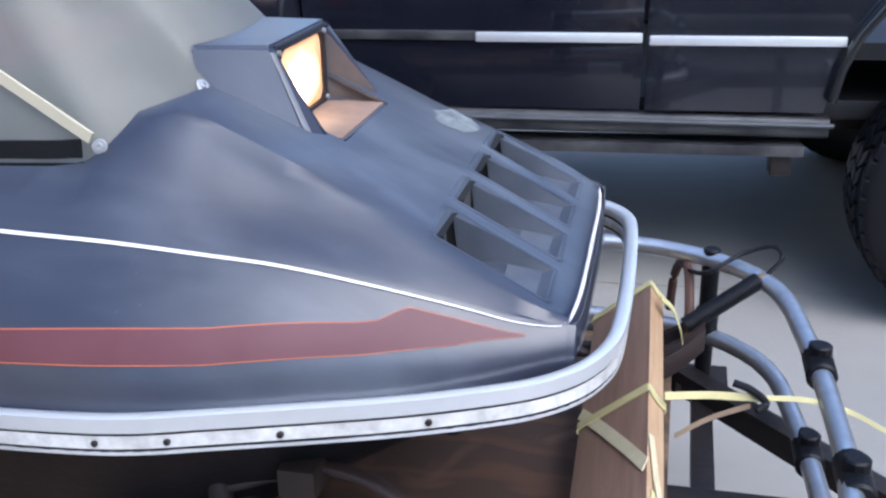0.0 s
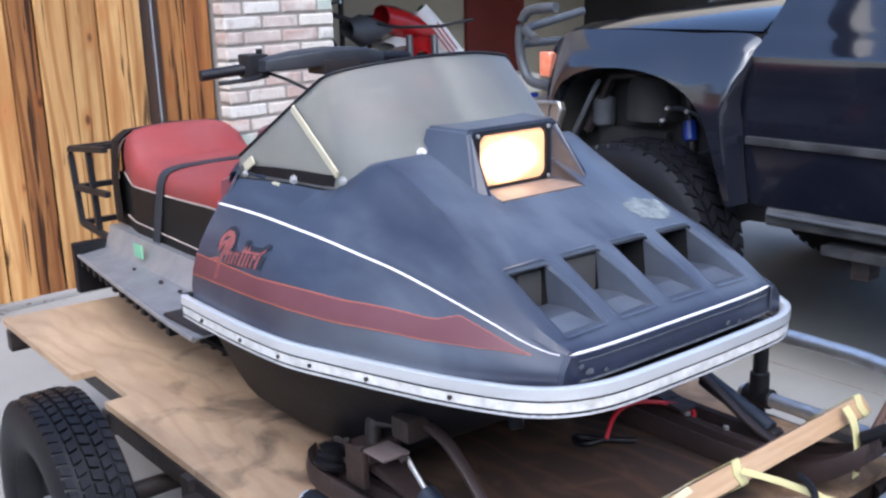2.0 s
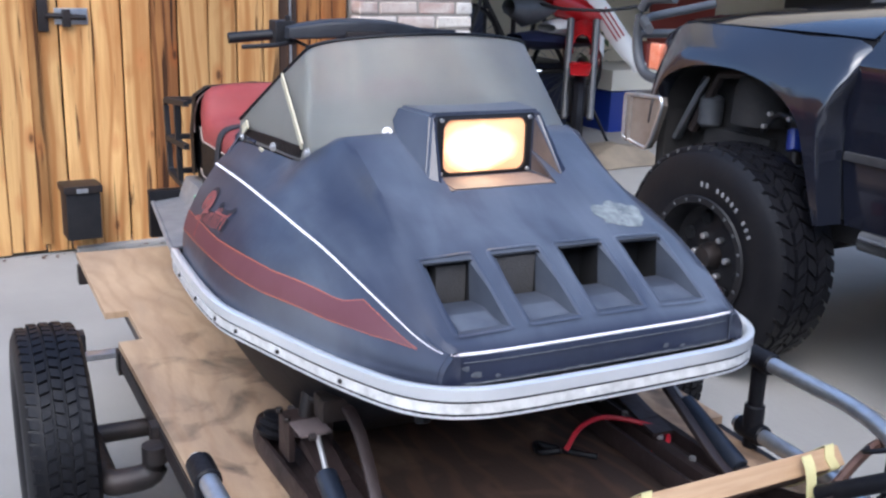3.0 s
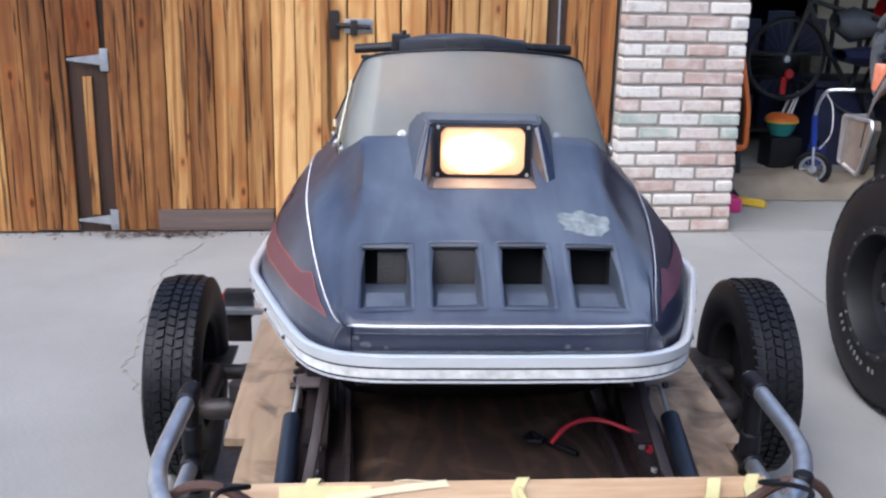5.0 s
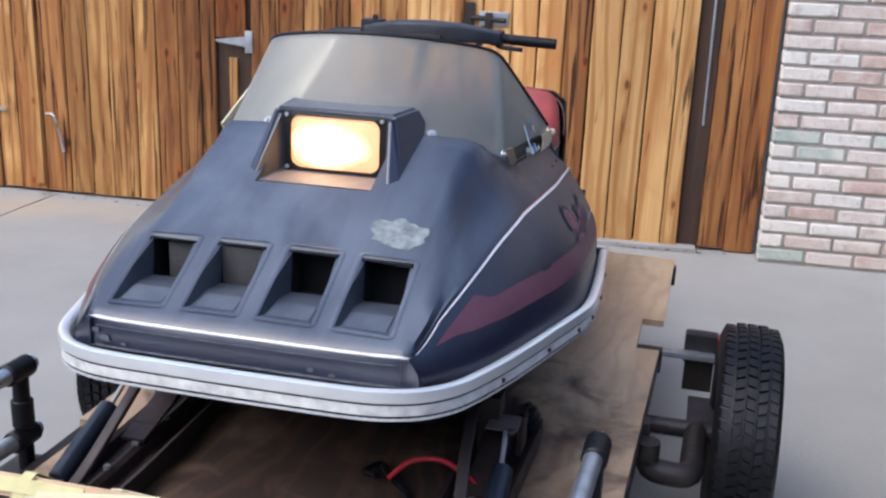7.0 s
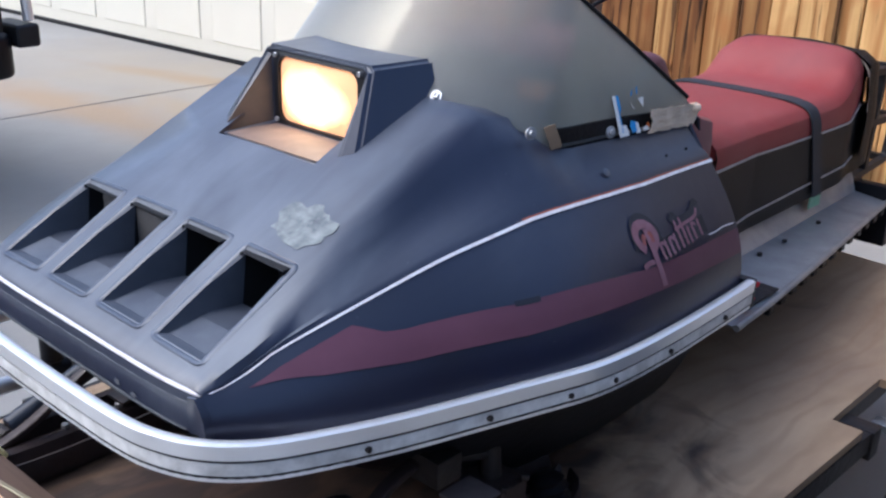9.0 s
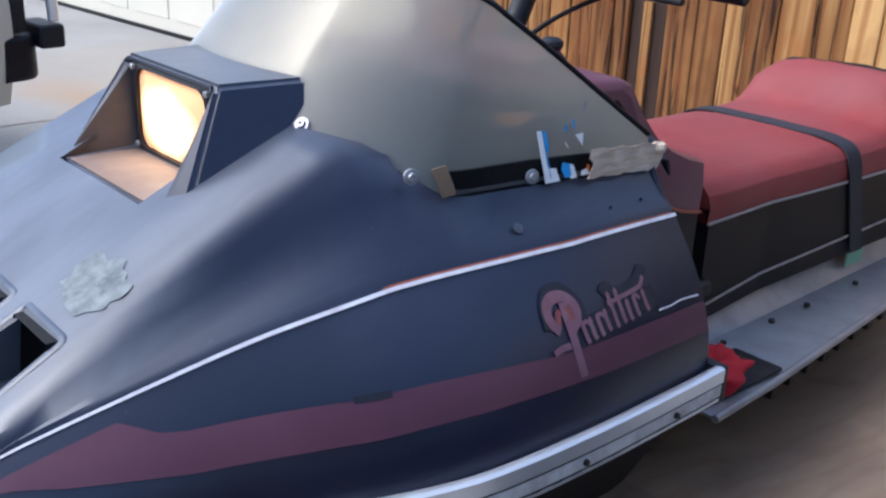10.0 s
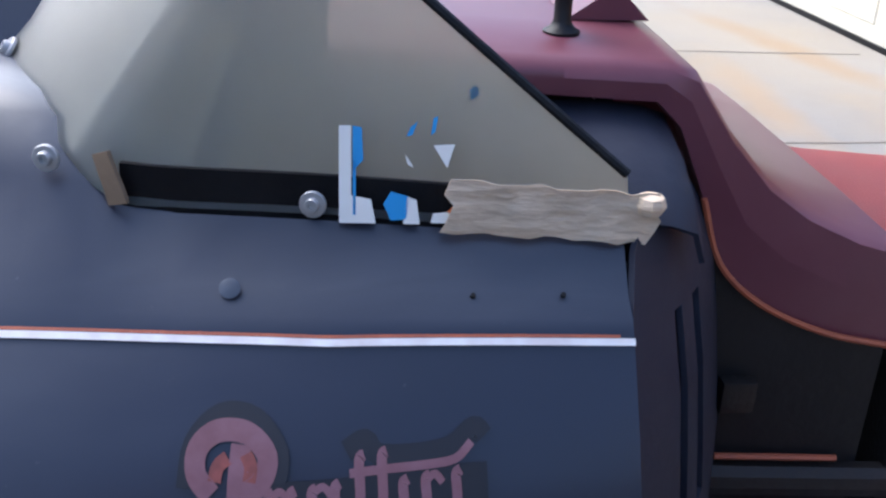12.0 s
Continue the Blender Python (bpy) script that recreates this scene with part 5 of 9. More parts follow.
def build_seat():
    """Red cushion with a raised rear hump over black sides."""
    TOPZ = [(-1.10, 0.948), (-1.07, 0.952), (-1.04, 0.946), (-1.01, 0.930), (-0.985, 0.902), (-0.96, 0.880), (-0.93, 0.868), (-0.85, 0.864), (-0.70, 0.864), (-0.48, 0.868), (-0.36, 0.874), (-0.26, 0.884), (-0.20, 0.884)]
    SEAM = [(-1.10, 0.815), (-1.0, 0.788), (-0.85, 0.790), (-0.6, 0.797), (-0.4, 0.805), (-0.2, 0.815)]
    xs = [-1.10 + 0.815 * i / 45 for i in range(46)]

    def half(x):
        return 0.196 + 0.03 * max(0, (x + 0.5) / 0.3) if x > -0.5 else 0.196 - 0.02 * max(0, (-x - 1.0) / 0.1)

    rows = []
    for x in xs:
        zt, zs, w = lerp(TOPZ, x), lerp(SEAM, x), half(x)
        pr = [(1.0, zs), (1.015, zs + (zt - zs) * 0.35), (0.985, zs + (zt - zs) * 0.65), (0.92, zs + (zt - zs) * 0.86), (0.80, zt - (zt - zs) * 0.03), (0.55, zt + 0.004), (0.25, zt + 0.006), (0, zt + 0.006)]
        r = [(x, w * a, z) for a, z in pr]
        rows.append(r + [(p[0], -p[1], p[2]) for p in r[-2::-1]])
    bm = grid(rows)
    # close both ends
    c = [v for v in bm.verts if abs(v.co.x + 0.285) < 1e-5]
    bm.faces.new(sorted(c, key=lambda v: v.co.y))
    c = [v for v in bm.verts if abs(v.co.x + 1.10) < 1e-5]
    bm.faces.new(sorted(c, key=lambda v: v.co.y))
    bmesh.ops.recalc_face_normals(bm, faces=bm.faces[:])
    seat = part("seat", bm, M["red_vinyl"], sled, "worn red vinyl cushion with raised rear hump", 50)
    # black lower sides
    rows = []
    for x in [-1.16] + xs:
        w, zs = half(max(x, -1.10)) + 0.004, lerp(SEAM, x) - 0.002
        pr = [(w * 0.985, 0.632), (w * 0.99, 0.65), (w * 1.0, 0.70), (w * 1.0, 0.76), (w, zs)]
        r = [(x, a, z) for a, z in pr] + [(x, 0, zs - 0.003)]
        rows.append(r + [(p[0], -p[1], p[2]) for p in r[-2::-1]])
    bm = grid(rows)
    for xe in (-1.16, -0.285):
        c = [v for v in bm.verts if abs(v.co.x - xe) < 1e-4]
        c.sort(key=lambda v: math.atan2(v.co.z - 0.72, v.co.y))
        bm.faces.new(c)
    bmesh.ops.recalc_face_normals(bm, faces=bm.faces[:])
    base = part("seat_base", bm, M["black_vinyl"], seat, "black vinyl seat side", 40)
    # black rear end of the cushion
    rows = []
    for k, (x, s) in enumerate(((-1.085, 1.025), (-1.12, 1.03), (-1.16, 0.99), (-1.195, 0.90), (-1.215, 0.74))):
        r = [(x, 0.20 * s, 0.66), (x, 0.202 * s, 0.80), (x, 0.19 * s, 0.80 + 0.115 * s), (x, 0.15 * s, 0.80 + 0.142 * s), (x, 0, 0.80 + 0.152 * s)]
        rows.append(r + [(p[0], -p[1], p[2]) for p in r[-2::-1]])
    bm = grid(rows)
    c = [v for v in bm.verts if abs(v.co.x + 1.215) < 1e-5]
    c.sort(key=lambda v: v.co.y)
    bm.faces.new(c)
    bmesh.ops.recalc_face_normals(bm, faces=bm.faces[:])
    part("seat_back_cover", bm, M["black_vinyl"], seat, "black vinyl rear cover", 50)
    for sg in (-1, 1):
        pts = [Vector((x, (half(x) * 1.0 + 0.003) * sg, lerp(SEAM, x) + 0.001)) for x in xs]
        part("piping", tube(pts, 0.0028, 6), M["piping"], seat, "pale piping")
        part("piping", tube([Vector((x, (half(x) + 0.005) * sg, 0.662 - 0.02 * (x + 0.2))) for x in xs], 0.0026, 6), M["piping"], seat, "pale piping")
        part("piping", tube(smooth_path([(-1.102, 0.199 * sg, 0.80), (-1.102, 0.197 * sg, 0.86), (-1.100, 0.178 * sg, 0.912), (-1.098, 0.13 * sg, 0.936), (-1.098, 0, 0.944)], 4), 0.003, 6), M["piping"], seat)
    # strap across the seat and down both sides
    def strap_y(x0, skew):
        pts = []
        for y, z in ((-0.208, 0.64), (-0.207, 0.72), (-0.206, 0.79), (-0.203, 0.83), (-0.185, 0.865), (-0.14, 0.878), (-0.07, 0.880), (0, 0.881), (0.07, 0.880), (0.14, 0.878), (0.185, 0.865), (0.203, 0.83), (0.206, 0.79), (0.207, 0.72), (0.208, 0.64)):
            pts.append(Vector((x0 + skew * y - 0.06 * max(0, (0.82 - z) / 0.18), y, z - 0.005 * (abs(y) < 0.19))))
        return smooth_path(pts, 4)
    p = strap_y(-0.785, 0.0)
    rows = [[q + Vector((-0.023, 0, -0.003)) for q in p], [q + Vector((0.023, 0, -0.003)) for q in p]]
    strap = part("seat_strap", solid(grid(rows), 0.003), M["strap_black"], sled, "black strap across the seat")
    seat.location.y += 0.030
    strap.location.y += 0.030
    return seat


build_seat()


def build_console():
    """Maroon dash and console between windshield and seat."""
    prof = [(0.20, 1.078), (0.12, 1.075), (0.03, 1.072), (-0.05, 1.070), (-0.072, 1.062), (-0.105, 1.016), (-0.14, 0.978), (-0.175, 0.954), (-0.22, 0.934), (-0.262, 0.922)]
    low = [(0.20, 1.050), (0.12, 1.048), (0.03, 1.045), (-0.042, 1.041), (-0.062, 1.022), (-0.087, 0.966), (-0.107, 0.912), (-0.147, 0.876), (-0.205, 0.850), (-0.262, 0.837)]
    wid = [0.232, 0.233, 0.235, 0.236, 0.237, 0.238, 0.241, 0.244, 0.245, 0.244]
    rows = []
    for (x, z), (x2, zl), w in zip(smooth_path([Vector((a, 0, b)) for a, b in prof], 1) and prof, low, wid):
        r = [(x2, w - 0.02, zl - 0.002), (x2, w, zl), ((x + x2) / 2, w + 0.002, zl + (z - zl) * 0.5), (x, w - 0.002, z - 0.006), (x, w - 0.012, z), (x, w * 0.5, z + 0.002), (x, 0, z + 0.002)]
        rows.append(r + [(p[0], -p[1], p[2]) for p in r[-2::-1]])
    bm = grid(rows)
    c = [v for v in bm.verts if abs(v.co.x + 0.262) < 1e-5]
    c.sort(key=lambda v: v.co.y)
    bm.faces.new(c)
    bmesh.ops.recalc_face_normals(bm, faces=bm.faces[:])
    con = part("console", bm, M["maroon"], sled, "maroon plastic dash and console", 40)
    for sg in (-1, 1):
        pts = [Vector((x, (w + 0.003) * sg, z)) for (x, z), w in zip(low[5:], wid[5:])]
        part("pinstripe", tube(smooth_path(pts, 4), 0.0028, 6), M["orange_pin"], con, "orange pinstripe")
        part("fold", box((-0.268, 0.20 * sg - 0.03, 0.80), (-0.20, 0.20 * sg + 0.035, 0.885), 0.02, 3), M["maroon"], con, "maroon side pad")
        # black side skirt under the console
        bm = grid([[(0.0, 0.235 * sg, 1.0), (-0.10, 0.236 * sg, 0.95), (-0.165, 0.242 * sg, 0.868), (-0.262, 0.243 * sg, 0.838)],
                   [(0.0, 0.235 * sg, 0.66), (-0.10, 0.236 * sg, 0.66), (-0.165, 0.242 * sg, 0.66), (-0.262, 0.243 * sg, 0.66)]])
        sk = part("side_skirt", solid(bm, 0.006), M["black"], sled, "black side skirt under the console")
        part("bracket", cyl((-0.12, 0.245 * sg, 0.705), (-0.30, 0.25 * sg, 0.70), 0.016, 10), M["steel_dark"], sk)
        part("marker_strip", tube([(-0.13, 0.247 * sg, 0.728), (-0.24, 0.249 * sg, 0.724)], 0.003, 6), M["orange_pin"], sk)
        part("block", box((-0.155, 0.243 * sg - 0.008, 0.775), (-0.125, 0.243 * sg + 0.010, 0.805), 0.004), M["steel_dark"], sk)
    # instrument ridge, choke knob, slot and label
    part("gauge_ridge", sweep([(-0.03, -0.03, 1.074), (-0.03, 0.115, 1.074)], [(-0.035, 0), (0.035, 0), (0.004, 0.022), (-0.012, 0.022)], up=(0, 0, 1)), M["maroon"], con, "folded maroon gauge panel")
    k = part("choke_knob", lathe([(0, 0), (0.014, 0), (0.015, 0.004), (0.009, 0.008), (0.007, 0.012), (0.007, 0.030), (0.014, 0.034), (0.017, 0.040), (0.016, 0.046), (0.010, 0.050), (0, 0.051)], 18), M["black"], con, "black plastic choke knob")
    k.location = (0.018, 0.158, 1.071)
    part("slot", box((-0.068, 0.02, 1.068), (-0.035, 0.075, 1.0735), 0.002), M["hole"], con)
    part("label_tag", box((-0.060, 0.05, 1.0745), (-0.040, 0.085, 1.0775), 0.001), M["white"], con)
    # two twisted wires at the seat's front corner
    for d in (0, 0.012):
        part("wire", tube(smooth_path([(-0.135, 0.055 + d, 0.975), (-0.142, 0.065 + d * 2, 0.992), (-0.150, 0.075 - d, 0.978), (-0.158, 0.090 + d, 0.962)], 4), 0.002, 6), M["rubber"], con, "thin black wire")
    # dark well under the glass
    part("dash_tray", box((0.03, -0.30, 0.930), (0.36, 0.30, 0.940), 0.004), M["pad"], con)


build_console()


def build_hood_rear():
    """The slanted, slotted rear panel of the hood and the ledge beside the console, both sides."""
    for sg in (-1, 1):
        levels = [((-0.012, 0.326, 0.988), (-0.052, 0.230, 1.012)), ((-0.006, 0.340, 0.968), (-0.085, 0.230, 0.968)), ((0.0, 0.378, 0.922), (-0.106, 0.230, 0.922)),
                  ((0.0, 0.418, 0.872), (-0.116, 0.230, 0.872)), ((0.0, 0.442, 0.812), (-0.126, 0.230, 0.812)), ((0.0, 0.455, 0.765), (-0.134, 0.230, 0.765)), ((0.0, 0.458, 0.700), (-0.140, 0.230, 0.690))]
        fr = [0, 0.04, 0.12, 0.30, 0.37, 0.48, 0.56, 0.80, 1.0]
        bm = bmesh.new()
        vs = []
        for a, b in levels:
            a, b = Vector(a), Vector(b)
            row = []
            for f in fr:
                q = a.lerp(b, f) + Vector((-0.010, 0.006, 0.0)) * math.sin(math.pi * f)
                row.append(bm.verts.new((q.x, q.y * sg, q.z)))
            vs.append(row)
        for r in range(len(vs) - 1):
            for c in range(len(fr) - 1):
                if (c == 3 and 2 <= r <= 4) or (c == 5 and 1 < r <= 4):
                    continue
                bm.faces.new((vs[r][c], vs[r][c + 1], vs[r + 1][c + 1], vs[r + 1][c]))
        bmesh.ops.recalc_face_normals(bm, faces=bm.faces[:])
        part("rear_panel", solid(bm, 0.005), M["hood_edge"], hood, "slotted dark rear panel of the hood", 60)
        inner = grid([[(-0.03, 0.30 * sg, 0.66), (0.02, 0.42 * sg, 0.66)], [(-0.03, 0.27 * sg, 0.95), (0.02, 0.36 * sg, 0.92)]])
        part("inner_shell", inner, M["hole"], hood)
        rows = []
        for x, d in ((0.10, 0.0), (0.04, 0.0), (-0.005, 0.0), (-0.035, -0.004), (-0.054, -0.010), (-0.062, -0.032)):
            yc = 0.326 if x > 0 else 0.324
            rows.append([(x, yc * sg, 0.984 + d), (x, 0.305 * sg, 1.004 + d), (x, 0.275 * sg, 1.020 + d), (x, 0.215 * sg, 1.036 + d)])
        part("ledge", solid(grid(rows), 0.004), M["hood_edge"], hood, "", 60)


build_hood_rear()


def on_flank(pts, sg, width, parent, name, material, d=0.0022):
    """A flat stroke of that width along points (x, s) of the flank."""
    a, b = [], []
    pts = smooth_path([Vector((x, s, 0)) for x, s in pts], 4)
    for i, p in enumerate(pts):
        q, r = pts[max(0, i - 1)], pts[min(len(pts) - 1, i + 1)]
        t = Vector((r.x - q.x, (r.y - q.y) * 0.2, 0))
        t.normalize()
        n = Vector((-t.y, t.x, 0)) * width / 2
        a.append(side_out(p.x + n.x, p.y + n.y / 0.2, sg, d))
        b.append(side_out(p.x - n.x, p.y - n.y / 0.2, sg, d))
    return part(name, grid([a, b]), material, parent)


def build_emblem():
    """Weathered script emblem on both flanks, as plain strokes."""
    for sg in (-1, 1):
        mt = M["emblem"] if sg < 0 else M["emblem_pale"]
        dk = M["dark_patch"]
        dirn = 1 if sg > 0 else -1
        x0 = 0.272 if sg > 0 else 0.100
        e = tagged(new("emblem"), "weathered maroon script emblem" if sg < 0 else "faded maroon script emblem with dark outline")
        e.parent = hood
        X = lambda u: x0 - 0.001 * u * dirn
        rnd = random.Random(31 + sg)
        # dark halo of old glue, patchy
        on_flank([(X(-12), 0.58), (X(-8), 0.70), (X(8), 0.775), (X(28), 0.765), (X(42), 0.68), (X(40), 0.60)], sg, 0.014, e, "shadow_patch", dk, 0.0019)
        on_flank([(X(36), 0.535), (X(70), 0.545), (X(110), 0.560), (X(150), 0.580), (X(172), 0.585)], sg, 0.026, e, "shadow_patch", dk, 0.0018)
        on_flank([(X(84), 0.685), (X(96), 0.715), (X(104), 0.675), (X(130), 0.675), (X(150), 0.695), (X(164), 0.745), (X(170), 0.72)], sg, 0.012, e, "shadow_patch", dk, 0.0019)
        # the tall initial: a wedge-shaped stem and a bowl with a worn middle
        on_flank([(X(18), 0.30), (X(17), 0.42), (X(18), 0.60), (X(20), 0.70)], sg, 0.012, e, "stroke", mt)
        on_flank([(X(2), 0.565), (X(-7), 0.62), (X(-6), 0.69), (X(6), 0.735), (X(24), 0.73), (X(36), 0.67), (X(32), 0.60), (X(20), 0.56)], sg, 0.0125, e, "stroke", mt)
        on_flank([(X(4), 0.60), (X(6), 0.64), (X(12), 0.665)], sg, 0.008, e, "stroke", M["emblem"])
        on_flank([(X(25), 0.60), (X(26), 0.64), (X(23), 0.675)], sg, 0.008, e, "stroke", M["emblem"])
        on_flank([(X(-18), 0.462), (X(-4), 0.478), (X(10), 0.478)], sg, 0.007, e, "stroke", mt)
        # the small strokes after it climb along the band, each a little slanted with a chipped foot
        for u, tall in ((38, 0), (51, 0), (64, 0), (78, 0), (93, 1), (107, 1), (120, 0), (134, 0), (153, 0)):
            lo = 0.450 + 0.00042 * u + rnd.uniform(-0.006, 0.006)
            hi = lo + (0.185 if tall else 0.112)
            on_flank([(X(u + 2.5), lo), (X(u), lo + 0.02), (X(u - 0.5), (lo + hi) / 2), (X(u - 1), hi - 0.012), (X(u + 2), hi)], sg, 0.0062, e, "stroke", mt)
        for u, h0, du in ((44, 0.100, 9), (70, 0.104, 10), (139, 0.104, 9)):
            lo = 0.445 + 0.00042 * u
            on_flank([(X(u - du * 0.5), lo + h0), (X(u), lo + h0 + 0.012), (X(u + du * 0.5), lo + h0 - 0.012)], sg, 0.0045, e, "stroke", mt)
        on_flank([(X(86), 0.625), (X(108), 0.635), (X(134), 0.645), (X(152), 0.660), (X(162), 0.705)], sg, 0.0050, e, "stroke", mt)
        if sg > 0:
            on_flank([(X(172), 0.495), (X(198), 0.495), (X(220), 0.505), (X(258), 0.495)], sg, 0.0020, e, "stroke", M["pin"])


build_emblem()
for xa, xb in ((0.500, 0.540),):
    on_flank([(xa, 0.530), ((xa + xb) / 2, 0.540), (xb, 0.552)], 1, 0.007, hood, "shadow_patch", M["dark_patch"], 0.0021)


def build_shield_bits():
    """Tape, stickers and marks on the windshield and the flank."""
    # cracked tape strip on one side panel
    a, b = Vector((0.352, -0.303, 1.020)), Vector((0.16, -0.279, 1.130))
    n = Vector((0, -0.004, 0.0))
    pts = [a.lerp(b, i / 8) + n for i in range(9)]
    part("tape_strip", sweep(pts, [(-0.002, -0.0075), (0.002, -0.0075), (0.002, 0.0075), (-0.002, 0.0075)]), M["tape_white"], windshield, "yellowed tape over a crack")
    part("tape_scrap", sweep([(0.03, -0.330, 0.998), (0.065, -0.329, 1.018)], [(-0.002, -0.009), (0.002, -0.009), (0.002, 0.009), (-0.002, 0.009)]), M["tape_white"], windshield, "scrap of yellowed tape")
    part("reflector", box((0.135, -0.327, 0.972), (0.162, -0.322, 0.981), 0.002), M["tape_white"], windshield)
    # crumpled masking tape at the other tip
    rnd = random.Random(4)
    rows = []
    for k in range(5):
        rows.append([(0.126 - 0.002 * ((k * 7) % 5) - 0.140 * i / 14, 0.3335 + 0.003 * rnd.random() + 0.002 * math.sin(i * 1.3 + k), 0.980 + 0.036 * k / 4 + 0.003 * rnd.random() - 0.010 * i / 14) for i in range(15)])
    part("masking_tape", solid(grid(rows), 0.0008), M["tape"], windshield, "crumpled brown masking tape", 60)
    part("tape_knot", lathe([(0, -0.008), (0.008, -0.006), (0.011, 0), (0.009, 0.006), (0, 0.009)], 9), M["tape"], windshield).location = (-0.014, 0.334, 1.000)
    part("tape_scrap", sweep(smooth_path([(0.335, 0.3115, 0.991), (0.338, 0.3095, 1.002), (0.342, 0.3065, 1.014), (0.345, 0.3040, 1.024)], 3), [(-0.0015, -0.0085), (0.0015, -0.0085), (0.0015, 0.0085), (-0.0015, 0.0085)]), M["tape_brown"], windshield, "dirty scrap of tape")

    # torn sticker: bars and scraps
    def wsp(x, z, d=0.0085):
        """On the side panel of the windshield, +y."""
        yb = lerp([(-0.005, 0.328), (0.10, 0.3225), (0.21, 0.3165), (0.30, 0.310)], x)
        return (x, yb - (z - 0.985) * 0.36 + d, z)

    def patch(pts, material, name="sticker_scrap"):
        bm = bmesh.new()
        bm.faces.new([bm.verts.new(wsp(*p)) for p in pts])
        bmesh.ops.recalc_face_normals(bm, faces=bm.faces[:])
        part(name, solid(bm, 0.0006), material, sticker)

    sticker = tagged(new("torn_sticker"), "torn white and blue sticker on the side glass")
    sticker.parent = windshield
    patch([(0.192, 0.984), (0.184, 0.984), (0.184, 1.044), (0.192, 1.044)], M["white"])
    patch([(0.183, 1.016), (0.176, 1.023), (0.177, 1.043), (0.183, 1.044)], M["blue"])
    patch([(0.183, 0.989), (0.181, 0.989), (0.181, 1.023), (0.183, 1.023)], M["blue"])
    patch([(0.184, 0.984), (0.168, 0.984), (0.171, 0.999), (0.184, 1.001)], M["white"])
    patch([(0.158, 0.986), (0.148, 0.987), (0.146, 1.001), (0.158, 1.004), (0.163, 0.996)], M["blue"])
    patch([(0.150, 0.984), (0.139, 0.984), (0.141, 0.999), (0.147, 1.001)], M["white"])
    patch([(0.132, 0.985), (0.116, 0.985), (0.120, 0.992), (0.130, 0.991)], M["white"])
    patch([(0.122, 0.991), (0.112, 0.989), (0.116, 0.997)], M["orange"])
    patch([(0.121, 1.019), (0.116, 1.034), (0.130, 1.033)], M["white"])
    patch([(0.147, 1.021), (0.143, 1.019), (0.149, 1.028)], M["white"])
    patch([(0.148, 1.038), (0.145, 1.044), (0.140, 1.048), (0.144, 1.039)], M["blue"])
    patch([(0.132, 1.039), (0.130, 1.050), (0.127, 1.051), (0.129, 1.041)], M["blue"])
    patch([(0.106, 1.061), (0.100, 1.065), (0.102, 1.071), (0.107, 1.068)], M["blue"])
    # dull spots and small holes above the shoulder line
    for x, t, r in ((0.262, 0.42, 0.007),):
        y, z = 0.378 + (0.318 - 0.378) * t, 0.926 + (0.985 - 0.926) * t
        part("dent", lathe([(0, 0.0008), (r * 0.6, 0.0006), (r, 0.0)], 14), M["hood"], hood).matrix_basis = Matrix.Translation((x, y, z - 0.001)) @ Matrix.Rotation(radians(-46), 4, "X")
    for x in (0.045, 0.105):
        part("screw_hole", cyl((x, 0.358, 0.945), (x, 0.3602, 0.9475), 0.0018, 8), M["hole"], hood)


build_shield_bits()


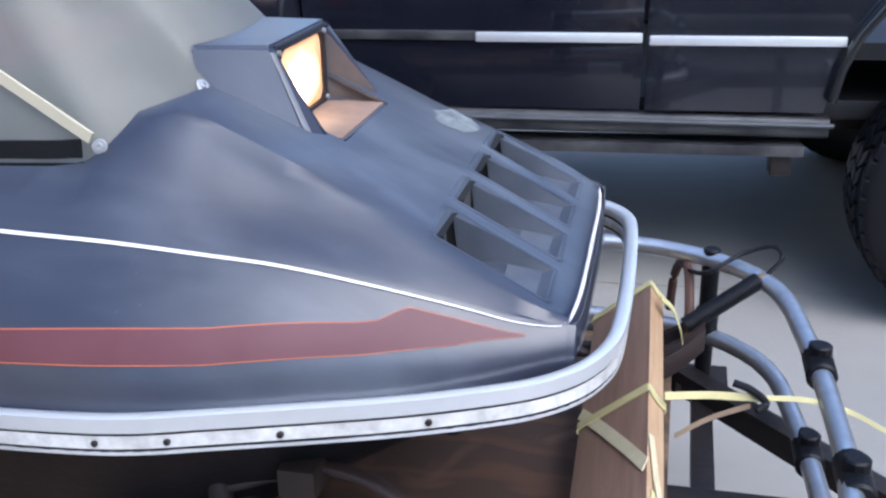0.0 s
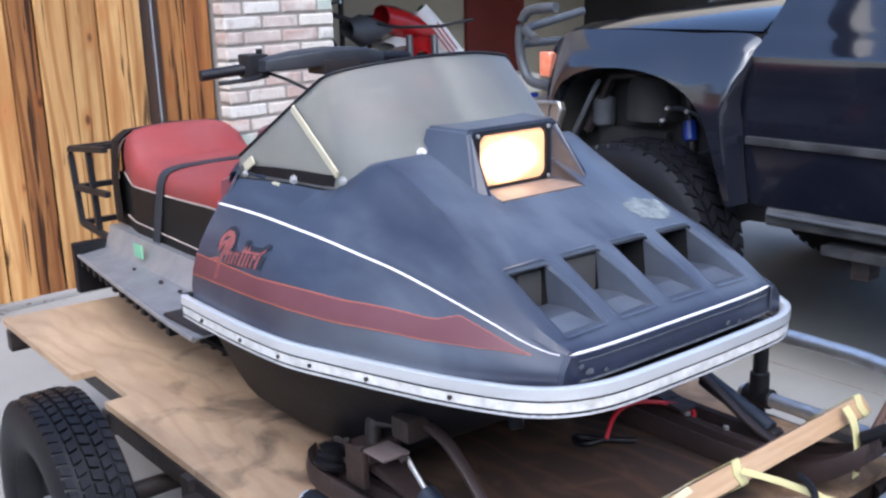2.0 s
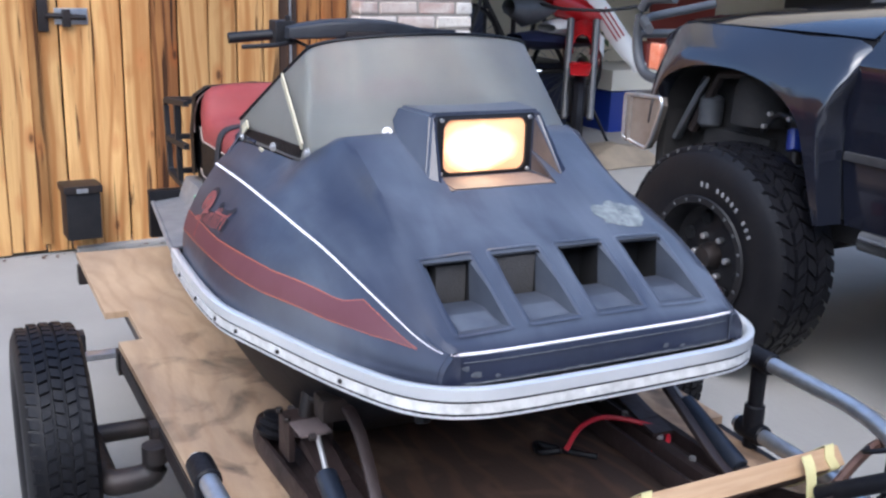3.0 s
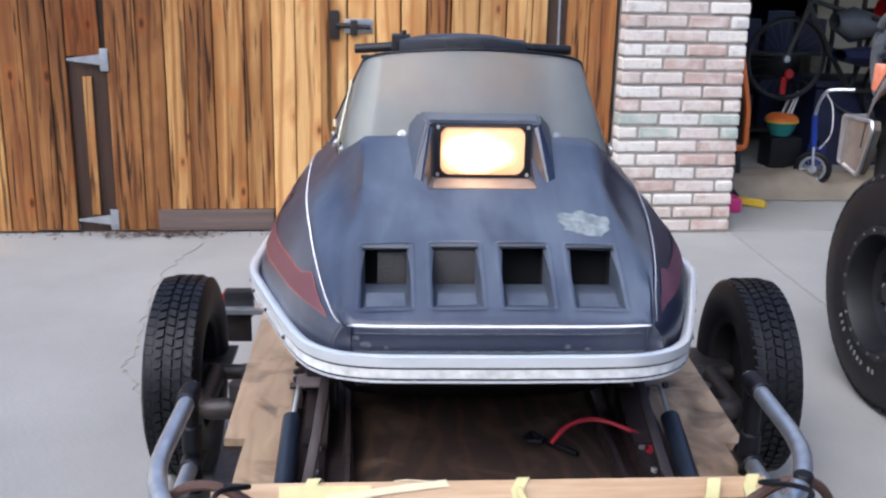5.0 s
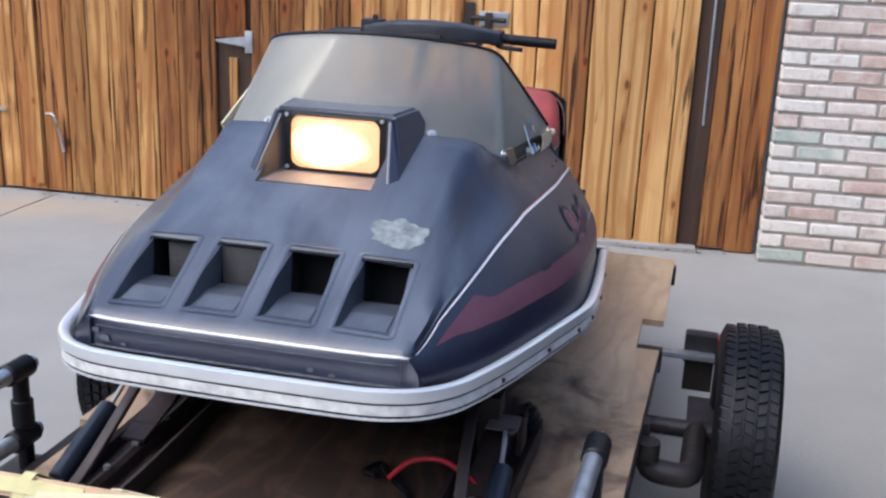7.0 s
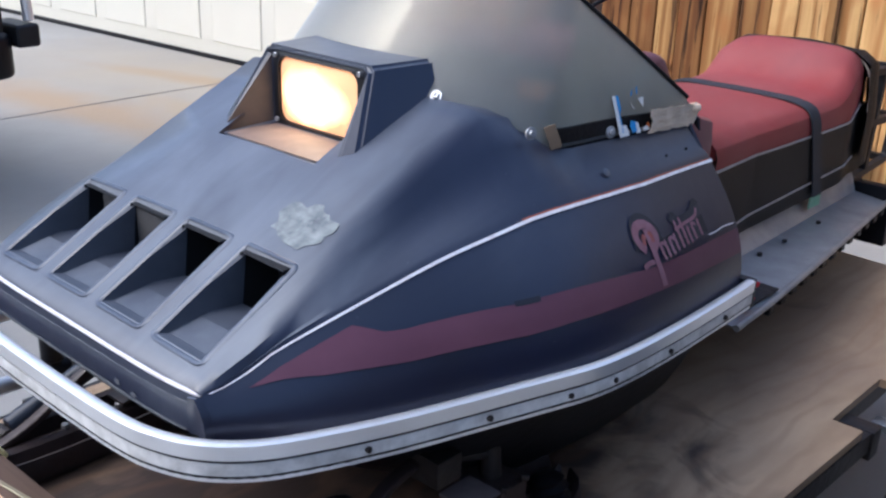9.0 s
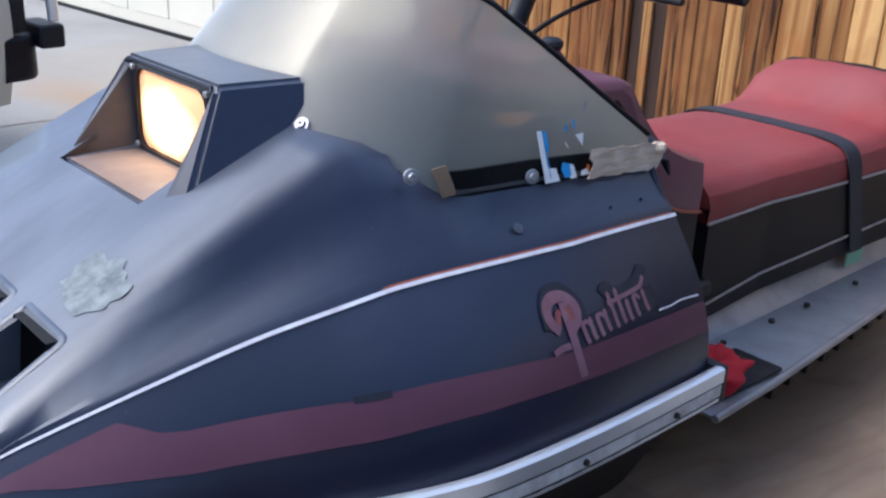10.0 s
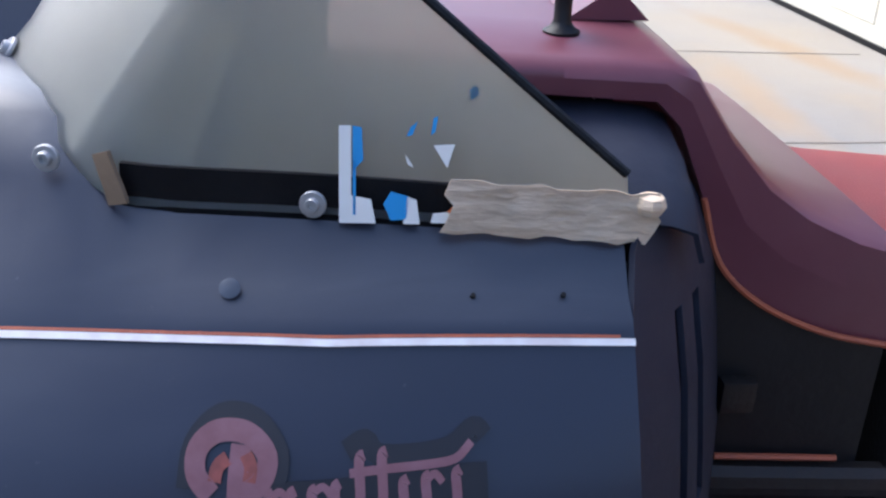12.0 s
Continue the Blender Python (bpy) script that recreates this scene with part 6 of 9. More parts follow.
def build_handlebar():
    bar = tagged(new("handlebar"), "black handlebar with padded centre and rubber grips")
    bar.parent = sled
    part("tube", tube(round_corners([(-0.235, -0.285, 1.172), (-0.215, -0.17, 1.183), (-0.12, -0.08, 1.20), (-0.10, 0, 1.205), (-0.12, 0.08, 1.20), (-0.205, 0.17, 1.186), (-0.215, 0.30, 1.180)], 0.04, 5), 0.011, 12), M["black"], bar)
    for sg in (-1, 1):
        a, b = (Vector((-0.240, -0.285, 1.172)), Vector((-0.222, -0.175, 1.182))) if sg < 0 else (Vector((-0.207, 0.175, 1.186)), Vector((-0.217, 0.305, 1.180)))
        g = cyl(a, b, 0.0130, 14)
        part("grip", g, M["rubber"], bar, "black rubber grip")
    # padded centre
    rows = []
    for y, w, h, zc in ((-0.165, 0.024, 0.013, 1.190), (-0.14, 0.034, 0.016, 1.194), (-0.08, 0.046, 0.019, 1.202), (0, 0.05, 0.020, 1.205), (0.08, 0.046, 0.019, 1.202), (0.14, 0.034, 0.016, 1.194), (0.175, 0.024, 0.013, 1.190)):
        xc = -0.125 - 0.45 * max(0, abs(y) - 0.07)
        rows.append([(xc + a, y, zc + b) for a, b in rrect_section(w, h, min(w, h) * 0.35, 3)])
    bm = grid([r + r[:1] for r in rows])
    bmesh.ops.remove_doubles(bm, verts=bm.verts[:], dist=1e-5)
    bmesh.ops.holes_fill(bm, edges=bm.edges[:])
    bmesh.ops.recalc_face_normals(bm, faces=bm.faces[:])
    part("pad", bm, M["pad"], bar, "dark grey padded bar cover", 40)
    # switch block, brake lever, throttle
    part("switch_block", box((-0.238, -0.186, 1.160), (-0.180, -0.135, 1.216), 0.006), M["black"], bar, "black switch block")
    part("switch", box((-0.20, -0.158, 1.212), (-0.19, -0.146, 1.228), 0.003), M["black"], bar)
    part("brake_lever", sweep(smooth_path([(-0.185, -0.145, 1.175), (-0.165, -0.17, 1.165), (-0.170, -0.22, 1.160), (-0.19, -0.265, 1.156)], 4), rrect_section(0.008, 0.005, 0.003, 2)), M["black"], bar, "black brake lever")
    part("throttle_lever", sweep(smooth_path([(-0.185, 0.16, 1.178), (-0.165, 0.18, 1.170), (-0.172, 0.23, 1.166)], 4), rrect_section(0.008, 0.005, 0.003, 2)), M["black"], bar, "black throttle lever")
    part("throttle_block", box((-0.225, 0.145, 1.170), (-0.182, 0.175, 1.206), 0.006), M["black"], bar)
    part("steering_post", cyl((-0.03, 0, 1.04), (-0.11, 0, 1.20), 0.018, 12), M["black"], bar)
    part("mount", box((-0.15, -0.05, 1.165), (-0.07, 0.05, 1.20), 0.008), M["steel_dark"], bar)
    for k, y in enumerate((-0.06, 0.05)):
        part("control_cable", tube(smooth_path([(-0.20, y * 2.6, 1.18), (-0.12, y * 1.8, 1.15), (-0.05, y * 1.2, 1.11), (0.02, y, 1.05)], 5), 0.004, 7), M["rubber"], bar, "black control cable")


build_handlebar()


def build_tunnel():
    tun = part("tunnel", box((-1.18, -0.19, 0.50), (0.02, 0.19, 0.642), 0.01), M["alu"], sled, "weathered aluminium tunnel", 40)
    for sg in (-1, 1):
        # sloping foot well side, running board with a rolled edge
        rows = [[(x, 0.190 * sg, 0.640) for x in (-0.12, -0.3, -0.7, -1.16)], [(x, (0.205 + 0.03 * (x > -0.5)) * sg, 0.606) for x in (-0.12, -0.3, -0.7, -1.16)], [(-0.12, 0.265 * sg, 0.593), (-0.3, 0.255 * sg, 0.590), (-0.7, 0.235 * sg, 0.582), (-1.16, 0.215 * sg, 0.575)],
                [(-0.12, 0.414 * sg, 0.590), (-0.3, 0.400 * sg, 0.585), (-0.7, 0.355 * sg, 0.575), (-1.16, 0.300 * sg, 0.565)]]
        rb = part("running_board", solid(grid(rows), 0.004), M["alu"], sled, "weathered aluminium running board", 30)
        part("edge_roll", tube([(-0.12, 0.414 * sg, 0.588), (-0.3, 0.400 * sg, 0.583), (-0.7, 0.355 * sg, 0.573), (-1.16, 0.300 * sg, 0.563)], 0.007, 8), M["alu"], rb)
        part("grip_pad", box((-0.34, 0.345 * sg - 0.045, 0.5885), (-0.125, 0.345 * sg + 0.045, 0.595), 0.002), M["steel_dark"], rb, "dark grip pad")
        for x in (-0.35, -0.5, -0.62, -0.8):
            part("rivet", cyl((x, 0.27 * sg, 0.585), (x, 0.27 * sg, 0.592), 0.006, 8), M["steel_dark"], rb)
        part("sticker", box((-0.90, 0.224 * sg - 0.002, 0.600), (-0.84, 0.224 * sg + 0.002, 0.640), 0.001), M["green"], tun, "green and white sticker")
        part("snow_flap", box((-1.20, 0.25 * sg - 0.06, 0.44), (-1.165, 0.25 * sg + 0.06, 0.60), 0.006), M["rubber"], sled, "black rubber flap behind the running board")
    # track
    path = []
    for k in range(9):
        a = radians(90 + 180 * k / 8)
        path.append((-1.05 + 0.10 * math.cos(a), 0, 0.505 + 0.10 * math.sin(a)))
    for k in range(9):
        a = radians(270 + 180 * k / 8)
        path.append((-0.02 + 0.06 * math.cos(a), 0, 0.475 + 0.06 * math.sin(a)))
    trk = part("track", sweep(path, [(-0.19, 0), (0.19, 0), (0.19, 0.014), (-0.19, 0.014)], True, up=(0, 0, 1)), M["rubber"], sled, "black rubber drive track", 30)
    lug = mesh_of(box((-0.012, -0.195, -0.008), (0.012, 0.195, 0.0), 0.003, 1), "lug", M["rubber"])
    for k in range(16):
        ob = new("lug", lug)
        ob.parent = trk
        ob.location = (-1.03 + k * 0.066, 0, 0.408 - 0.001)
    for x in (-1.05, -0.75, -0.45, -0.1):
        for sg in (-1, 1):
            part("bogie_wheel", cyl((x, 0.10 * sg, 0.49), (x, 0.125 * sg, 0.49), 0.065, 18, 0.006), M["rubber"], trk)
    part("slide_rail", box((-1.0, -0.11, 0.42), (-0.05, -0.085, 0.45), 0.004), M["steel_dark"], sled)
    part("slide_rail", box((-1.0, 0.085, 0.42), (-0.05, 0.11, 0.45), 0.004), M["steel_dark"], sled)
    cleat = mesh_of(box((-0.012, -0.035, -0.018), (0.012, 0.035, 0.012), 0.003, 1), "cleat", M["rubber"])
    for sg in (-1, 1):
        for k in range(13):
            x = -1.14 + k * 0.066
            ob = new("cleat", cleat)
            ob.parent = trk
            ob.location = (x, lerp([(-1.16, 0.265), (-0.3, 0.35)], x) * sg, 0.548)
    # rear rack
    rack = tagged(new("rear_rack"), "black square-tube rear rack")
    rack.parent = sled
    sec = [(-0.009, -0.009), (0.009, -0.009), (0.009, 0.009), (-0.009, 0.009)]
    for sg in (-1, 1):
        part("rack_tube", sweep(round_corners([(-1.18, 0.175 * sg, 0.880), (-1.50, 0.175 * sg, 0.850), (-1.455, 0.175 * sg, 0.60), (-1.18, 0.175 * sg, 0.585)], 0.02, 3), sec), M["black"], rack)
        part("rack_tube", sweep([(-1.19, 0.175 * sg, 0.735), (-1.477, 0.175 * sg, 0.72)], sec), M["black"], rack)
        part("rack_tube", sweep([(-1.33, 0.175 * sg, 0.868), (-1.30, 0.175 * sg, 0.59)], sec), M["black"], rack)
    for x, z in ((-1.50, 0.850), (-1.477, 0.72), (-1.455, 0.60), (-1.33, 0.868)):
        part("crossbar", sweep([(x, -0.175, z), (x, 0.175, z)], sec), M["black"], rack)


build_tunnel()


def build_front_end():
    """Skis, saddles, arms and dampers."""
    gr, st = M["greasy"], M["steel_dark"]
    for sg in (-1, 1):
        # ski: a wide channel with rolled edges, a centre ridge, a rounded tail and an upturned tip
        line = smooth_path([(0.31, 0.345, 0.440), (0.36, 0.345, 0.424), (0.44, 0.343, 0.420), (0.64, 0.336, 0.420), (0.86, 0.332, 0.421), (0.98, 0.340, 0.430), (1.06, 0.348, 0.458), (1.12, 0.356, 0.505)], 5)
        rows = []
        for i, c in enumerate(line):
            back = min(1.0, (c.x - 0.31) / 0.055)
            front = min(1.0, max(0.0, (1.125 - c.x) / 0.10))
            w = 0.066 * (0.35 + 0.65 * math.sqrt(max(0.0, 1 - (1 - back) ** 2))) * (0.55 + 0.45 * math.sqrt(front))
            prof = [(-1.0, -0.012), (-1.05, 0.012), (-0.96, 0.030), (-0.80, 0.026), (-0.70, 0.004), (-0.28, 0.002), (-0.18, 0.022), (0, 0.027), (0.18, 0.022), (0.28, 0.002), (0.70, 0.004), (0.80, 0.026), (0.96, 0.030), (1.05, 0.012), (1.0, -0.012)]
            rows.append([(c.x, c.y * sg + u * w, c.z + h) for u, h in prof])
        bm = grid(rows)
        for e in (rows[0], rows[-1]):
            bm.faces.new([bm.verts.new(q) for q in e])
        bmesh.ops.remove_doubles(bm, verts=bm.verts[:], dist=1e-5)
        bmesh.ops.recalc_face_normals(bm, faces=bm.faces[:])
        ski = part("ski", bm, gr, sled, "greasy brown steel ski with rolled edges", 40)
        for x in (0.58, 0.70, 0.80):
            part("bolt", cyl((x, 0.336 * sg, 0.444), (x, 0.336 * sg, 0.454), 0.007, 6), M["alu"], ski)
        part("tip_loop", tube(smooth_path([(1.09, 0.33 * sg, 0.465), (1.092, 0.40 * sg, 0.535), (1.088, 0.47 * sg, 0.580), (1.078, 0.53 * sg, 0.575), (1.065, 0.57 * sg, 0.53), (1.06, 0.58 * sg, 0.45)], 5), 0.009, 8), M["rust"], ski, "rusty ski tip loop")
        part("tip_sleeve", cyl((1.085, 0.362 * sg, 0.515), (1.212, 0.400 * sg, 0.600), 0.016, 12), M["rubber"], ski, "black rubber sleeve")
        part("sleeve_end", cyl((1.212, 0.400 * sg, 0.600), (1.222, 0.403 * sg, 0.607), 0.010, 10), M["tape_brown"], ski)
        part("wire_loop", tube(smooth_path([(1.222, 0.403 * sg, 0.607), (1.25, 0.43 * sg, 0.632), (1.235, 0.455 * sg, 0.645), (1.18, 0.45 * sg, 0.628), (1.12, 0.42 * sg, 0.600), (1.085, 0.47 * sg, 0.582)], 5), 0.0045, 7), M["rubber"], ski, "thin black wire loop")
        # leaf spring pack, clamped by the saddle
        for k in range(3):
            part("leaf", sweep(smooth_path([(0.37 + 0.05 * k, 0.345 * sg, 0.456 + 0.010 * k), (0.50, 0.347 * sg, 0.486 + 0.008 * k), (0.70 - 0.05 * k, 0.343 * sg, 0.456 + 0.010 * k)], 5), [(-0.024, -0.0035), (0.024, -0.0035), (0.024, 0.0035), (-0.024, 0.0035)]), gr, ski)
        sad = box((0.455, 0.350 * sg - 0.034, 0.506), (0.530, 0.350 * sg + 0.034, 0.532), 0.006, 2)
        for y in (-0.038, 0.038):
            add(sad, box((0.462, 0.350 * sg + y - 0.006, 0.455), (0.522, 0.350 * sg + y + 0.006, 0.535), 0.003, 2))
        part("saddle", sad, gr, ski, "greasy steel saddle")
        part("saddle_plate", box((0.520, 0.362 * sg - 0.030, 0.5335), (0.585, 0.362 * sg + 0.030, 0.5385), 0.002), M["old_plate"], ski, "dull brown-grey plate")
        part("spindle", cyl((0.49, 0.350 * sg, 0.52), (0.47, 0.315 * sg, 0.70), 0.016, 12), st, ski)
        part("steering_arm", sweep(smooth_path([(0.48, 0.345 * sg, 0.565), (0.53, 0.325 * sg, 0.572), (0.58, 0.300 * sg, 0.578)], 3), rrect_section(0.010, 0.006, 0.004, 2)), st, ski)
        for dx, dy in ((0.47, -0.045), (0.515, -0.045), (0.47, 0.045), (0.515, 0.045)):
            part("clamp_nut", cyl((dx, 0.350 * sg + dy, 0.536), (dx, 0.350 * sg + dy, 0.546), 0.007, 6), st, ski)
        # crumpled rubber boot behind the saddle
        boot = lathe([(0, 0.0), (0.030, 0.002), (0.036, 0.012), (0.028, 0.018), (0.034, 0.027), (0.026, 0.034), (0.030, 0.042), (0.018, 0.050), (0, 0.051)], 14)
        bmesh.ops.transform(boot, matrix=Matrix.Translation((0.385, 0.385 * sg, 0.447)) @ Matrix.Rotation(radians(18 * sg), 4, "X"), verts=boot.verts[:])
        part("boot", boot, M["rubber"], ski, "crumpled black rubber boot")
        # arm that curves down towards the tip, and the damper beside it
        part("arm", sweep(smooth_path([(0.60, 0.318 * sg, 0.602), (0.68, 0.322 * sg, 0.588), (0.76, 0.330 * sg, 0.540), (0.85, 0.344 * sg, 0.476), (0.92, 0.352 * sg, 0.444)], 5), rrect_section(0.011, 0.006, 0.004, 2)), gr, ski, "curved steel arm")
        part("arm_bracket", box((0.575, 0.335 * sg - 0.03, 0.575), (0.625, 0.335 * sg + 0.03, 0.618), 0.006), st, ski)
        part("nut", cyl((0.645, 0.385 * sg, 0.565), (0.645, 0.397 * sg, 0.565), 0.007, 6), M["steel_dark"], ski)
        d = part("damper", cyl((0.700, 0.388 * sg, 0.520), (0.872, 0.392 * sg, 0.452), 0.0195, 16), M["damper"], ski, "blue-black gas damper")
        part("rod", cyl((0.640, 0.380 * sg, 0.562), (0.705, 0.386 * sg, 0.520), 0.005, 8), M["alu"], d)
        part("eye", cyl((0.882, 0.372 * sg, 0.447), (0.882, 0.405 * sg, 0.447), 0.013, 10), st, d)
    part("tie_rod", tube([(0.58, -0.30, 0.585), (0.58, 0.30, 0.585)], 0.008, 8), st, sled)
    part("foot", cyl((0.78, -0.245, 0.625), (0.76, -0.245, 0.70), 0.014, 10), M["rubber"], sled, "black rubber stop")
    part("exhaust_stub", cyl((0.66, 0.10, 0.595), (0.64, 0.10, 0.68), 0.018, 12), st, sled, "dark exhaust stub")


build_front_end()

red = part("red_cloth", bmesh.new(), M["red_cloth"])
bm = bmesh.new()
bmesh.ops.create_icosphere(bm, subdivisions=4, radius=1)
for v in bm.verts:
    n1 = noise.noise(v.co * 1.5) * 0.75 + noise.noise(v.co * 2.6 + Vector((3, 1, 2))) * 0.35
    v.co = Vector((v.co.x * 0.050, v.co.y * 0.036, max(-0.5, v.co.z) * 0.030)) * (1 + n1)
bm.to_mesh(red.data)
bm.free()
for f in red.data.polygons:
    f.use_smooth = True
red.matrix_basis = SLED @ Matrix.Translation((-0.205, 0.345, 0.612))
tagged(red, "crumpled red cloth rag on the running board", "rag")


# ---- the trailer ----
TRAIL = Matrix.Translation((-1.2, 2.16, 0)) @ Matrix.Rotation(radians(-4.0), 4, "Z")
trailer = thing("trailer", "small steel trailer with plywood deck and galvanised guard tubes", "trailer", TRAIL)
DECK_Z = 0.405


def build_trailer():
    def outline():
        h = 0.592
        return [(-1.16, -h), (-0.54, -h), (-0.54, -h + 0.06), (-0.31, -h + 0.06), (-0.31, -h), (0.60, -h + 0.02), (0.60, -h + 0.065), (1.09, -h + 0.07),
                (1.09, h - 0.07), (0.62, h - 0.065), (0.62, h - 0.02), (-0.24, h), (-0.24, h - 0.06), (-0.47, h - 0.06), (-0.47, h), (-1.10, h)]
    bm = bmesh.new()
    vs = [bm.verts.new((x, y, DECK_Z - 0.018)) for x, y in outline()]
    f = bm.faces.new(vs)
    r = bmesh.ops.extrude_face_region(bm, geom=[f])
    for v in r["geom"]:
        if isinstance(v, bmesh.types.BMVert):
            v.co.z = DECK_Z
    bmesh.ops.recalc_face_normals(bm, faces=bm.faces[:])
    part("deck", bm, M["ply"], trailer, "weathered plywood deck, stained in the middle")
    # frame
    st = M["steel_dark"]
    for sg in (-1, 1):
        part("side_rail", sweep([(-0.30, 0.575 * sg, 0.372), (1.08, 0.545 * sg, 0.372)], [(-0.020, -0.03), (0.020, -0.03), (0.020, 0.012), (-0.020, 0.012)]), st, trailer, "dark steel side rail")
        part("inner_rail", box((-1.1, 0.50 * sg - 0.02, 0.33), (1.08, 0.50 * sg + 0.02, 0.385), 0.003), st, trailer)
        part("gusset", box((0.86, 0.60 * sg - 0.03, 0.36), (0.99, 0.60 * sg + 0.03, 0.402), 0.004), M["galv"], trailer, "shiny steel gusset")
        # stub axle and drop arm
        part("drop_arm", tube(round_corners([(0.20, 0.60 * sg, 0.36), (0.20, 0.60 * sg, 0.29), (0.20, 0.70 * sg, 0.285), (-0.06, 0.705 * sg, 0.279), (-0.06, 0.77 * sg, 0.279)], 0.04, 4), 0.028, 12), st, trailer, "black torsion arm")
        part("step_plate", box((-0.30, 0.74 * sg - 0.06, 0.255), (-0.12, 0.74 * sg + 0.06, 0.265), 0.003), st, trailer)
        # tail lamp on its bar
        x0 = -0.43
        part("lamp_bar", box((x0 - 0.015, 0.65 * sg - 0.10, 0.322), (x0 + 0.02, 0.65 * sg + 0.09, 0.338), 0.003), M["galv"], trailer, "galvanised lamp bar")
        lamp = part("tail_lamp", box((x0 - 0.065, 0.700 * sg - 0.045, 0.300), (x0 - 0.016, 0.700 * sg + 0.045, 0.385), 0.008), M["black"], trailer, "black tail lamp housing")
        part("lens", box((x0 - 0.070, 0.735 * sg - 0.016, 0.307), (x0 - 0.02, 0.735 * sg + 0.016, 0.378), 0.006), M["tail_red"], lamp, "red lens")
        part("lamp_bracket", box((x0 - 0.02, 0.70 * sg - 0.04, 0.22), (x0 - 0.012, 0.70 * sg + 0.04, 0.325), 0.002), st, trailer)
    for x in (-1.08, -0.3, 0.15, 1.06):
        part("cross_member", box((x - 0.02, -0.60, 0.325), (x + 0.02, 0.60, 0.386), 0.003), st, trailer)
    part("axle", cyl((-0.06, -0.72, 0.279), (-0.06, 0.72, 0.279), 0.022, 12), st, trailer)
    part("tongue", box((1.0, -0.035, 0.315), (2.05, 0.035, 0.38), 0.004), st, trailer, "dark steel tongue")
    for sg in (-1, 1):
        part("tongue_brace", sweep([(1.05, 0.52 * sg, 0.35), (1.50, 0.03 * sg, 0.35)], [(-0.02, -0.025), (0.02, -0.025), (0.02, 0.025), (-0.02, 0.025)]), st, trailer)
    part("coupler", sweep([(1.95, 0, 0.40), (2.15, 0, 0.40), (2.20, 0, 0.385)], rrect_section(0.04, 0.03, 0.02, 3)), M["galv"], trailer, "ball coupler")
    part("jack_stand", cyl((1.75, 0.0, 0.0), (1.75, 0.0, 0.45), 0.022, 12), st, trailer, "black jack stand")
    # guard: two tiers of tube on black posts, with couplings
    for zR, zL in ((0.622, 0.575), (0.462, 0.430)):
        pts = [(-0.455, 2.640, zR - 0.022), (-0.10, 2.606, zR - 0.018), (0.09, 2.47, zR - 0.025), (0.115, 2.19, zR - 0.050), (0.105, 1.88, zL - 0.01), (0.03, 1.555, zL), (-0.17, 1.475, zL - 0.006), (-0.56, 1.500, zL - 0.012)]
        inv = TRAIL.inverted()
        pts = [inv @ Vector(p) for p in pts]
        part("guard_tube", tube(round_corners(pts, 0.12, 6), 0.0165, 14), M["galv"], trailer, "galvanised guard tube")
        for a, b in ((3, 0.0), (4, 0.0)):
            p = pts[a]
            part("coupling", cyl(p + Vector((0, -0.045, 0)), p + Vector((0, 0.045, 0)), 0.024, 12), M["rubber"], trailer, "black plastic coupling")
            part("coupling_cap", cyl(p + Vector((0.0, 0.0, 0.0)), p + Vector((0.0, 0.0, 0.036)), 0.018, 10), M["rubber"], trailer)
        for p in (pts[0], pts[-1]):
            q = p + Vector((0.06, 0, 0))
            part("coupling", cyl(q + Vector((-0.05, 0, 0)), q + Vector((0.02, 0, 0)), 0.023, 12), M["rubber"], trailer, "black plastic coupling")
    for x, y, zt in ((-0.41, 2.636, 0.615), (-0.52, 1.498, 0.58), (-0.02, 2.552, 0.622)):
        p = inv @ Vector((x, y, 0))
        part("guard_post", cyl((p.x, p.y, 0.34), (p.x, p.y, zt), 0.0165, 12), M["rubber"], trailer, "black guard post")
        part("post_collar", cyl((p.x, p.y, 0.44), (p.x, p.y, 0.50), 0.022, 12), M["rubber"], trailer)
        part("post_foot", box((p.x - 0.05, p.y - 0.05, 0.335), (p.x + 0.05, p.y + 0.05, 0.35), 0.004), st, trailer)
        # bar that carries the post from the frame
        part("outrigger", box((p.x - 0.02, min(p.y, 0), 0.31), (p.x + 0.02, max(p.y, 0), 0.338), 0.003), st, trailer)


build_trailer()


def tyre(R, width, rim, treads, blocks=True, side_mat=None):
    """A tyre with grooved tread round the y axis, its rim and hub; returns (tyre, list of (name, mesh, label))."""
    w = width / 2
    prof = [(rim, -w * 0.80), (rim + 0.01, -w * 0.92), (rim + (R - rim) * 0.45, -w), (R - 0.03, -w * 0.96), (R - 0.012, -w * 0.86), (R - 0.008, -w * 0.70), (R - 0.008, w * 0.70), (R - 0.012, w * 0.86), (R - 0.03, w * 0.96), (rim + (R - rim) * 0.45, w), (rim + 0.01, w * 0.92), (rim, w * 0.80)]
    return lathe(prof, 56, "y")


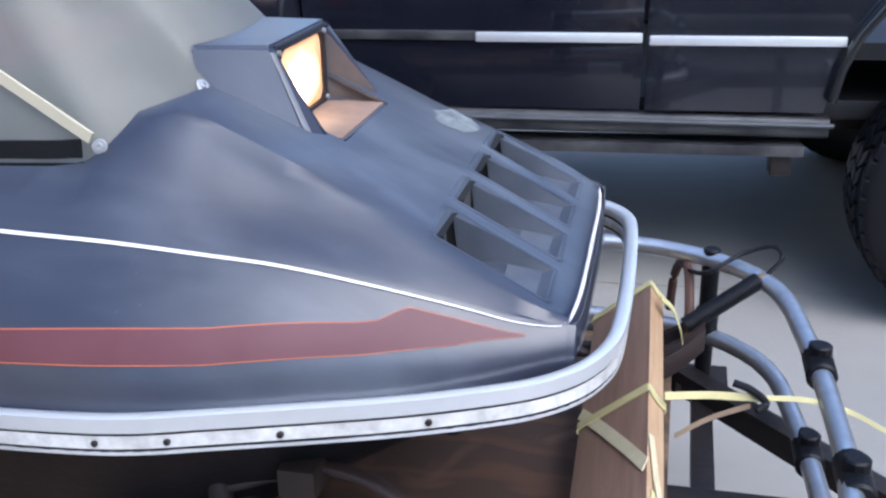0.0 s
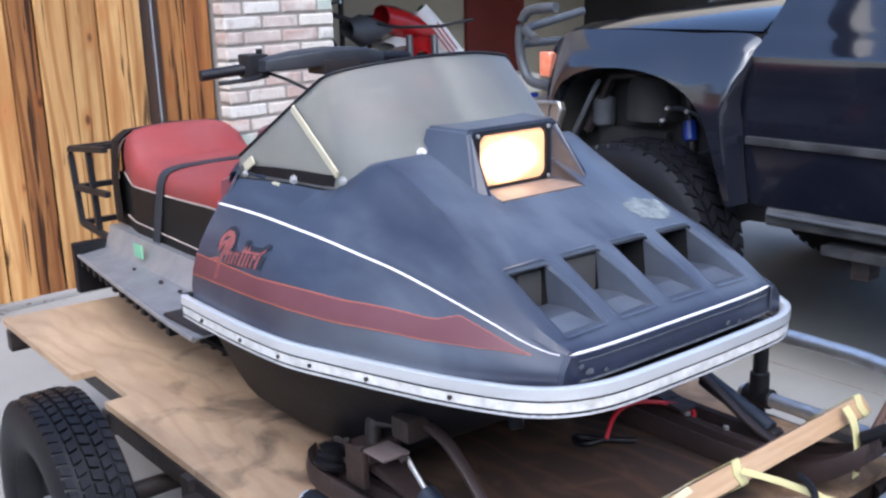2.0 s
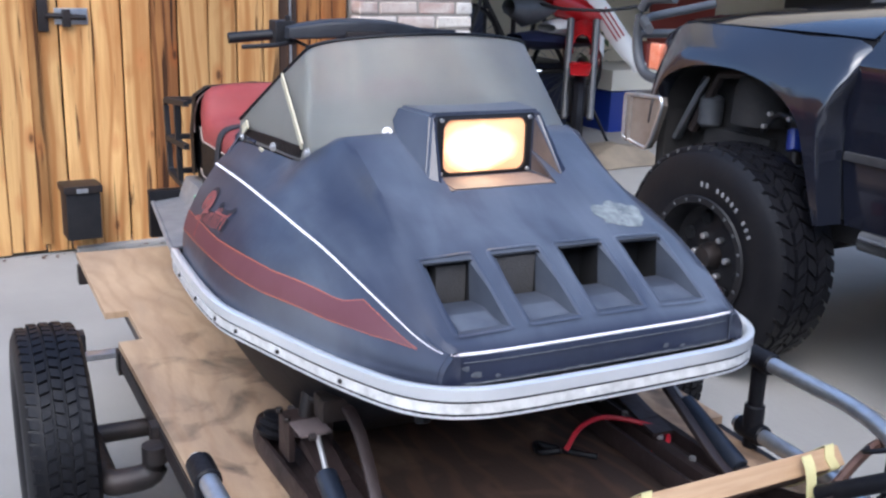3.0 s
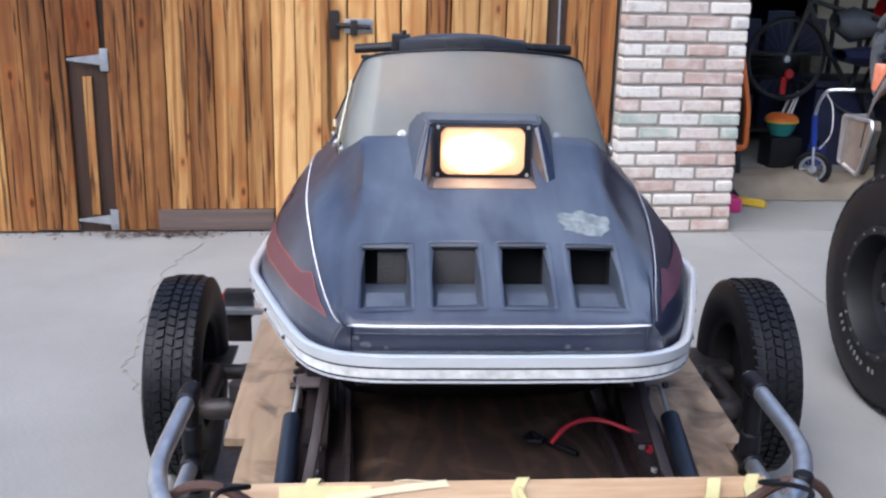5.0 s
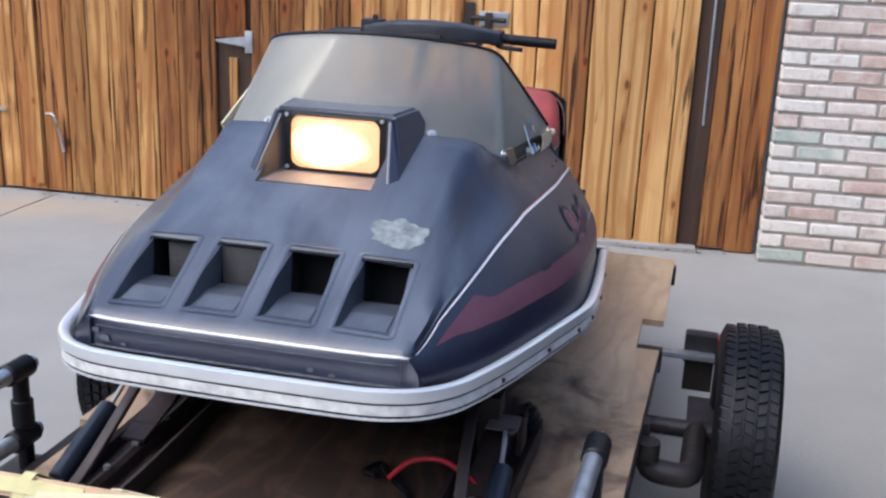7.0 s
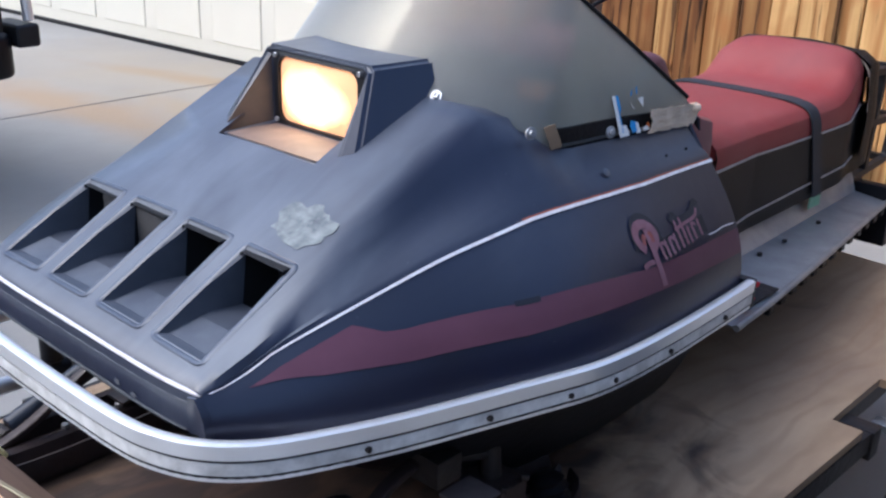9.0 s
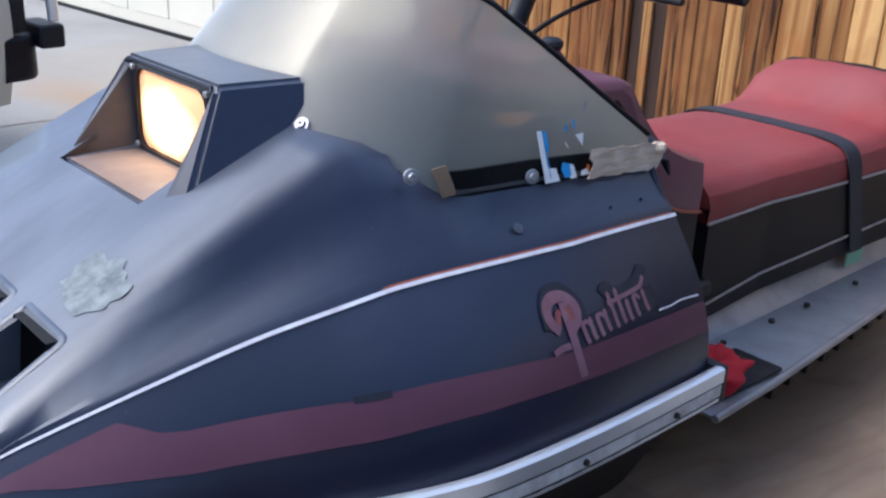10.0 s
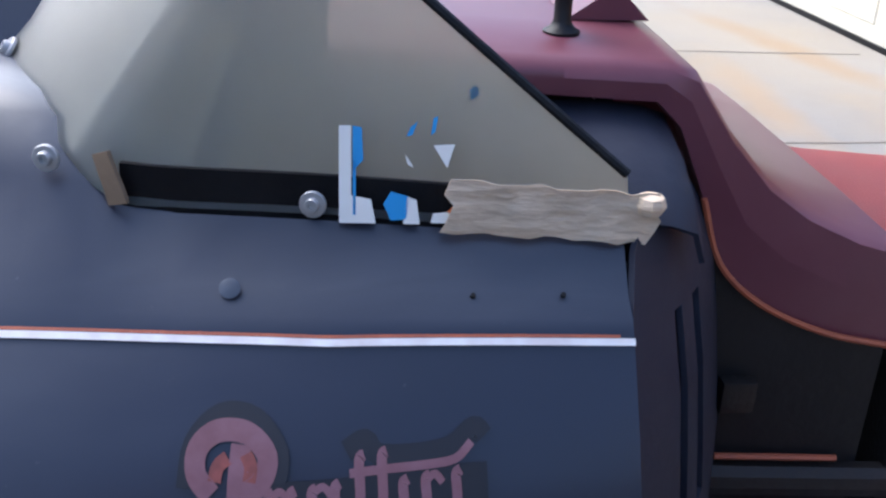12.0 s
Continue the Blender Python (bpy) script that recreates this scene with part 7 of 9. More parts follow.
def tread_ring(R, width, n, rows, skew, depth=0.010, jag=0.0):
    """Raised tread blocks in slanted rows, as one joined part."""
    verts, faces = [], []
    w = width * 0.86
    rw = w / rows
    for r in range(rows):
        y0, y1 = -w / 2 + r * rw + 0.003, -w / 2 + (r + 1) * rw - 0.003
        edge = r in (0, rows - 1)
        for k in range(n):
            a0 = 2 * math.pi * (k + (0.5 if r % 2 else 0)) / n
            da = 2 * math.pi / n * 0.74
            sk = skew * (1 if r % 2 else -1) / R
            R0 = R - depth * (1.4 if edge else 1.0)
            R1 = R - (0.006 if edge else 0.0)
            base = len(verts)
            for rad in (R0, R1):
                q = 0.0 if rad == R0 else 0.001
                for y, a in ((y0 + q, a0), (y1 - q, a0 + sk), (y1 - q, a0 + sk + da), (y0 + q, a0 + da)):
                    yy = y * (1.06 if edge and rad == R0 else 1)
                    verts.append((rad * math.cos(a), yy, rad * math.sin(a)))
            for f in ((4, 5, 6, 7), (0, 1, 5, 4), (1, 2, 6, 5), (2, 3, 7, 6), (3, 0, 4, 7)):
                faces.append([base + i for i in f])
    me = bpy.data.meshes.new("tread")
    me.from_pydata(verts, [], faces)
    bm = bmesh.new()
    bm.from_mesh(me)
    bpy.data.meshes.remove(me)
    bmesh.ops.recalc_face_normals(bm, faces=bm.faces[:])
    return bm


def build_trailer_wheels():
    inv = TRAIL.inverted()
    for x, y, sg in ((-1.30, 1.385, -1), (-1.20, 2.972, 1)):
        w = tagged(new("wheel"), "black steel trailer wheel with block-tread tyre")
        w.parent = trailer
        w.location = inv @ Vector((x, y, 0.279))
        t = part("tyre", tyre(0.278, 0.148, 0.165, 0), M["tyre_side"], w, "worn black tyre", 40)
        tagged(part("tread", tread_ring(0.279, 0.148, 64, 5, 0.006), M["rubber"], t, "", 30), kind="stuff")
        rimp = [(0.167, 0.055), (0.172, 0.060), (0.165, 0.062), (0.150, 0.045), (0.145, 0.010), (0.10, 0.004), (0.06, 0.020), (0.035, 0.022), (0.0, 0.022)]
        bm = lathe([(r, h * sg) for r, h in rimp], 32, "y")
        add(bm, lathe([(0.167, -0.06 * sg), (0.150, -0.05 * sg), (0.145, 0.0), (0.0, 0.0)], 32, "y"))
        rim = part("rim", bm, M["black"], w, "black steel rim")
        part("hub", lathe([(0, 0.06 * sg), (0.022, 0.058 * sg), (0.030, 0.045 * sg), (0.030, 0.0)], 18, "y"), M["steel_dark"], rim)
        for k in range(5):
            a = 2 * math.pi * k / 5
            part("lug_nut", cyl((0.055 * math.cos(a), 0.020 * sg, 0.055 * math.sin(a)), (0.055 * math.cos(a), 0.038 * sg, 0.055 * math.sin(a)), 0.009, 6), M["bolt"], rim)


build_trailer_wheels()


def build_board():
    """The board leans on its lower edge; local x runs through it, z up its width."""
    a, b = Vector((-0.171, 1.575, 0.557)), Vector((-0.131, 2.540, 0.557))
    d = (b - a).normalized()
    L = (b - a).length
    turn = Matrix.Rotation(math.atan2(d.y, d.x) - math.pi / 2, 4, "Z") @ Matrix.Rotation(radians(49), 4, "Y")
    m = Matrix.Translation((a + b) / 2) @ turn @ Matrix.Translation((0.019, 0, -0.07))
    ob = part("board", box((-0.019, -L / 2, -0.07), (0.019, L / 2, 0.07), 0.004, 2), M["lumber"])
    ob.data.materials.append(M["board_face"])
    for f in ob.data.polygons:
        if abs(f.normal.x) > 0.9:
            f.material_index = 1
    ob.matrix_basis = m
    tagged(ob, "pine board with browned faces strapped across the ski tips", "board")
    return m, L


BOARD, BOARD_L = build_board()


def ribbon(pts, wide, n=5):
    """A flat band along a smooth line."""
    p = smooth_path(pts, n)
    w = Vector(wide) / 2
    return solid(grid([[q - w for q in p], [q + w for q in p]]), 0.002)


def build_straps():
    for k, (y, slack) in enumerate(((-0.32, 0.012), (0.04, 0.003), (0.45, 0.003))):
        m = BOARD @ Matrix.Translation((0, y, 0))
        s = thing("tie_strap", "yellow webbing strap looped round the pine board", "strap", m, "tie straps")
        inv = m.inverted()
        o = 0.003 + slack * 0.3
        h = 0.07
        loop = round_corners([(0, 0, h + o), (0.019 + o, 0.004, h + o), (0.019 + o, 0.02, -h - o), (-0.019 - o, 0.03, -h - o), (-0.019 - o, 0.012, h + o), (0, 0, h + o)], 0.006, 3)
        part("webbing", solid(grid([[p + Vector((0, -0.011, 0)) for p in loop], [p + Vector((0, 0.011, 0)) for p in loop]]), 0.002), M["strap_yellow"], s)
        if k == 2:
            part("tail", ribbon([inv @ Vector(p) for p in ((-0.115, 2.44, 0.565), (-0.092, 2.43, 0.545), (-0.076, 2.42, 0.50), (-0.07, 2.41, 0.445))], inv.to_3x3() @ Vector((0, 0.024, 0))), M["strap_yellow"], s)
        if k == 1:
            part("tail", ribbon([inv @ Vector(p) for p in ((-0.125, 2.095, 0.553), (-0.06, 2.10, 0.556), (0.0, 2.09, 0.562), (0.02, 2.085, 0.565))], inv.to_3x3() @ Vector((0, 0.008, 0.009))), M["strap_yellow"], s)
            part("under_tail", ribbon([inv @ Vector(p) for p in ((-0.11, 2.06, 0.505), (-0.06, 2.075, 0.530), (0.0, 2.082, 0.553))], inv.to_3x3() @ Vector((0, 0.005, 0.007))), M["tape_brown"], s)
            part("loose_end", ribbon([inv @ Vector(p) for p in ((0.02, 2.085, 0.565), (0.08, 2.080, 0.568), (0.14, 2.065, 0.560), (0.20, 2.02, 0.548), (0.30, 1.96, 0.53))], inv.to_3x3() @ Vector((0, 0.006, 0.006))), M["strap_yellow"], s)
            part("hook", tube(smooth_path([inv @ Vector(p) for p in ((-0.025, 2.10, 0.58), (0.0, 2.09, 0.575), (0.02, 2.07, 0.565), (0.005, 2.06, 0.558))], 4), 0.006, 8), M["rubber"], s, "black strap hook")
            part("cross_band", ribbon([(-0.0215, 0.07, -0.068), (-0.0222, -0.02, -0.02), (-0.0222, -0.13, 0.035), (-0.0215, -0.20, 0.068)], (0, 0.024, 0.010)), M["strap_pale"], s, "pale band laid slantwise over the board")
        if k == 0:
            r2 = random.Random(5)
            pts = [(0.0, -0.05 + 0.05 * i + r2.uniform(-0.01, 0.01), h + 0.005 + 0.004 * math.sin(i * 1.9)) for i in range(4)]
            part("bunched_end", ribbon(pts, (0.024, 0, 0.0)), M["strap_yellow"], s, "bunched strap end")
            part("slant_tail", ribbon([(0.014, 0.0, h + 0.005), (0.006, 0.07, h + 0.006), (-0.004, 0.15, h + 0.004), (-0.014, 0.24, h + 0.003)], (0.012, 0.006, 0.0)), M["strap_pale"], s, "pale strap end laid slantwise")
    # red cable on the deck under the nose
    c = part("red_cable", tube(smooth_path([Vector(p) for p in ((-0.540, 2.25, 0.422), (-0.550, 2.29, 0.458), (-0.548, 2.35, 0.470), (-0.505, 2.41, 0.464), (-0.462, 2.445, 0.450), (-0.446, 2.428, 0.436), (-0.462, 2.40, 0.4125))], 6), 0.0055, 8), M["red_strap"])
    tagged(c, "red cable lying on the plywood deck", "cable")
    c2 = part("dark_cable", tube(smooth_path([Vector(p) for p in ((-0.53, 2.23, 0.43), (-0.56, 2.20, 0.420), (-0.60, 2.22, 0.416), (-0.56, 2.25, 0.414), (-0.50, 2.30, 0.414))], 6), 0.007, 8), M["rubber"])
    tagged(c2, "dark cable end on the plywood deck", "cable")


build_straps()


# ---- the black truck ----
truck = thing("truck", "lifted black pickup truck with off-road tyres and dusty sills", "truck", Matrix.Translation((0, 0, 0)))
TY = 3.735         # its near side
TW = 1.62          # its width


def panel(outline, y0, y1, name, material, parent, label="", bevel=0.006):
    """A flat panel with an (x, z) outline, from y0 to y1."""
    bm = bmesh.new()
    a = [bm.verts.new((x, y0, z)) for x, z in outline]
    f = bm.faces.new(a)
    r = bmesh.ops.extrude_face_region(bm, geom=[f])
    for v in r["geom"]:
        if isinstance(v, bmesh.types.BMVert):
            v.co.y = y1
    bmesh.ops.recalc_face_normals(bm, faces=bm.faces[:])
    if bevel:
        rim = [e for e in bm.edges if all(abs(v.co.y - y0) < 1e-5 for v in e.verts)]
        bmesh.ops.bevel(bm, geom=rim, offset=bevel, segments=2, affect="EDGES")
    return part(name, bm, material, parent, label)


def arc(cx, cz, r, a0, a1, n=10, sx=1.0):
    return [(cx + sx * r * math.cos(radians(a0 + (a1 - a0) * i / n)), cz + r * math.sin(radians(a0 + (a1 - a0) * i / n))) for i in range(n + 1)]


def build_truck():
    P = M["truck"]
    WX, WX2, WZ, WR = -1.545, 0.88, 0.395, 0.395
    ARCH = 0.47

    # near and far side skins
    def skin(rows, name, label=""):
        """A side panel curved in y: rows of (x, z, dy)."""
        for k, sg in enumerate((0, 1)):
            pts = [[(x, (TY + dy) if sg == 0 else (TY + TW - dy), z) for x, z, dy in r] for r in rows]
            part(name, solid(grid(pts), 0.006), P, truck, label, 75)

    # front fender: one bulged sheet from the arch lip to the bonnet gap and back to the door seam
    lip = smooth_path([(-1.965, 0, 0.80), (-1.945, 0, 0.90), (-1.885, 0, 0.990), (-1.76, 0, 1.040), (-1.62, 0, 1.052), (-1.50, 0, 1.042), (-1.38, 0, 1.005), (-1.275, 0, 0.922), (-1.222, 0, 0.80), (-1.180, 0, 0.68), (-1.150, 0, 0.60)], 4)
    rim = smooth_path([(-2.04, 0, 0.86), (-2.05, 0, 0.98), (-2.02, 0, 1.09), (-1.93, 0, 1.160), (-1.74, 0, 1.170), (-1.55, 0, 1.170), (-1.36, 0, 1.165), (-1.118, 0, 1.156), (-1.160, 0, 0.99), (-1.156, 0, 0.80), (-1.128, 0, 0.60)], 4)
    cols = []
    for i, (a, b) in enumerate(zip(lip, rim)):
        u = i / (len(lip) - 1)
        w = min(1.0, max(0.0, (u - 0.60) / 0.16))
        w = w * w * (3 - 2 * w)
        col = []
        for k in range(23):
            s = k / 22
            over = -0.078 + 0.106 * s ** 1.35
            x, z = a.x + (b.x - a.x) * s, a.z + (b.z - a.z) * s
            s0 = 0.42 + 0.40 * min(1.0, max(0.0, (z - 0.88) / 0.16))
            q = max(0.0, (s - s0) / (1 - s0))
            fade = 1 - min(1.0, max(0.0, (z - 0.96) / 0.19))
            hollow = -0.078 * fade * (1 - q) ** 1.9 + (over if fade < 1 else -0.078) * (1 - fade) + 0.012 * q * fade
            col.append((x, z, over * (1 - w) + hollow * w))
        cols.append([(a.x, a.z, -0.02), (a.x, a.z, -0.070)] + col)
    skin(cols, "front_fender", "glossy black front fender")
    # black wheel well
    part("wheel_well", box((WX - 0.44, TY + 0.14, 0.50), (WX + 0.43, TY + TW - 0.14, 1.08), 0.03), M["arch"], truck)
    # dark liners inside the front arches
    for s0, s1 in ((TY - 0.05, TY + 0.16), (TY + TW + 0.05, TY + TW - 0.16)):
        part("arch_liner", solid(grid([[(p.x, s0, p.z + 0.008) for p in lip], [(p.x, s1, p.z + 0.008) for p in lip]]), 0.004), M["arch"], truck)
    part("inner_panel", box((-2.0, TY + 0.0, 0.48), (-1.955, TY + TW - 0.0, 0.86), 0.01), M["arch"], truck)
    # bonnet
    rows = []
    for x, zc, ze in ((-2.06, 1.10, 1.05), (-2.02, 1.17, 1.12), (-1.93, 1.215, 1.170), (-1.7, 1.25, 1.18), (-1.3, 1.285, 1.182), (-1.085, 1.30, 1.180)):
        r = []
        for t in (0, 0.03, 0.12, 0.3, 0.5, 0.7, 0.88, 0.97, 1):
            y = TY + 0.030 + (TW - 0.060) * t
            k = min(1, 4.5 * min(t, 1 - t)) ** 0.62
            z = ze + (zc - ze) * k
            r.append((x - (0.030 - 0.28 * (z - 1.18) if x > -1.1 else 0.0), y, z))
        rows.append(r)
    part("bonnet", solid(grid(rows), 0.01), P, truck, "black bonnet reflecting the sky", 40)
    # near-black box drawn in for the shade of the bonnet gap
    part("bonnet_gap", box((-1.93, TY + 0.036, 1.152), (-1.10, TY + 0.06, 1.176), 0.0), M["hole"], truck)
    # doors
    for sg in (0, 1):
        y0, y1 = (TY + 0.006, TY + 0.05) if sg == 0 else (TY + TW - 0.006, TY + TW - 0.05)
        rows = []
        for z, dy in [(p[0], p[1]) for p in smooth_path([(0.60, 0.026, 0), (0.68, 0.020, 0), (0.80, 0.013, 0), (0.96, 0.005, 0), (1.08, -0.002, 0), (1.104, 0.002, 0), (1.130, 0.020, 0), (1.155, 0.036, 0), (1.185, 0.050, 0), (1.225, 0.075, 0), (1.28, 0.105, 0), (1.335, 0.13, 0)], 3)]:
            x0 = lerp([(0.60, -1.120), (0.82, -1.150), (0.99, -1.152), (1.09, -1.138), (1.165, -1.106), (1.34, -1.056)], z)
            rows.append([(x0 + (-0.128 - x0) * k / 8, TY + 0.006 + dy if sg == 0 else TY + TW - 0.006 - dy, z) for k in range(9)])
        d = part("door", solid(grid(rows), 0.012), P, truck, "black door with dusty lower edge", 60)
        panel([(-1.118, 0.605), (-0.128, 0.605), (-0.128, 0.66), (-1.122, 0.645)], y0 + (0.014 if sg == 0 else -0.014), y1, "dust_band", M["truck_dusty"], d, "dusty lower band", 0)
        s = 1 if sg == 0 else -1
        # one chrome strip; its dim reflection is put into a duller front half
        part("moulding", box((-1.14, min(y0 - 0.012 * s, y0 + 0.016 * s), 0.806), (-0.62, max(y0 - 0.012 * s, y0 + 0.016 * s), 0.834), 0.005), M["truck_dusty"], d, "side moulding, front half toned dull")
        part("moulding", box((-0.62, min(y0 - 0.012 * s, y0 + 0.016 * s), 0.802), (-0.13, max(y0 - 0.012 * s, y0 + 0.016 * s), 0.830), 0.005), M["chrome"], d, "bright side moulding")
        # near-black strip drawn in for the dark of the door crease
        part("shoulder_groove", box((-1.100, min(y0 + 0.032 * s, y0 + 0.06 * s), 1.153), (-0.13, max(y0 + 0.032 * s, y0 + 0.06 * s), 1.163), 0.0), M["hole"], d, "dark shoulder crease")
        part("handle", box((-0.32, min(y0 - 0.02 * s, y0), 1.14), (-0.18, max(y0 - 0.02 * s, y0), 1.17), 0.008), M["flare"], d)
        mir = part("mirror", box((-0.98, min(y0 - 0.18 * s, y0), 1.33), (-0.90, max(y0 - 0.18 * s, y0), 1.47), 0.02, 3), M["flare"], truck, "black side mirror")
        # rear quarter
        q = panel([(-0.115, 0.60), (0.40, 0.60), (0.42, 0.72)] + arc(WX2, 0.60, 0.46, 162, 10, 10) + [(1.80, 0.62), (1.85, 1.20), (-0.115, 1.20)], y0, y1, "bed_side", P, truck, "black bed side")
        part("moulding", box((-0.11, min(y0 - 0.012 * s, y0), 0.796), (0.44, max(y0 - 0.012 * s, y0), 0.824), 0.005), M["chrome"], q, "bright side moulding")
        part("arch_lip", sweep([(x, y0 - 0.02 * s, z) for x, z in arc(WX2, 0.60, 0.47, 175, 5, 14)], rrect_section(0.014, 0.022, 0.008, 2), up=(0, 1, 0)), M["flare"], q)
        # sill and step
        sill = part("sill", sweep([(-1.05, y0 + 0.03 * s, 0.565), (0.42, y0 + 0.03 * s, 0.555)], rrect_section(0.035, 0.032, 0.02, 3)), M["truck_dusty"], truck, "dusty sill")
        part("sill_trim", tube([(-1.04, y0 - 0.012 * s, 0.578), (0.43, y0 - 0.012 * s, 0.566)], 0.007, 8), M["guard"], sill, "dull sill trim")
        st = part("step", box((-0.85, min(y0, y0 + 0.12 * s), 0.465), (0.36, max(y0, y0 + 0.12 * s), 0.500), 0.01), M["truck_dusty"], truck, "dusty side step")
        for x in (-0.75, 0.27):
            part("step_bracket", box((x, min(y0 + 0.02 * s, y0 + 0.10 * s), 0.40), (x + 0.06, max(y0 + 0.02 * s, y0 + 0.10 * s), 0.48), 0.006), M["steel_dark"], st)
    # frame and underside
    for y in (TY + 0.38, TY + TW - 0.38):
        part("chassis_rail", box((-2.0, y - 0.04, 0.47), (1.8, y + 0.04, 0.58), 0.005), M["steel_dark"], truck)
    part("floor_pan", box((-1.1, TY + 0.1, 0.56), (1.8, TY + TW - 0.1, 0.62), 0.01), M["black"], truck)
    part("front_axle", cyl((WX, TY + 0.1, 0.40), (WX, TY + TW - 0.1, 0.40), 0.05, 12), M["steel_dark"], truck)
    part("rear_axle", cyl((WX2, TY + 0.1, 0.40), (WX2, TY + TW - 0.1, 0.40), 0.05, 12), M["steel_dark"], truck)
    part("shock", cyl((WX + 0.12, TY + 0.10, 0.775), (WX + 0.10, TY + 0.12, 0.845), 0.026, 12), M["scooter_blue"], truck, "blue shock absorber")
    part("shock_rod", cyl((WX + 0.16, TY + 0.09, 0.52), (WX + 0.08, TY + 0.13, 0.98), 0.017, 12), M["steel_dark"], truck)
    part("reservoir", cyl((WX - 0.275, TY + 0.09, 0.80), (WX - 0.275, TY + 0.09, 0.915), 0.045, 14, 0.012), M["guard"], truck, "grey washer bottle")
    part("spring_tower", lathe([(0.0, 0.185), (0.05, 0.183), (0.09, 0.165), (0.105, 0.12), (0.11, 0.0)], 20), M["arch"], truck, "dusty spring tower").location = (WX - 0.06, TY + 0.13, 0.84)
    part("control_arm", sweep([(WX - 0.40, TY + 0.05, 0.74), (WX - 0.31, TY + 0.06, 0.92), (WX - 0.30, TY + 0.08, 0.98)], rrect_section(0.020, 0.010, 0.004, 2)), M["guard"], truck, "grey steel strut")
    part("hose", tube(smooth_path([(WX + 0.02, TY + 0.05, 0.83), (WX + 0.10, TY + 0.03, 0.90), (WX + 0.20, TY + 0.04, 0.87), (WX + 0.22, TY + 0.08, 0.76), (WX + 0.14, TY + 0.10, 0.72)], 5), 0.010, 8), M["black"], truck, "black brake hose")
    # small bright studs added to stand for glints along the hose
    for dx, dz in ((0.07, 0.90), (0.155, 0.895), (0.05, 0.855)):
        part("hose_clip", cyl((WX + dx, TY + 0.012, dz), (WX + dx, TY + 0.03, dz), 0.008, 8), M["bolt"], truck)
    part("frame_plate", box((WX - 0.30, TY + 0.09, 0.70), (WX + 0.02, TY + 0.13, 0.80), 0.012), M["arch"], truck)
    part("inner_brace", tube([(WX - 0.34, TY + 0.07, 0.78), (WX - 0.22, TY + 0.07, 1.0), (WX + 0.1, TY + 0.07, 1.03)], 0.02, 8), M["steel_dark"], truck)
    # cab: windows and roof
    cab = []
    for t, (xa, xb, z) in enumerate(((-0.98, 0.02, 1.32), (-0.72, -0.02, 1.72), (-0.55, -0.10, 1.78))):
        cab.append([(xa, TY + 0.13 + 0.05 * t, z), (xb, TY + 0.13 + 0.05 * t, z), (xb, TY + TW - 0.13 - 0.05 * t, z), (xa, TY + TW - 0.13 - 0.05 * t, z)])
    bm = grid([r + r[:1] for r in cab])
    bmesh.ops.remove_doubles(bm, verts=bm.verts[:], dist=1e-4)
    bmesh.ops.holes_fill(bm, edges=bm.edges[:])
    bmesh.ops.recalc_face_normals(bm, faces=bm.faces[:])
    part("cab_roof", bm, P, truck, "black cab roof", 30)
    panel([(-0.90, 1.34), (-0.10, 1.34), (-0.12, 1.68), (-0.68, 1.68)], TY + 0.126, TY + 0.138, "side_window", M["glass_dark"], truck, "dark side window", 0)
    part("bed_floor", box((0.0, TY + 0.05, 0.75), (1.82, TY + TW - 0.05, 0.80), 0.0), M["black"], truck)
    part("tailgate", box((1.80, TY + 0.02, 0.68), (1.85, TY + TW - 0.02, 1.2), 0.01), P, truck)
    part("front_grille", box((-2.05, TY + 0.04, 0.78), (-2.00, TY + TW - 0.04, 1.07), 0.01), M["black"], truck)
    # front corner: bumper end, marker lamp, brush guard
    bp = part("front_bumper", sweep(round_corners([(-2.06, TY - 0.080, 0.80), (-2.12, TY - 0.060, 0.80), (-2.19, TY + 0.2, 0.80), (-2.19, TY + TW - 0.2, 0.80), (-2.12, TY + TW + 0.060, 0.80), (-2.06, TY + TW + 0.080, 0.80)], 0.06, 4), rrect_section(0.015, 0.092, 0.012, 3)), M["dull_chrome"], truck, "dull weathered chrome bumper")
    end = [(-2.098, 0.725), (-1.965, 0.700), (-1.940, 0.735), (-1.895, 0.870), (-1.905, 0.900), (-2.100, 0.892)]
    for y, sg in ((TY - 0.082, -1), (TY + TW + 0.082, 1)):
        # end face takes its brown reflection from the material's colour
        panel(end, y, y - 0.03 * sg, "bumper_end", M["dull_chrome"], bp, "dull chrome bumper end", 0.006)
        part("end_bead", sweep(round_corners([(x, y + 0.002 * sg, z) for x, z in end + end[:1]], 0.012, 3), circle(0.008, 6), up=(0, 1, 0)), M["galv"], bp, "bright rolled edge")
        part("marker_lamp", box((-2.075, min(y + 0.07 * -sg, y + 0.11 * -sg), 0.985), (-2.015, max(y + 0.07 * -sg, y + 0.11 * -sg), 1.085), 0.014, 3), M["marker"], truck, "orange side marker lamp")
    for y in (TY + 0.12, TY + TW - 0.12):
        part("brush_guard", tube(round_corners([(-2.10, y, 0.93), (-2.26, y, 0.94), (-2.31, y, 1.08), (-2.28, y, 1.24), (-2.10, y, 1.25)], 0.07, 5), 0.021, 12), M["guard"], truck, "grey tube brush guard")
    part("brush_bar", tube([(-2.29, TY + 0.12, 1.10), (-2.29, TY + TW - 0.12, 1.10)], 0.018, 12), M["guard"], truck)
    part("brush_bar", tube(round_corners([(-2.12, TY + 0.02, 1.13), (-2.28, TY + 0.12, 1.16), (-2.28, TY + 0.5, 1.22)], 0.05, 4), 0.018, 12), M["guard"], truck)
    # wheels
    rows_n = 0
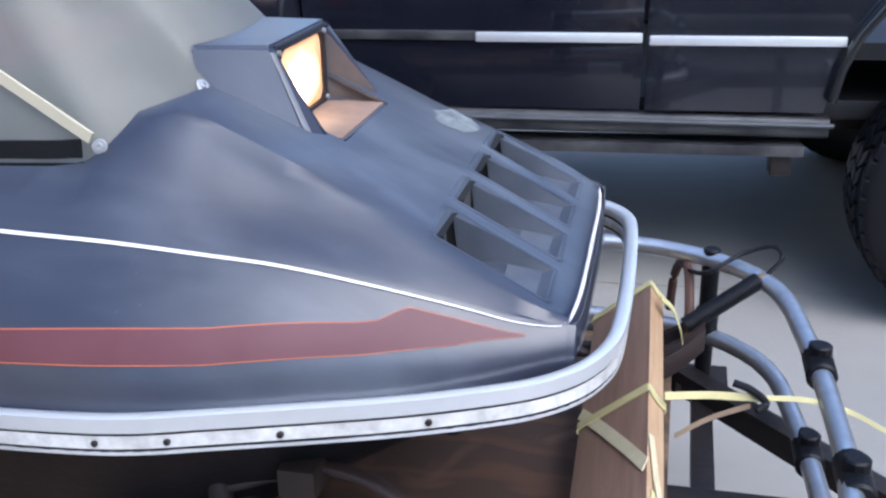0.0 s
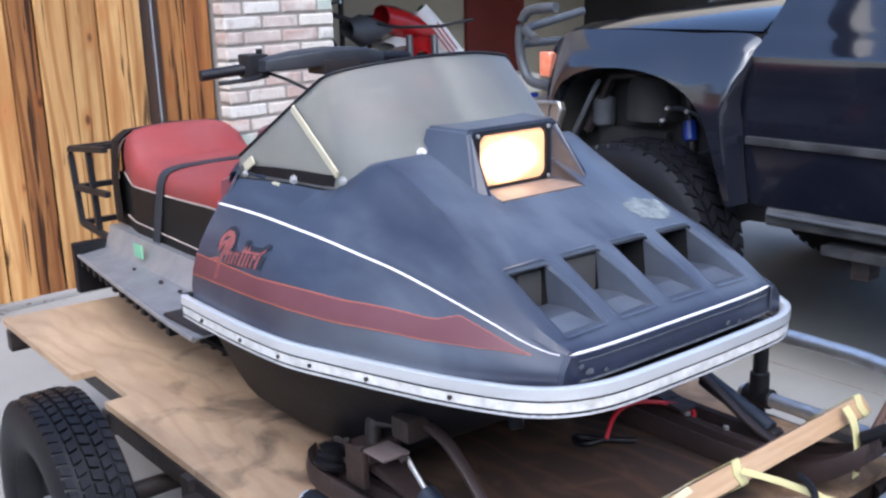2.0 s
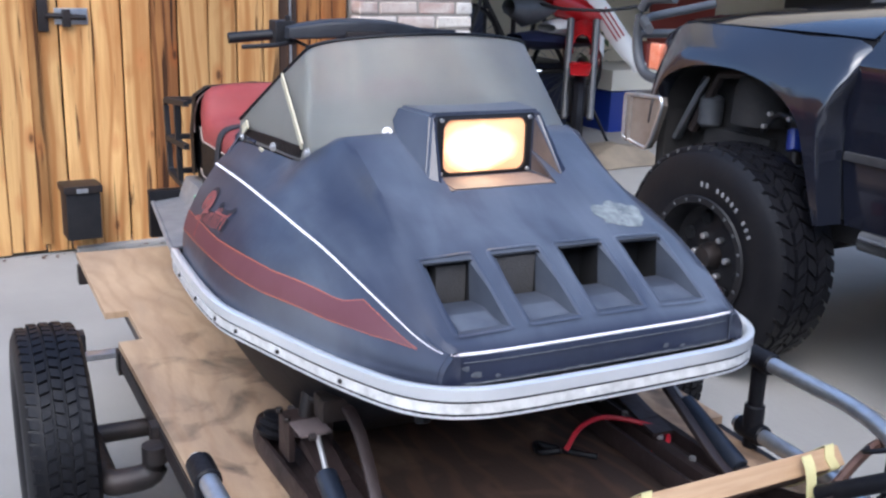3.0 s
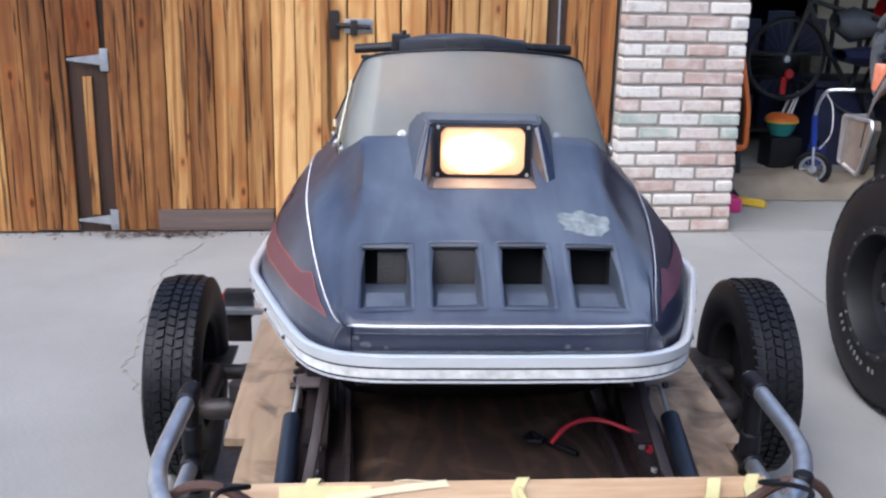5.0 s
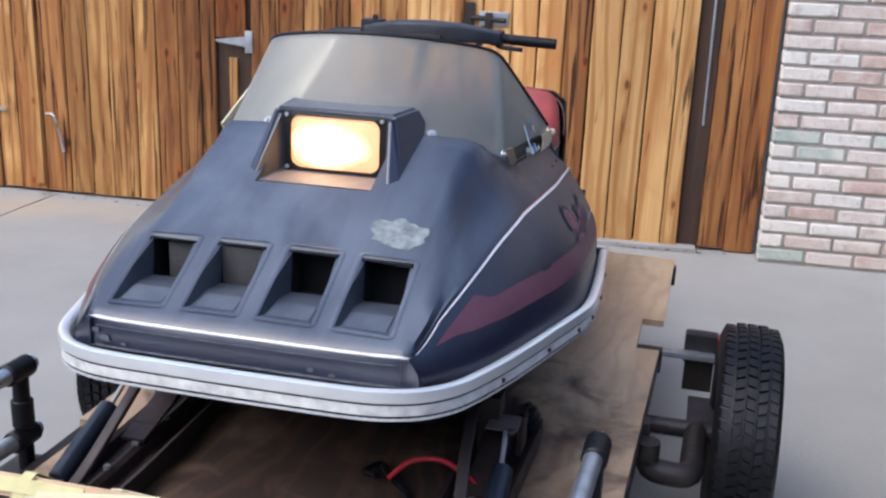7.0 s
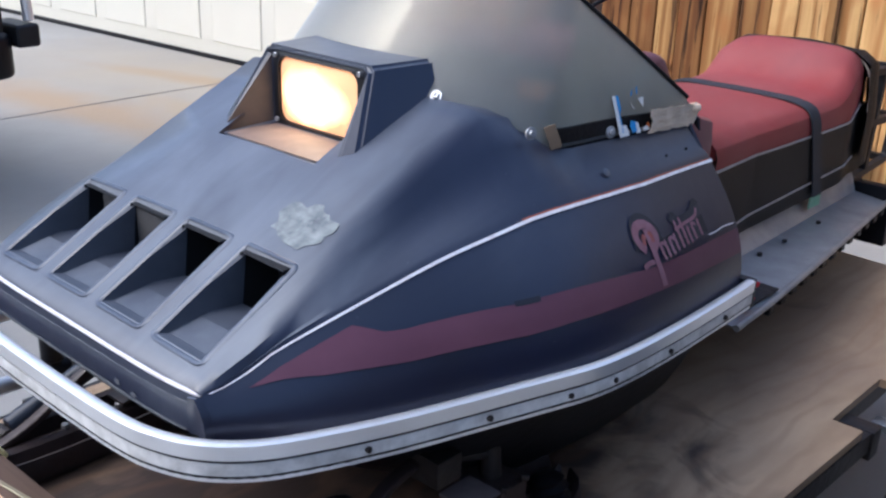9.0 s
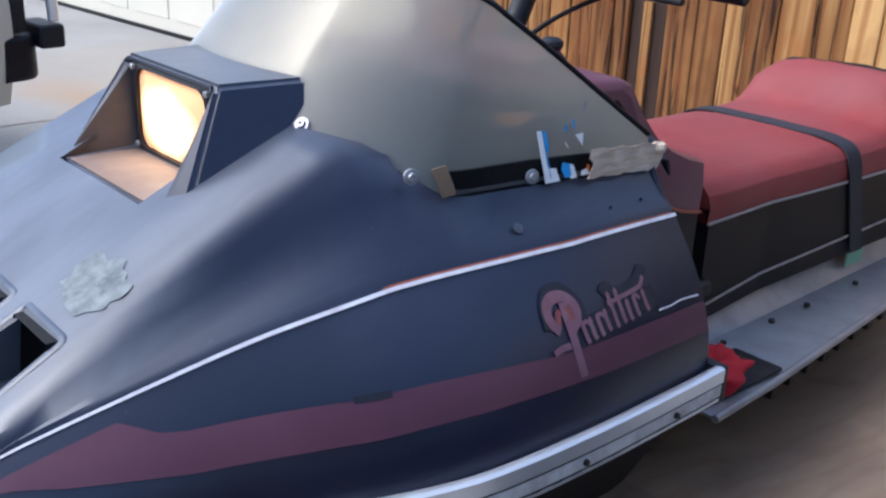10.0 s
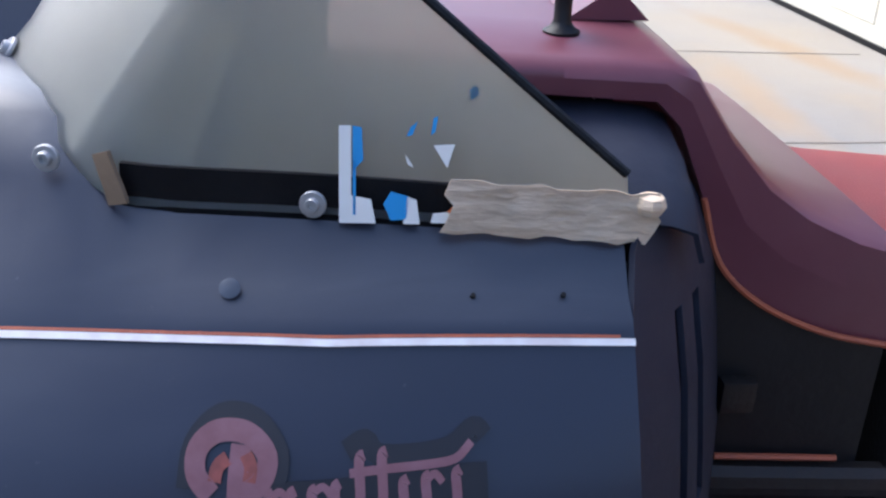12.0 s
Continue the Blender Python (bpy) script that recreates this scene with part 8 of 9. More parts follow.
    for x, y, sg in ((WX, TY - 0.055, -1), (WX2, TY - 0.055, -1), (WX, TY + TW + 0.055, 1), (WX2, TY + TW + 0.055, 1)):
        w = tagged(new("wheel"), "large off-road wheel with black bead rim")
        w.parent = truck
        w.location = (x, y, 0.396)
        t = part("tyre", tyre(0.388, 0.26, 0.20, 0), M["tyre_side"], w, "chunky all-terrain tyre", 40)
        tagged(part("tread", tread_ring(0.395, 0.265, 44, 5, 0.030, 0.014), M["rubber"], t, "", 30), kind="stuff")
        yo = 0.13 * sg
        prof = [(0.205, 0.118), (0.222, 0.128), (0.218, 0.136), (0.196, 0.134), (0.188, 0.11), (0.180, 0.05), (0.15, 0.03), (0.10, 0.045), (0.06, 0.05), (0.0, 0.05)]
        rim = part("rim", lathe([(r, h * sg) for r, h in prof], 40, "y"), M["black"], w, "black bead rim")
        for k in range(20):
            a = 2 * math.pi * k / 20
            part("rim_bolt", cyl((0.207 * math.cos(a), 0.132 * sg, 0.207 * math.sin(a)), (0.207 * math.cos(a), 0.140 * sg, 0.207 * math.sin(a)), 0.006, 6), M["guard"], rim)
        for k in range(8):
            a = 2 * math.pi * (k + 0.5) / 8
            part("window_hole", cyl((0.135 * math.cos(a), 0.030 * sg, 0.135 * math.sin(a)), (0.135 * math.cos(a), 0.047 * sg, 0.135 * math.sin(a)), 0.026, 12), M["hole"], rim)
        part("hub", lathe([(0, 0.10 * sg), (0.035, 0.098 * sg), (0.045, 0.08 * sg), (0.05, 0.04 * sg)], 20, "y"), M["steel_dark"], rim)
        for k in range(6):
            a = 2 * math.pi * k / 6
            part("lug_nut", cyl((0.075 * math.cos(a), 0.045 * sg, 0.075 * math.sin(a)), (0.075 * math.cos(a), 0.07 * sg, 0.075 * math.sin(a)), 0.011, 6), M["bolt"], rim)
        # raised lettering as plain bars round the sidewall
        for a0, n, step in ((30, 12, 5.6), (215, 12, 5.6)):
            for k in range(n):
                if k in (3, 9):
                    continue
                a = radians(a0 + step * k)
                bm = box((-0.0055, -0.0015, -0.009), (0.0055, 0.0015, 0.009), 0.001, 1)
                ob = part("raised_mark", bm, M["letter"], t)
                ob.matrix_basis = Matrix.Rotation(-a, 4, "Y") @ Matrix.Translation((0.262, 0.1275 * sg, 0)) @ Matrix.Rotation(radians(90), 4, "Y") @ Matrix.Rotation(radians(3 * sg), 4, "X")


build_truck()


# ---- the cream car beside the drive ----
car = thing("cream_car", "cream car with black bumper and black wheels on the driveway", "car")


def build_cream_car():
    cm = mat("cream car paint", (0.60, 0.55, 0.42), 0.3, second=(0.55, 0.50, 0.38), scale=2, amount=0.5, coat=0.3)
    y0, x1 = -0.65, 2.6
    wx = -0.80
    # bulged front fender between the wheel arch and the bumper end
    rows = []
    for k in range(13):
        z = 0.40 + 0.62 * k / 12
        bulge = 0.05 * math.sin(math.pi * min(1, k / 11))
        arch = wx - math.sqrt(max(0.0, 0.41 ** 2 - (z - 0.36) ** 2)) if z < 0.77 else wx
        fx = -1.56 - 0.03 * math.sin(math.pi * (z - 0.40) / 0.62) + 0.10 * max(0, (z - 0.85) / 0.17) ** 2
        r = [(arch, y0 - 0.02, z)]
        for t in (0.06, 0.3, 0.6, 0.85, 1.0):
            r.append((arch + (fx - arch) * t, y0 + bulge * math.sin(math.pi * (0.15 + 0.7 * t)) - 0.05 * t ** 4, z))
        r += [(fx + 0.005, y0 - 0.12, z), (fx + 0.04, y0 - 0.35, z), (fx + 0.05, y0 - 1.5, z)]
        rows.append(r)
    part("front_fender", solid(grid(rows), 0.006), cm, car, "bulged cream front fender", 60)
    out = [(wx + 0.41, 0.36)] + [(x, z) for x, z in arc(wx, 0.36, 0.41, 90, 5, 8)][::-1][1:-1] + [(wx, 0.775), (wx, 1.0), (0.6, 1.0), (x1, 0.95), (x1, 0.36)]
    panel(out, y0, y0 - 0.05, "side_panel", cm, car, "cream side panel", 0.0)
    panel([(-1.42, 1.0), (0.6, 1.0), (x1, 0.95), (x1 - 0.2, 1.0), (0.8, 1.45), (0.2, 1.45), (-0.35, 1.06), (-1.42, 1.03)], y0 - 0.06, y0 - 1.5, "upper_body", cm, car, "cream upper body", 0.03)
    panel([(-0.2, 1.08), (0.85, 1.08), (0.72, 1.40), (0.25, 1.40)], y0 - 0.055, y0 - 0.075, "window", M["glass_dark"], car, "dark side window", 0)
    # black bumper wrapped round the corner, with its rubber end and a lamp above
    part("bumper", sweep(round_corners([(-1.54, y0 - 0.03, 0.57), (-1.66, y0 - 0.05, 0.57), (-1.72, y0 - 0.3, 0.57), (-1.71, y0 - 1.5, 0.57)], 0.05, 5), rrect_section(0.025, 0.085, 0.02, 3)), M["rubber"], car, "black plastic bumper")
    part("overrider", box((-1.79, y0 - 0.24, 0.60), (-1.69, y0 - 0.02, 0.69), 0.02, 3), M["black"], car, "black bumper overrider")
    part("grille", box((-1.66, y0 - 1.4, 0.66), (-1.58, y0 - 0.06, 0.98), 0.02), M["black"], car, "black front panel")
    lamp = part("side_lamp", cyl((-1.765, y0 - 0.06, 0.70), (-1.755, y0 - 0.06, 0.90), 0.022, 14), M["chrome"], car, "chrome lamp bracket")
    part("headlamp", lathe([(0, -0.03), (0.07, -0.025), (0.085, 0.0), (0.08, 0.02)], 20, "x"), M["chrome"], car, "round chrome headlamp").location = (-1.69, y0 - 0.30, 0.83)
    part("wheel_well", box((wx - 0.44, y0 - 0.5, 0.2), (wx + 0.40, y0 - 0.10, 0.80), 0.02), M["hole"], car)
    for x in (wx, 1.75):
        w = tagged(new("wheel"), "black car wheel")
        w.parent = car
        w.location = (x, y0 - 0.10, 0.345)
        part("tyre", tyre(0.34, 0.20, 0.19, 0), M["tyre_side"], w, "black tyre", 40)
        part("rim", lathe([(0.19, 0.08), (0.18, 0.09), (0.14, 0.06), (0.06, 0.075), (0, 0.075)], 28, "y"), M["grey_plastic"], w, "grey rim")
    part("white_tag", box((-1.20, y0 - 0.04, 0.52), (-1.13, y0 - 0.03, 0.58), 0.004), M["white"], car, "small white tag")
    part("underbody", box((-1.4, y0 - 1.5, 0.22), (x1, y0 - 0.1, 0.45), 0.03), M["black"], car)
    part("far_side", box((-1.5, y0 - 1.62, 0.32), (x1, y0 - 1.5, 0.98), 0.05), cm, car)


build_cream_car()


# ---- in the garage ----
def wheel_spoked(parent, c, R, axis, spokes, tyre_r, mt=None):
    """A spoked cycle wheel facing the axis."""
    ring = [(R * math.cos(2 * math.pi * i / 30), R * math.sin(2 * math.pi * i / 30)) for i in range(30)]
    P = (lambda u, v: (0, u, v)) if axis == "x" else (lambda u, v: (u, 0, v))
    t = part("tyre", sweep([P(u, v) for u, v in ring], circle(tyre_r, 8), True, up=(1, 0, 0) if axis == "x" else (0, 1, 0)), M["rubber"], parent, "thin black tyre")
    t.location = c
    rr = R - tyre_r * 1.4
    rim = part("rim", sweep([P(rr * math.cos(2 * math.pi * i / 30), rr * math.sin(2 * math.pi * i / 30)) for i in range(30)], circle(tyre_r * 0.5, 6), True, up=(1, 0, 0) if axis == "x" else (0, 1, 0)), mt or M["galv"], parent)
    rim.location = c
    for k in range(spokes):
        a = 2 * math.pi * k / spokes
        s = part("spoke", cyl(P(0.015 * math.cos(a + 1), 0.015 * math.sin(a + 1)), P(rr * math.cos(a), rr * math.sin(a)), max(0.0018, tyre_r * 0.08), 5), M["guard"] if mt else M["galv"], parent)
        s.location = c
    h = part("hub", cyl(P(0, 0), (0.03, 0, 0) if axis == "x" else (0, 0.03, 0), 0.025, 10), M["galv"], parent)
    h.location = c


def build_garage_things():
    # blue push scooter
    s = thing("scooter", "blue push scooter with spoked wheel and chrome handlebar", "scooter", Matrix.Translation((-4.69, 4.865, 0.03)) @ Matrix.Rotation(radians(-28), 4, "Z"))
    wheel_spoked(s, (0, 0, 0.118), 0.100, "x", 12, 0.018)
    part("fork", tube([(0.028, 0.0, 0.118), (0.028, -0.005, 0.22), (0.0, -0.01, 0.27)], 0.009, 8), M["galv"], s, "bright fork")
    part("fork", tube([(-0.028, 0.0, 0.118), (-0.028, -0.005, 0.22), (0.0, -0.01, 0.27)], 0.009, 8), M["galv"], s)
    part("stem", cyl((0.0, -0.01, 0.26), (-0.01, -0.025, 0.46), 0.019, 10), M["scooter_blue"], s, "blue stem")
    part("handlebar", tube(smooth_path([(-0.01, -0.025, 0.45), (-0.01, -0.01, 0.53), (0.0, 0.02, 0.60), (0.0, 0.06, 0.625), (0.0, 0.19, 0.635)], 5), 0.011, 8), M["galv"], s, "bent chrome handlebar")
    part("deck", box((-0.75, -0.06, 0.12), (-0.12, 0.06, 0.15), 0.01), M["scooter_blue"], s)
    part("deck_neck", cyl((-0.14, 0, 0.135), (-0.005, -0.012, 0.30), 0.016, 8), M["scooter_blue"], s)
    part("rear_wheel", cyl((-0.72, -0.015, 0.10), (-0.72, 0.015, 0.10), 0.10, 18), M["rubber"], s)
    part("brake_cable", tube(smooth_path([(0.0, 0.03, 0.60), (0.03, 0.075, 0.52), (0.03, 0.085, 0.36), (0.0, 0.03, 0.25)], 5), 0.004, 6), M["white"], s)
    # bicycle hung up behind the scooter
    b = thing("bicycle", "dark bicycle with spoked wheels leaning in the garage", "bicycle", Matrix.Translation((-5.42, 4.64, 0)))
    wheel_spoked(b, (0, 0.30, 0.77), 0.28, "x", 24, 0.013, M["garage_dark"])
    wheel_spoked(b, (-0.05, 1.25, 0.55), 0.33, "x", 24, 0.013, M["garage_dark"])
    z = 0.77
    z2 = 0.55
    for p, q in (((0, 0.30, z), (0, 0.45, z + 0.42)), ((0, 0.42, z + 0.36), (-0.02, 0.80, z2 + 0.0)), ((0, 0.43, z + 0.40), (-0.03, 0.95, z2 + 0.48)), ((-0.03, 0.95, z2 + 0.52), (-0.02, 0.80, z2)), ((-0.02, 0.80, z2), (-0.05, 1.25, z2)), ((-0.03, 0.95, z2 + 0.46), (-0.05, 1.25, z2))):
        part("frame_tube", cyl(p, q, 0.017, 10), M["garage_dark"], b)
    part("handlebar", tube([(0.22, 0.46, z + 0.46), (0, 0.45, z + 0.44), (-0.22, 0.46, z + 0.46)], 0.012, 8), M["galv"], b)
    part("saddle", box((-0.08, 0.86, z2 + 0.52), (0.05, 1.10, z2 + 0.57), 0.02), M["black"], b)
    part("reflector", cyl((0.03, 0.32, z - 0.10), (0.045, 0.32, z - 0.10), 0.035, 10), M["tail_red"], b, "red reflector")
    part("reflector", box((0.02, 0.27, z - 0.24), (0.035, 0.31, z - 0.12), 0.006), M["tail_red"], b)
    # white and red dirt bike
    x, y, c1, c2 = -5.15, 5.78, M["tail_red"], M["white"]
    b = thing("motorcycle", "white and red dirt bike in the garage", "motorcycle", Matrix.Translation((x, y, 0)) @ Matrix.Rotation(radians(52), 4, "Z"))
    for yy in (-0.55, 0.75):
        w = tagged(new("wheel"), "knobbly motorcycle wheel")
        w.parent = b
        wheel_spoked(w, (0, yy, 0.31), 0.27, "x", 16, 0.045)
    rows = []
    for yy, w, zt, zb in ((-0.35, 0.06, 0.86, 0.74), (-0.2, 0.11, 0.95, 0.70), (0.0, 0.13, 0.94, 0.62), (0.2, 0.12, 0.88, 0.58), (0.35, 0.08, 0.82, 0.60)):
        rows.append([(w, yy, zb), (w * 1.15, yy, (zb + zt) / 2), (w * 0.7, yy, zt), (0, yy, zt + 0.02), (-w * 0.7, yy, zt), (-w * 1.15, yy, (zb + zt) / 2), (-w, yy, zb)])
    part("tank_shroud", solid(grid(rows), 0.006), c1, b, "", 60)
    part("side_stripe", solid(grid([[(0.150, 0.1, 0.66), (0.150, 0.1, 0.78)], [(0.160, -0.08, 0.70), (0.156, -0.09, 0.84)], [(0.128, -0.2, 0.76), (0.122, -0.22, 0.88)]]), 0.004), c2, b)
    part("seat", box((-0.10, 0.2, 0.84), (0.10, 0.95, 0.90), 0.03), M["black"], b)
    part("rear_mudguard", solid(grid([[(-0.09, 0.85, 0.86), (0.09, 0.85, 0.86)], [(-0.07, 1.05, 0.90), (0.07, 1.05, 0.90)], [(-0.04, 1.2, 0.93), (0.04, 1.2, 0.93)]]), 0.006), c1, b)
    part("front_mudguard", solid(grid([[(-0.06, -0.78, 0.64), (0.06, -0.78, 0.64)], [(-0.08, -0.55, 0.70), (0.08, -0.55, 0.70)], [(-0.05, -0.3, 0.68), (0.05, -0.3, 0.68)]]), 0.006), c1, b)
    part("engine", box((-0.12, -0.12, 0.26), (0.12, 0.28, 0.50), 0.04), M["steel_dark"], b)
    for sx in (-0.09, 0.09):
        part("fork", cyl((sx, -0.55, 0.31), (sx, -0.30, 0.98), 0.025, 10), M["guard"], b)
    part("handlebar", tube([(-0.38, -0.22, 1.08), (-0.15, -0.28, 1.04), (0.15, -0.28, 1.04), (0.38, -0.22, 1.08)], 0.012, 8), M["black"], b)
    # long white side plate with red stripes, sloping down to the tail
    inv = (Matrix.Translation((x, y, 0)) @ Matrix.Rotation(radians(52), 4, "Z")).inverted()
    run = smooth_path([(5.84, 0, 1.16), (6.00, 0, 1.00), (6.16, 0, 0.83), (6.30, 0, 0.69), (6.40, 0, 0.585)], 4)
    rows = []
    for k, q in enumerate(run):
        h = 0.062 + 0.022 * math.sin(math.pi * min(1.0, k / (len(run) - 1) * 1.1))
        rows.append([inv @ Vector((-5.18 + e, q.x + h * 0.9 * f, q.z + h * 0.55 * f)) for f, e in ((-1, -0.03), (-0.8, 0.0), (0, 0.012), (0.8, 0.0), (1, -0.03))])
    plate = part("side_plate", solid(grid(rows), 0.008), M["white"], b, "white side plate with red stripes", 60)
    for f in (-0.55, 0.0, 0.55):
        part("stripe", ribbon([inv @ Vector((-5.155, q.x + 0.055 * f - 0.02, q.z + 0.035 * f - 0.01)) for q in run[3:9]], inv.to_3x3() @ Vector((0, 0.010, 0.006)), 2), M["tail_red"], plate)
    # bodywork beside the plate: red cover, white panel, grey guard, dark seat
    for nm, mt, ys, zs, w in (("red_cover", M["tail_red"], (5.48, 5.62, 5.80, 5.92), ((1.02, 1.20), (0.95, 1.18), (0.90, 1.12), (0.92, 1.02)), 0.10),
                              ("white_panel", M["white"], (5.50, 5.60, 5.74, 5.84), ((0.86, 0.93), (0.84, 0.97), (0.82, 0.94), (0.83, 0.88)), 0.13),
                              ("grey_guard", M["guard"], (5.16, 5.28, 5.42, 5.52), ((0.98, 1.10), (0.90, 1.14), (0.93, 1.10), (1.00, 1.06)), 0.09),
                              ("dark_cover", M["navy"], (5.22, 5.40, 5.62, 5.86), ((0.78, 0.86), (0.74, 0.88), (0.74, 0.85), (0.76, 0.82)), 0.12)):
        rows = []
        for yy, (za, zb) in zip(ys, zs):
            m_ = (za + zb) / 2
            rows.append([inv @ Vector((-5.22 + w * c_, yy, m_ + (zb - za) / 2 * s_)) for c_, s_ in ((-1, 0), (-0.7, 0.7), (0, 1), (0.7, 0.7), (1, 0), (0.7, -0.7), (0, -1), (-0.7, -0.7), (-1, 0))])
        part(nm, solid(grid(rows), 0.004), mt, b, "", 60)
    part("stand", cyl((0.12, 0.1, 0.28), (0.26, 0.15, 0.005), 0.012, 8), M["black"], b)
    # orange hoop frame with dark webbing, half hidden behind the pier
    o = thing("hoop_chair", "orange hoop chair frame with dark webbing behind the pier", "chair", Matrix.Translation((-5.0, 4.33, 0)))
    hoop = round_corners([(0, -0.20, 0.24), (0, 0.20, 0.22), (0, 0.19, 0.50), (0.01, 0.10, 0.88), (0.01, -0.12, 0.86), (0, -0.22, 0.50), (0, -0.20, 0.24)], 0.05, 4)
    part("frame", sweep(hoop, rrect_section(0.018, 0.030, 0.012, 2), up=(1, 0, 0)), M["orange"], o, "orange plastic hoop")
    part("webbing", solid(grid([[(-0.02, -0.20, 0.26), (-0.02, 0.18, 0.25)], [(-0.03, -0.20, 0.55), (-0.03, 0.17, 0.55)], [(-0.01, -0.12, 0.82), (-0.01, 0.08, 0.84)]]), 0.004), M["black"], o, "dark webbing")
    for k in range(5):
        part("slat", tube(smooth_path([(0.0, -0.16, 0.30 + 0.035 * k), (0.012, -0.02, 0.285 + 0.045 * k), (0.0, 0.13, 0.31 + 0.045 * k)], 4), 0.010, 8), M["grey_plastic"], o)
    for yy in (-0.15, 0.15):
        part("leg", cyl((0.0, yy, 0.23), (0.05, yy * 1.1, 0.0), 0.014, 10), M["black"], o)
    # navy bin behind the scooter
    nb = thing("storage_bin", "dark navy plastic storage bin with a pale handle bow", "bin", Matrix.Translation((-5.75, 5.60, 0)))
    part("body", box((-0.24, -0.36, 0.0), (0.24, 0.36, 0.56), 0.03, 3), M["navy"], nb)
    part("lid", box((-0.26, -0.38, 0.565), (0.26, 0.38, 0.61), 0.015, 2), M["navy"], nb)
    part("bow", tube(smooth_path([(0.25, -0.30, 0.50), (0.27, -0.15, 0.40), (0.27, 0.0, 0.36), (0.27, 0.15, 0.39), (0.25, 0.30, 0.48)], 5), 0.008, 8), M["guard"], nb, "pale handle bow")
    # toy basket, tarp, small toys
    b = thing("toy_bucket", "orange and teal toy bucket on a low dark crate", "toy", Matrix.Translation((-5.50, 5.0, 0.0)) @ Matrix.Diagonal((0.66, 0.66, 0.88, 1)))
    part("stand", box((-0.16, -0.16, 0.0), (0.16, 0.18, 0.25), 0.02), M["black"], b, "black crate")
    part("bowl", lathe([(0, 0.25), (0.10, 0.255), (0.14, 0.30), (0.165, 0.37), (0.16, 0.37), (0.13, 0.31), (0, 0.27)], 24), M["teal"], b, "teal bowl")
    part("rim", lathe([(0.168, 0.365), (0.178, 0.375), (0.172, 0.40), (0.12, 0.43), (0.0, 0.435)], 24), M["orange"], b, "orange lid")
    part("band", lathe([(0.170, 0.362), (0.181, 0.366), (0.181, 0.378), (0.170, 0.38)], 24, closed=True), M["yellow"], b)
    for p, q in (((0.05, 0.03, 0.42), (0.07, 0.11, 0.62)), ((0.03, 0.08, 0.42), (0.03, 0.15, 0.60)), ((-0.03, 0.0, 0.42), (0.0, 0.08, 0.58))):
        part("stick", cyl(p, q, 0.010, 8), M["white"], b)
    rnd = random.Random(9)
    rows = []
    for i in range(14):
        r = []
        for j in range(26):
            x, y = -5.25 + 0.85 * i / 13, 4.30 + 1.7 * j / 25
            edge = min(i, 13 - i) / 3
            z = 0.012 + min(1, edge) * (0.05 + 0.05 * noise.noise(Vector((x * 5, y * 5, 0.3))) + 0.05 * max(0, noise.noise(Vector((x * 2, y * 2.5, 4)))) * 2)
            r.append((x + 0.06 * noise.noise(Vector((y * 3, 0, 1))), y, max(0.006, z)))
        rows.append(r)
    t = part("tarp", solid(grid(rows), 0.004), M["tarp"], None, "", 60)
    tagged(t, "crumpled tan tarp on the garage floor", "tarp")
    t = part("toy_block", box((-0.07, -0.06, 0), (0.07, 0.06, 0.085), 0.02, 3), M["magenta"])
    t.location = (-4.20, 4.12, 0.004)
    tagged(t, "magenta plastic toy by the pier", "toy")
    t = part("toy_truck", bmesh.new(), M["yellow"])
    bm = box((-0.05, -0.14, 0.07), (0.05, 0.14, 0.11), 0.012, 2)
    add(bm, box((-0.06, -0.16, 0.02), (0.06, 0.16, 0.07), 0.012, 2))
    bm.to_mesh(t.data)
    bm.free()
    t.matrix_basis = Matrix.Translation((-4.30, 4.30, 0.004)) @ Matrix.Rotation(radians(-40), 4, "Z") @ Matrix.Diagonal((0.55, 0.6, 0.4, 1))
    tagged(t, "yellow and brown plastic toy on the floor", "toy")
    # shelf of dark boxes, cream freezer with blue side, plant on a cardboard box
    b = thing("chest_box", "cream and blue storage box with things on top", "storage box", Matrix.Translation((-5.95, 7.10, 0)))
    part("body", box((-0.3, -0.6, 0.0), (0.3, 0.55, 0.34), 0.02), M["scooter_blue"], b, "blue lower part")
    part("lid", box((-0.31, -0.61, 0.345), (0.31, 0.56, 0.52), 0.02), M["door_cream"], b, "cream upper part")
    c = part("carton", box((-0.12, -0.10, 0.0), (0.12, 0.10, 0.20), 0.006), M["red_door"])
    c.location = (-5.82, 6.98, 0.525)
    tagged(c, "small dull red carton on the storage box", "carton")
    p = thing("plant", "green potted plant behind the dirt bike", "plant", Matrix.Translation((-6.45, 6.9, 0.0)))
    part("pot", lathe([(0, 0), (0.10, 0), (0.14, 0.25), (0.13, 0.25), (0.12, 0.22), (0, 0.22)], 20), M["rust"], p)
    part("stem", cyl((0, 0, 0.2), (0, 0, 0.95), 0.012, 8), M["leaf"], p)
    r2 = random.Random(2)
    leaf = grid([[(0, -0.006, 0), (0, 0.006, 0)], [(0.05, -0.028, 0.01), (0.05, 0.028, 0.01)], [(0.11, -0.02, 0.0), (0.11, 0.02, 0.0)], [(0.15, -0.002, -0.02), (0.15, 0.002, -0.02)]])
    lm = mesh_of(leaf, "leaf", M["leaf"])
    for k in range(46):
        ob = new("leaf", lm)
        ob.parent = p
        ob.matrix_basis = Matrix.Translation((0, 0, 0.45 + 0.6 * r2.random())) @ Matrix.Rotation(r2.uniform(0, 6.28), 4, "Z") @ Matrix.Rotation(r2.uniform(-0.9, 0.4), 4, "Y") @ Matrix.Translation((0.03 + 0.1 * r2.random(), 0, 0))
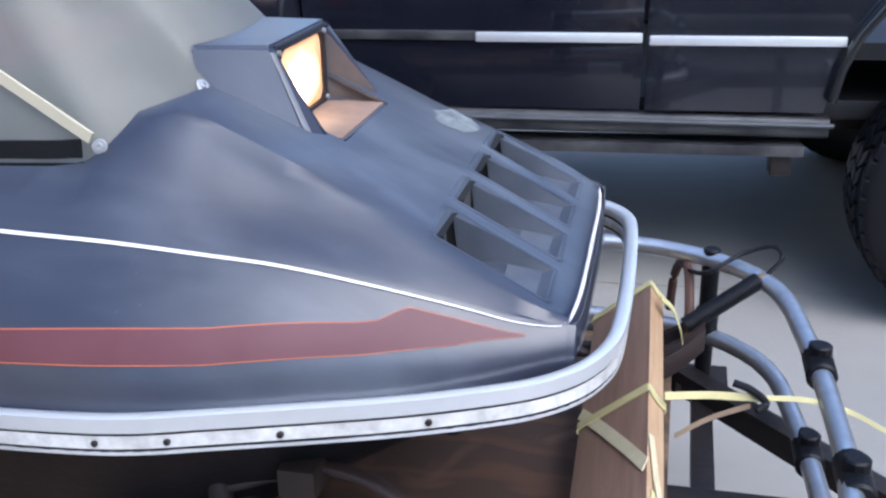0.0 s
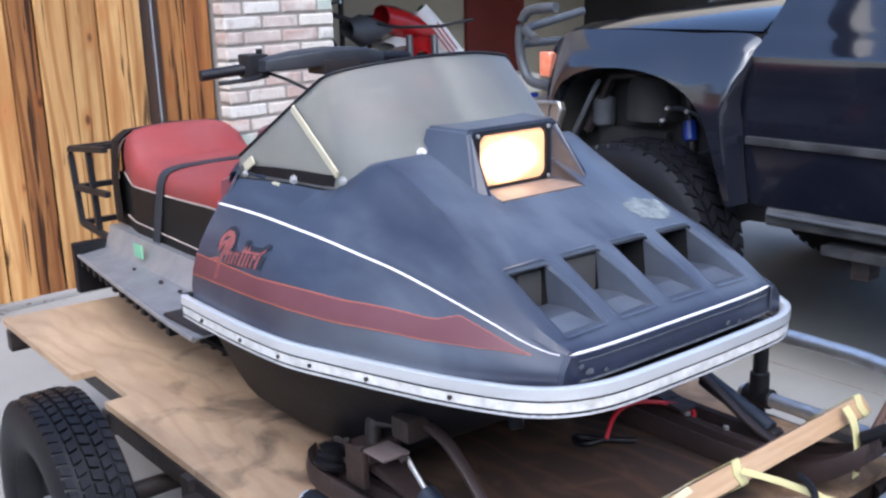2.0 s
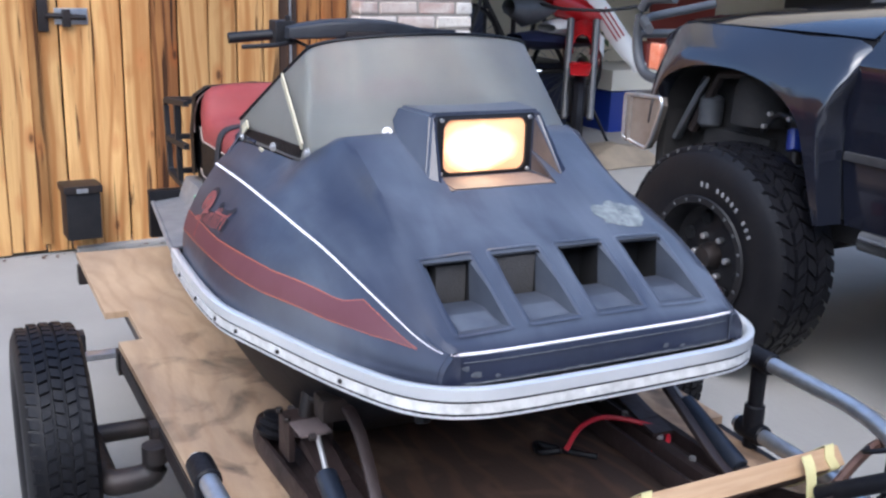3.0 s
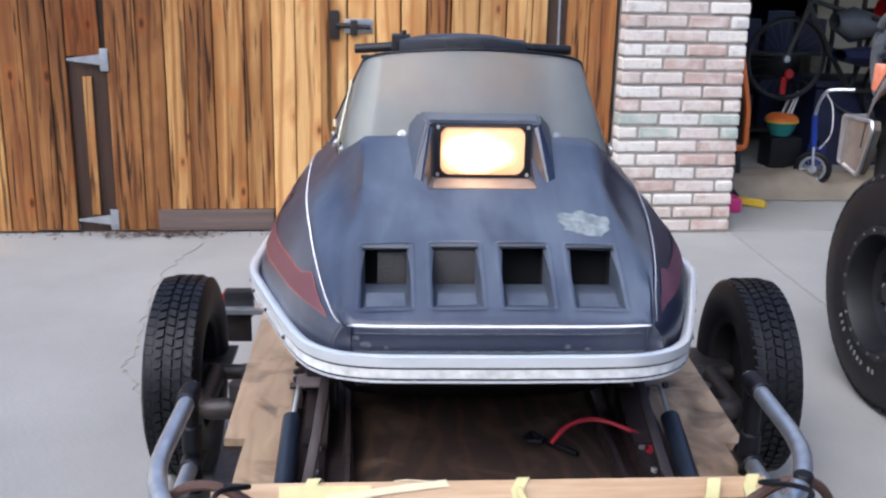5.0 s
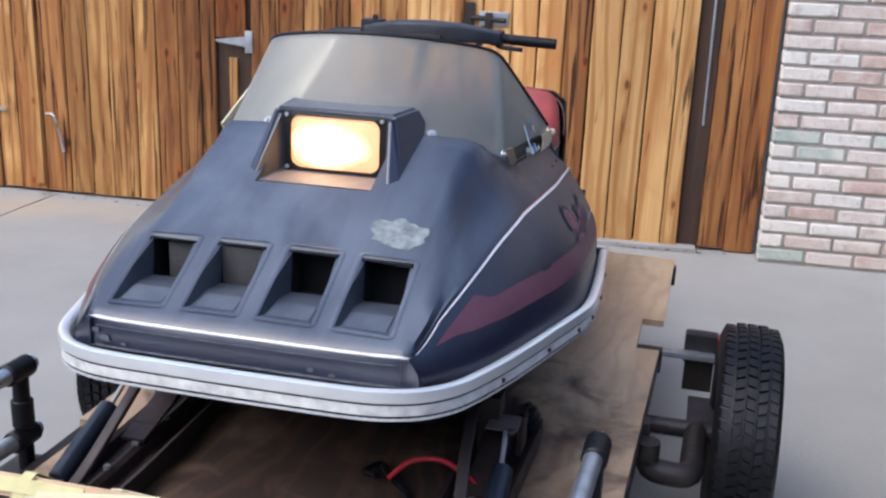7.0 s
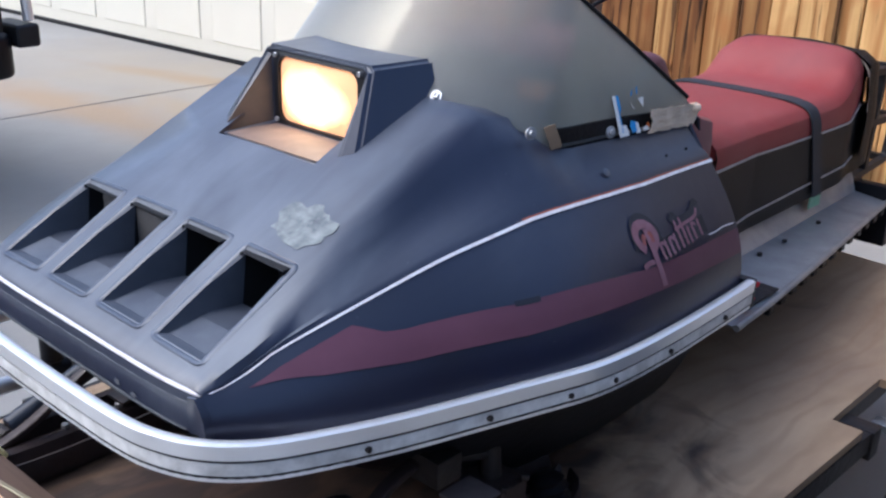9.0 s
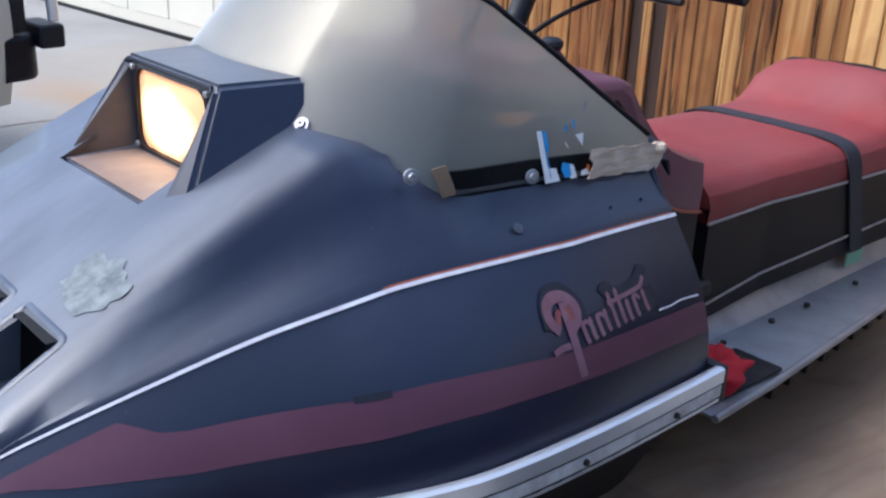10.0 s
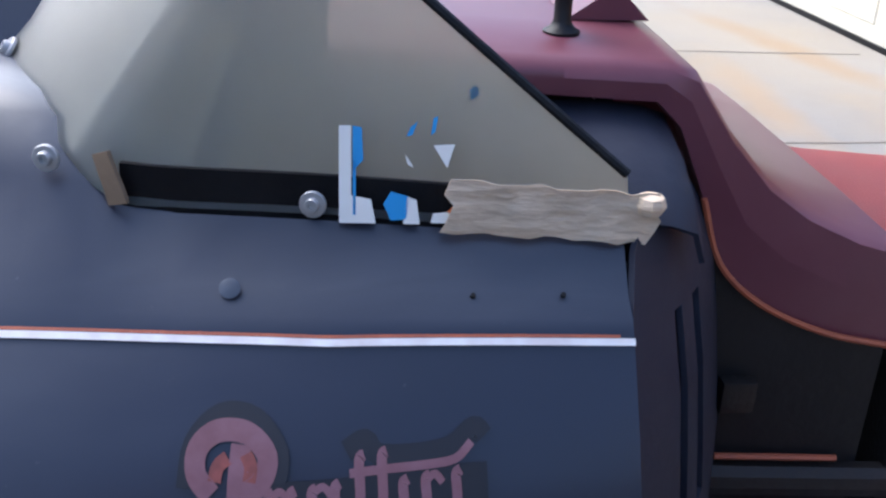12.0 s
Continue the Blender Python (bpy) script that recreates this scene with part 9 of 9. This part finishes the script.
    sh = thing("shelf_unit", "dark metal shelf with boxes against the garage wall", "shelf", Matrix.Translation((-6.6, 4.6, 0)))
    for z in (0.1, 0.7, 1.3, 1.9):
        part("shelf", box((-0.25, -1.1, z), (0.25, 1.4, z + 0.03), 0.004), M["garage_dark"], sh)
    for x, y in ((-0.24, -1.08), (0.22, -1.08), (-0.24, 1.36), (0.22, 1.36)):
        part("upright", box((x, y, 0), (x + 0.03, y + 0.03, 2.0), 0.002), M["steel_dark"], sh)
    for k in range(9):
        y = -1.0 + 0.27 * k
        for z in (0.13, 0.73, 1.33):
            if r2.random() < 0.75:
                c = part("storage_carton", box((-0.2, 0, 0), (0.18, 0.22, 0.18 + 0.2 * r2.random()), 0.006), [M["navy"], M["garage_dark"], M["black"], M["navy"]][r2.randrange(4)])
                c.location = (-6.6, 4.6 + y, z + 0.001)
                tagged(c, "storage carton on the garage shelf", "carton", "cartons on the shelf")
    # dark box by the fence
    g = thing("meter_box", "small black metal box fixed low on the fence", "box", Matrix.Translation((-3.745, 1.92, 0)))
    part("body", box((-0.085, -0.075, 0.085), (0.06, 0.075, 0.30), 0.01), M["black"], g)
    part("lid", box((-0.09, -0.085, 0.30), (0.07, 0.085, 0.335), 0.008), M["steel_dark"], g, "dark lid")
    part("latch", box((0.07, -0.03, 0.305), (0.078, 0.02, 0.325), 0.003), M["galv"], g, "bright latch")


build_garage_things()


def build_litter():
    """Leaves and dirt blown against the foot of the fence, and cracks in the slab."""
    rnd = random.Random(21)
    verts, faces = [], []
    for k in range(420):
        x = FENCE_X + 0.03 + abs(rnd.gauss(0, 0.05))
        y = rnd.gauss(0.92, 0.16) if k % 3 else rnd.uniform(-0.9, 3.2)
        s = rnd.uniform(0.006, 0.018)
        a = rnd.uniform(0, 6.28)
        z = rnd.uniform(0.003, 0.016)
        b = len(verts)
        for u, v in ((-1, 0), (0, -0.45), (1, 0), (0, 0.45)):
            verts.append((x + s * (u * math.cos(a) - v * math.sin(a)), y + s * (u * math.sin(a) + v * math.cos(a)), z + rnd.uniform(0, 0.006)))
        faces.append((b, b + 1, b + 2, b + 3))
    me = bpy.data.meshes.new("leaf_litter")
    me.from_pydata(verts, [], faces)
    me.materials.append(M["rust"])
    tagged(new("leaf_litter", me), "dry brown leaf litter along the fence foot", "leaf litter", kind="stuff")
    c = part("crack", crack([(-3.60, 1.17), (-3.25, 1.06), (-2.9, 1.03), (-2.53, 1.045), (-2.27, 1.06), (-2.0, 1.06), (-1.87, 1.12), (-1.6, 1.22)], 0.003), M["mortar"])
    tagged(c, "dark winding crack in the concrete", "crack", kind="structure")


build_litter()
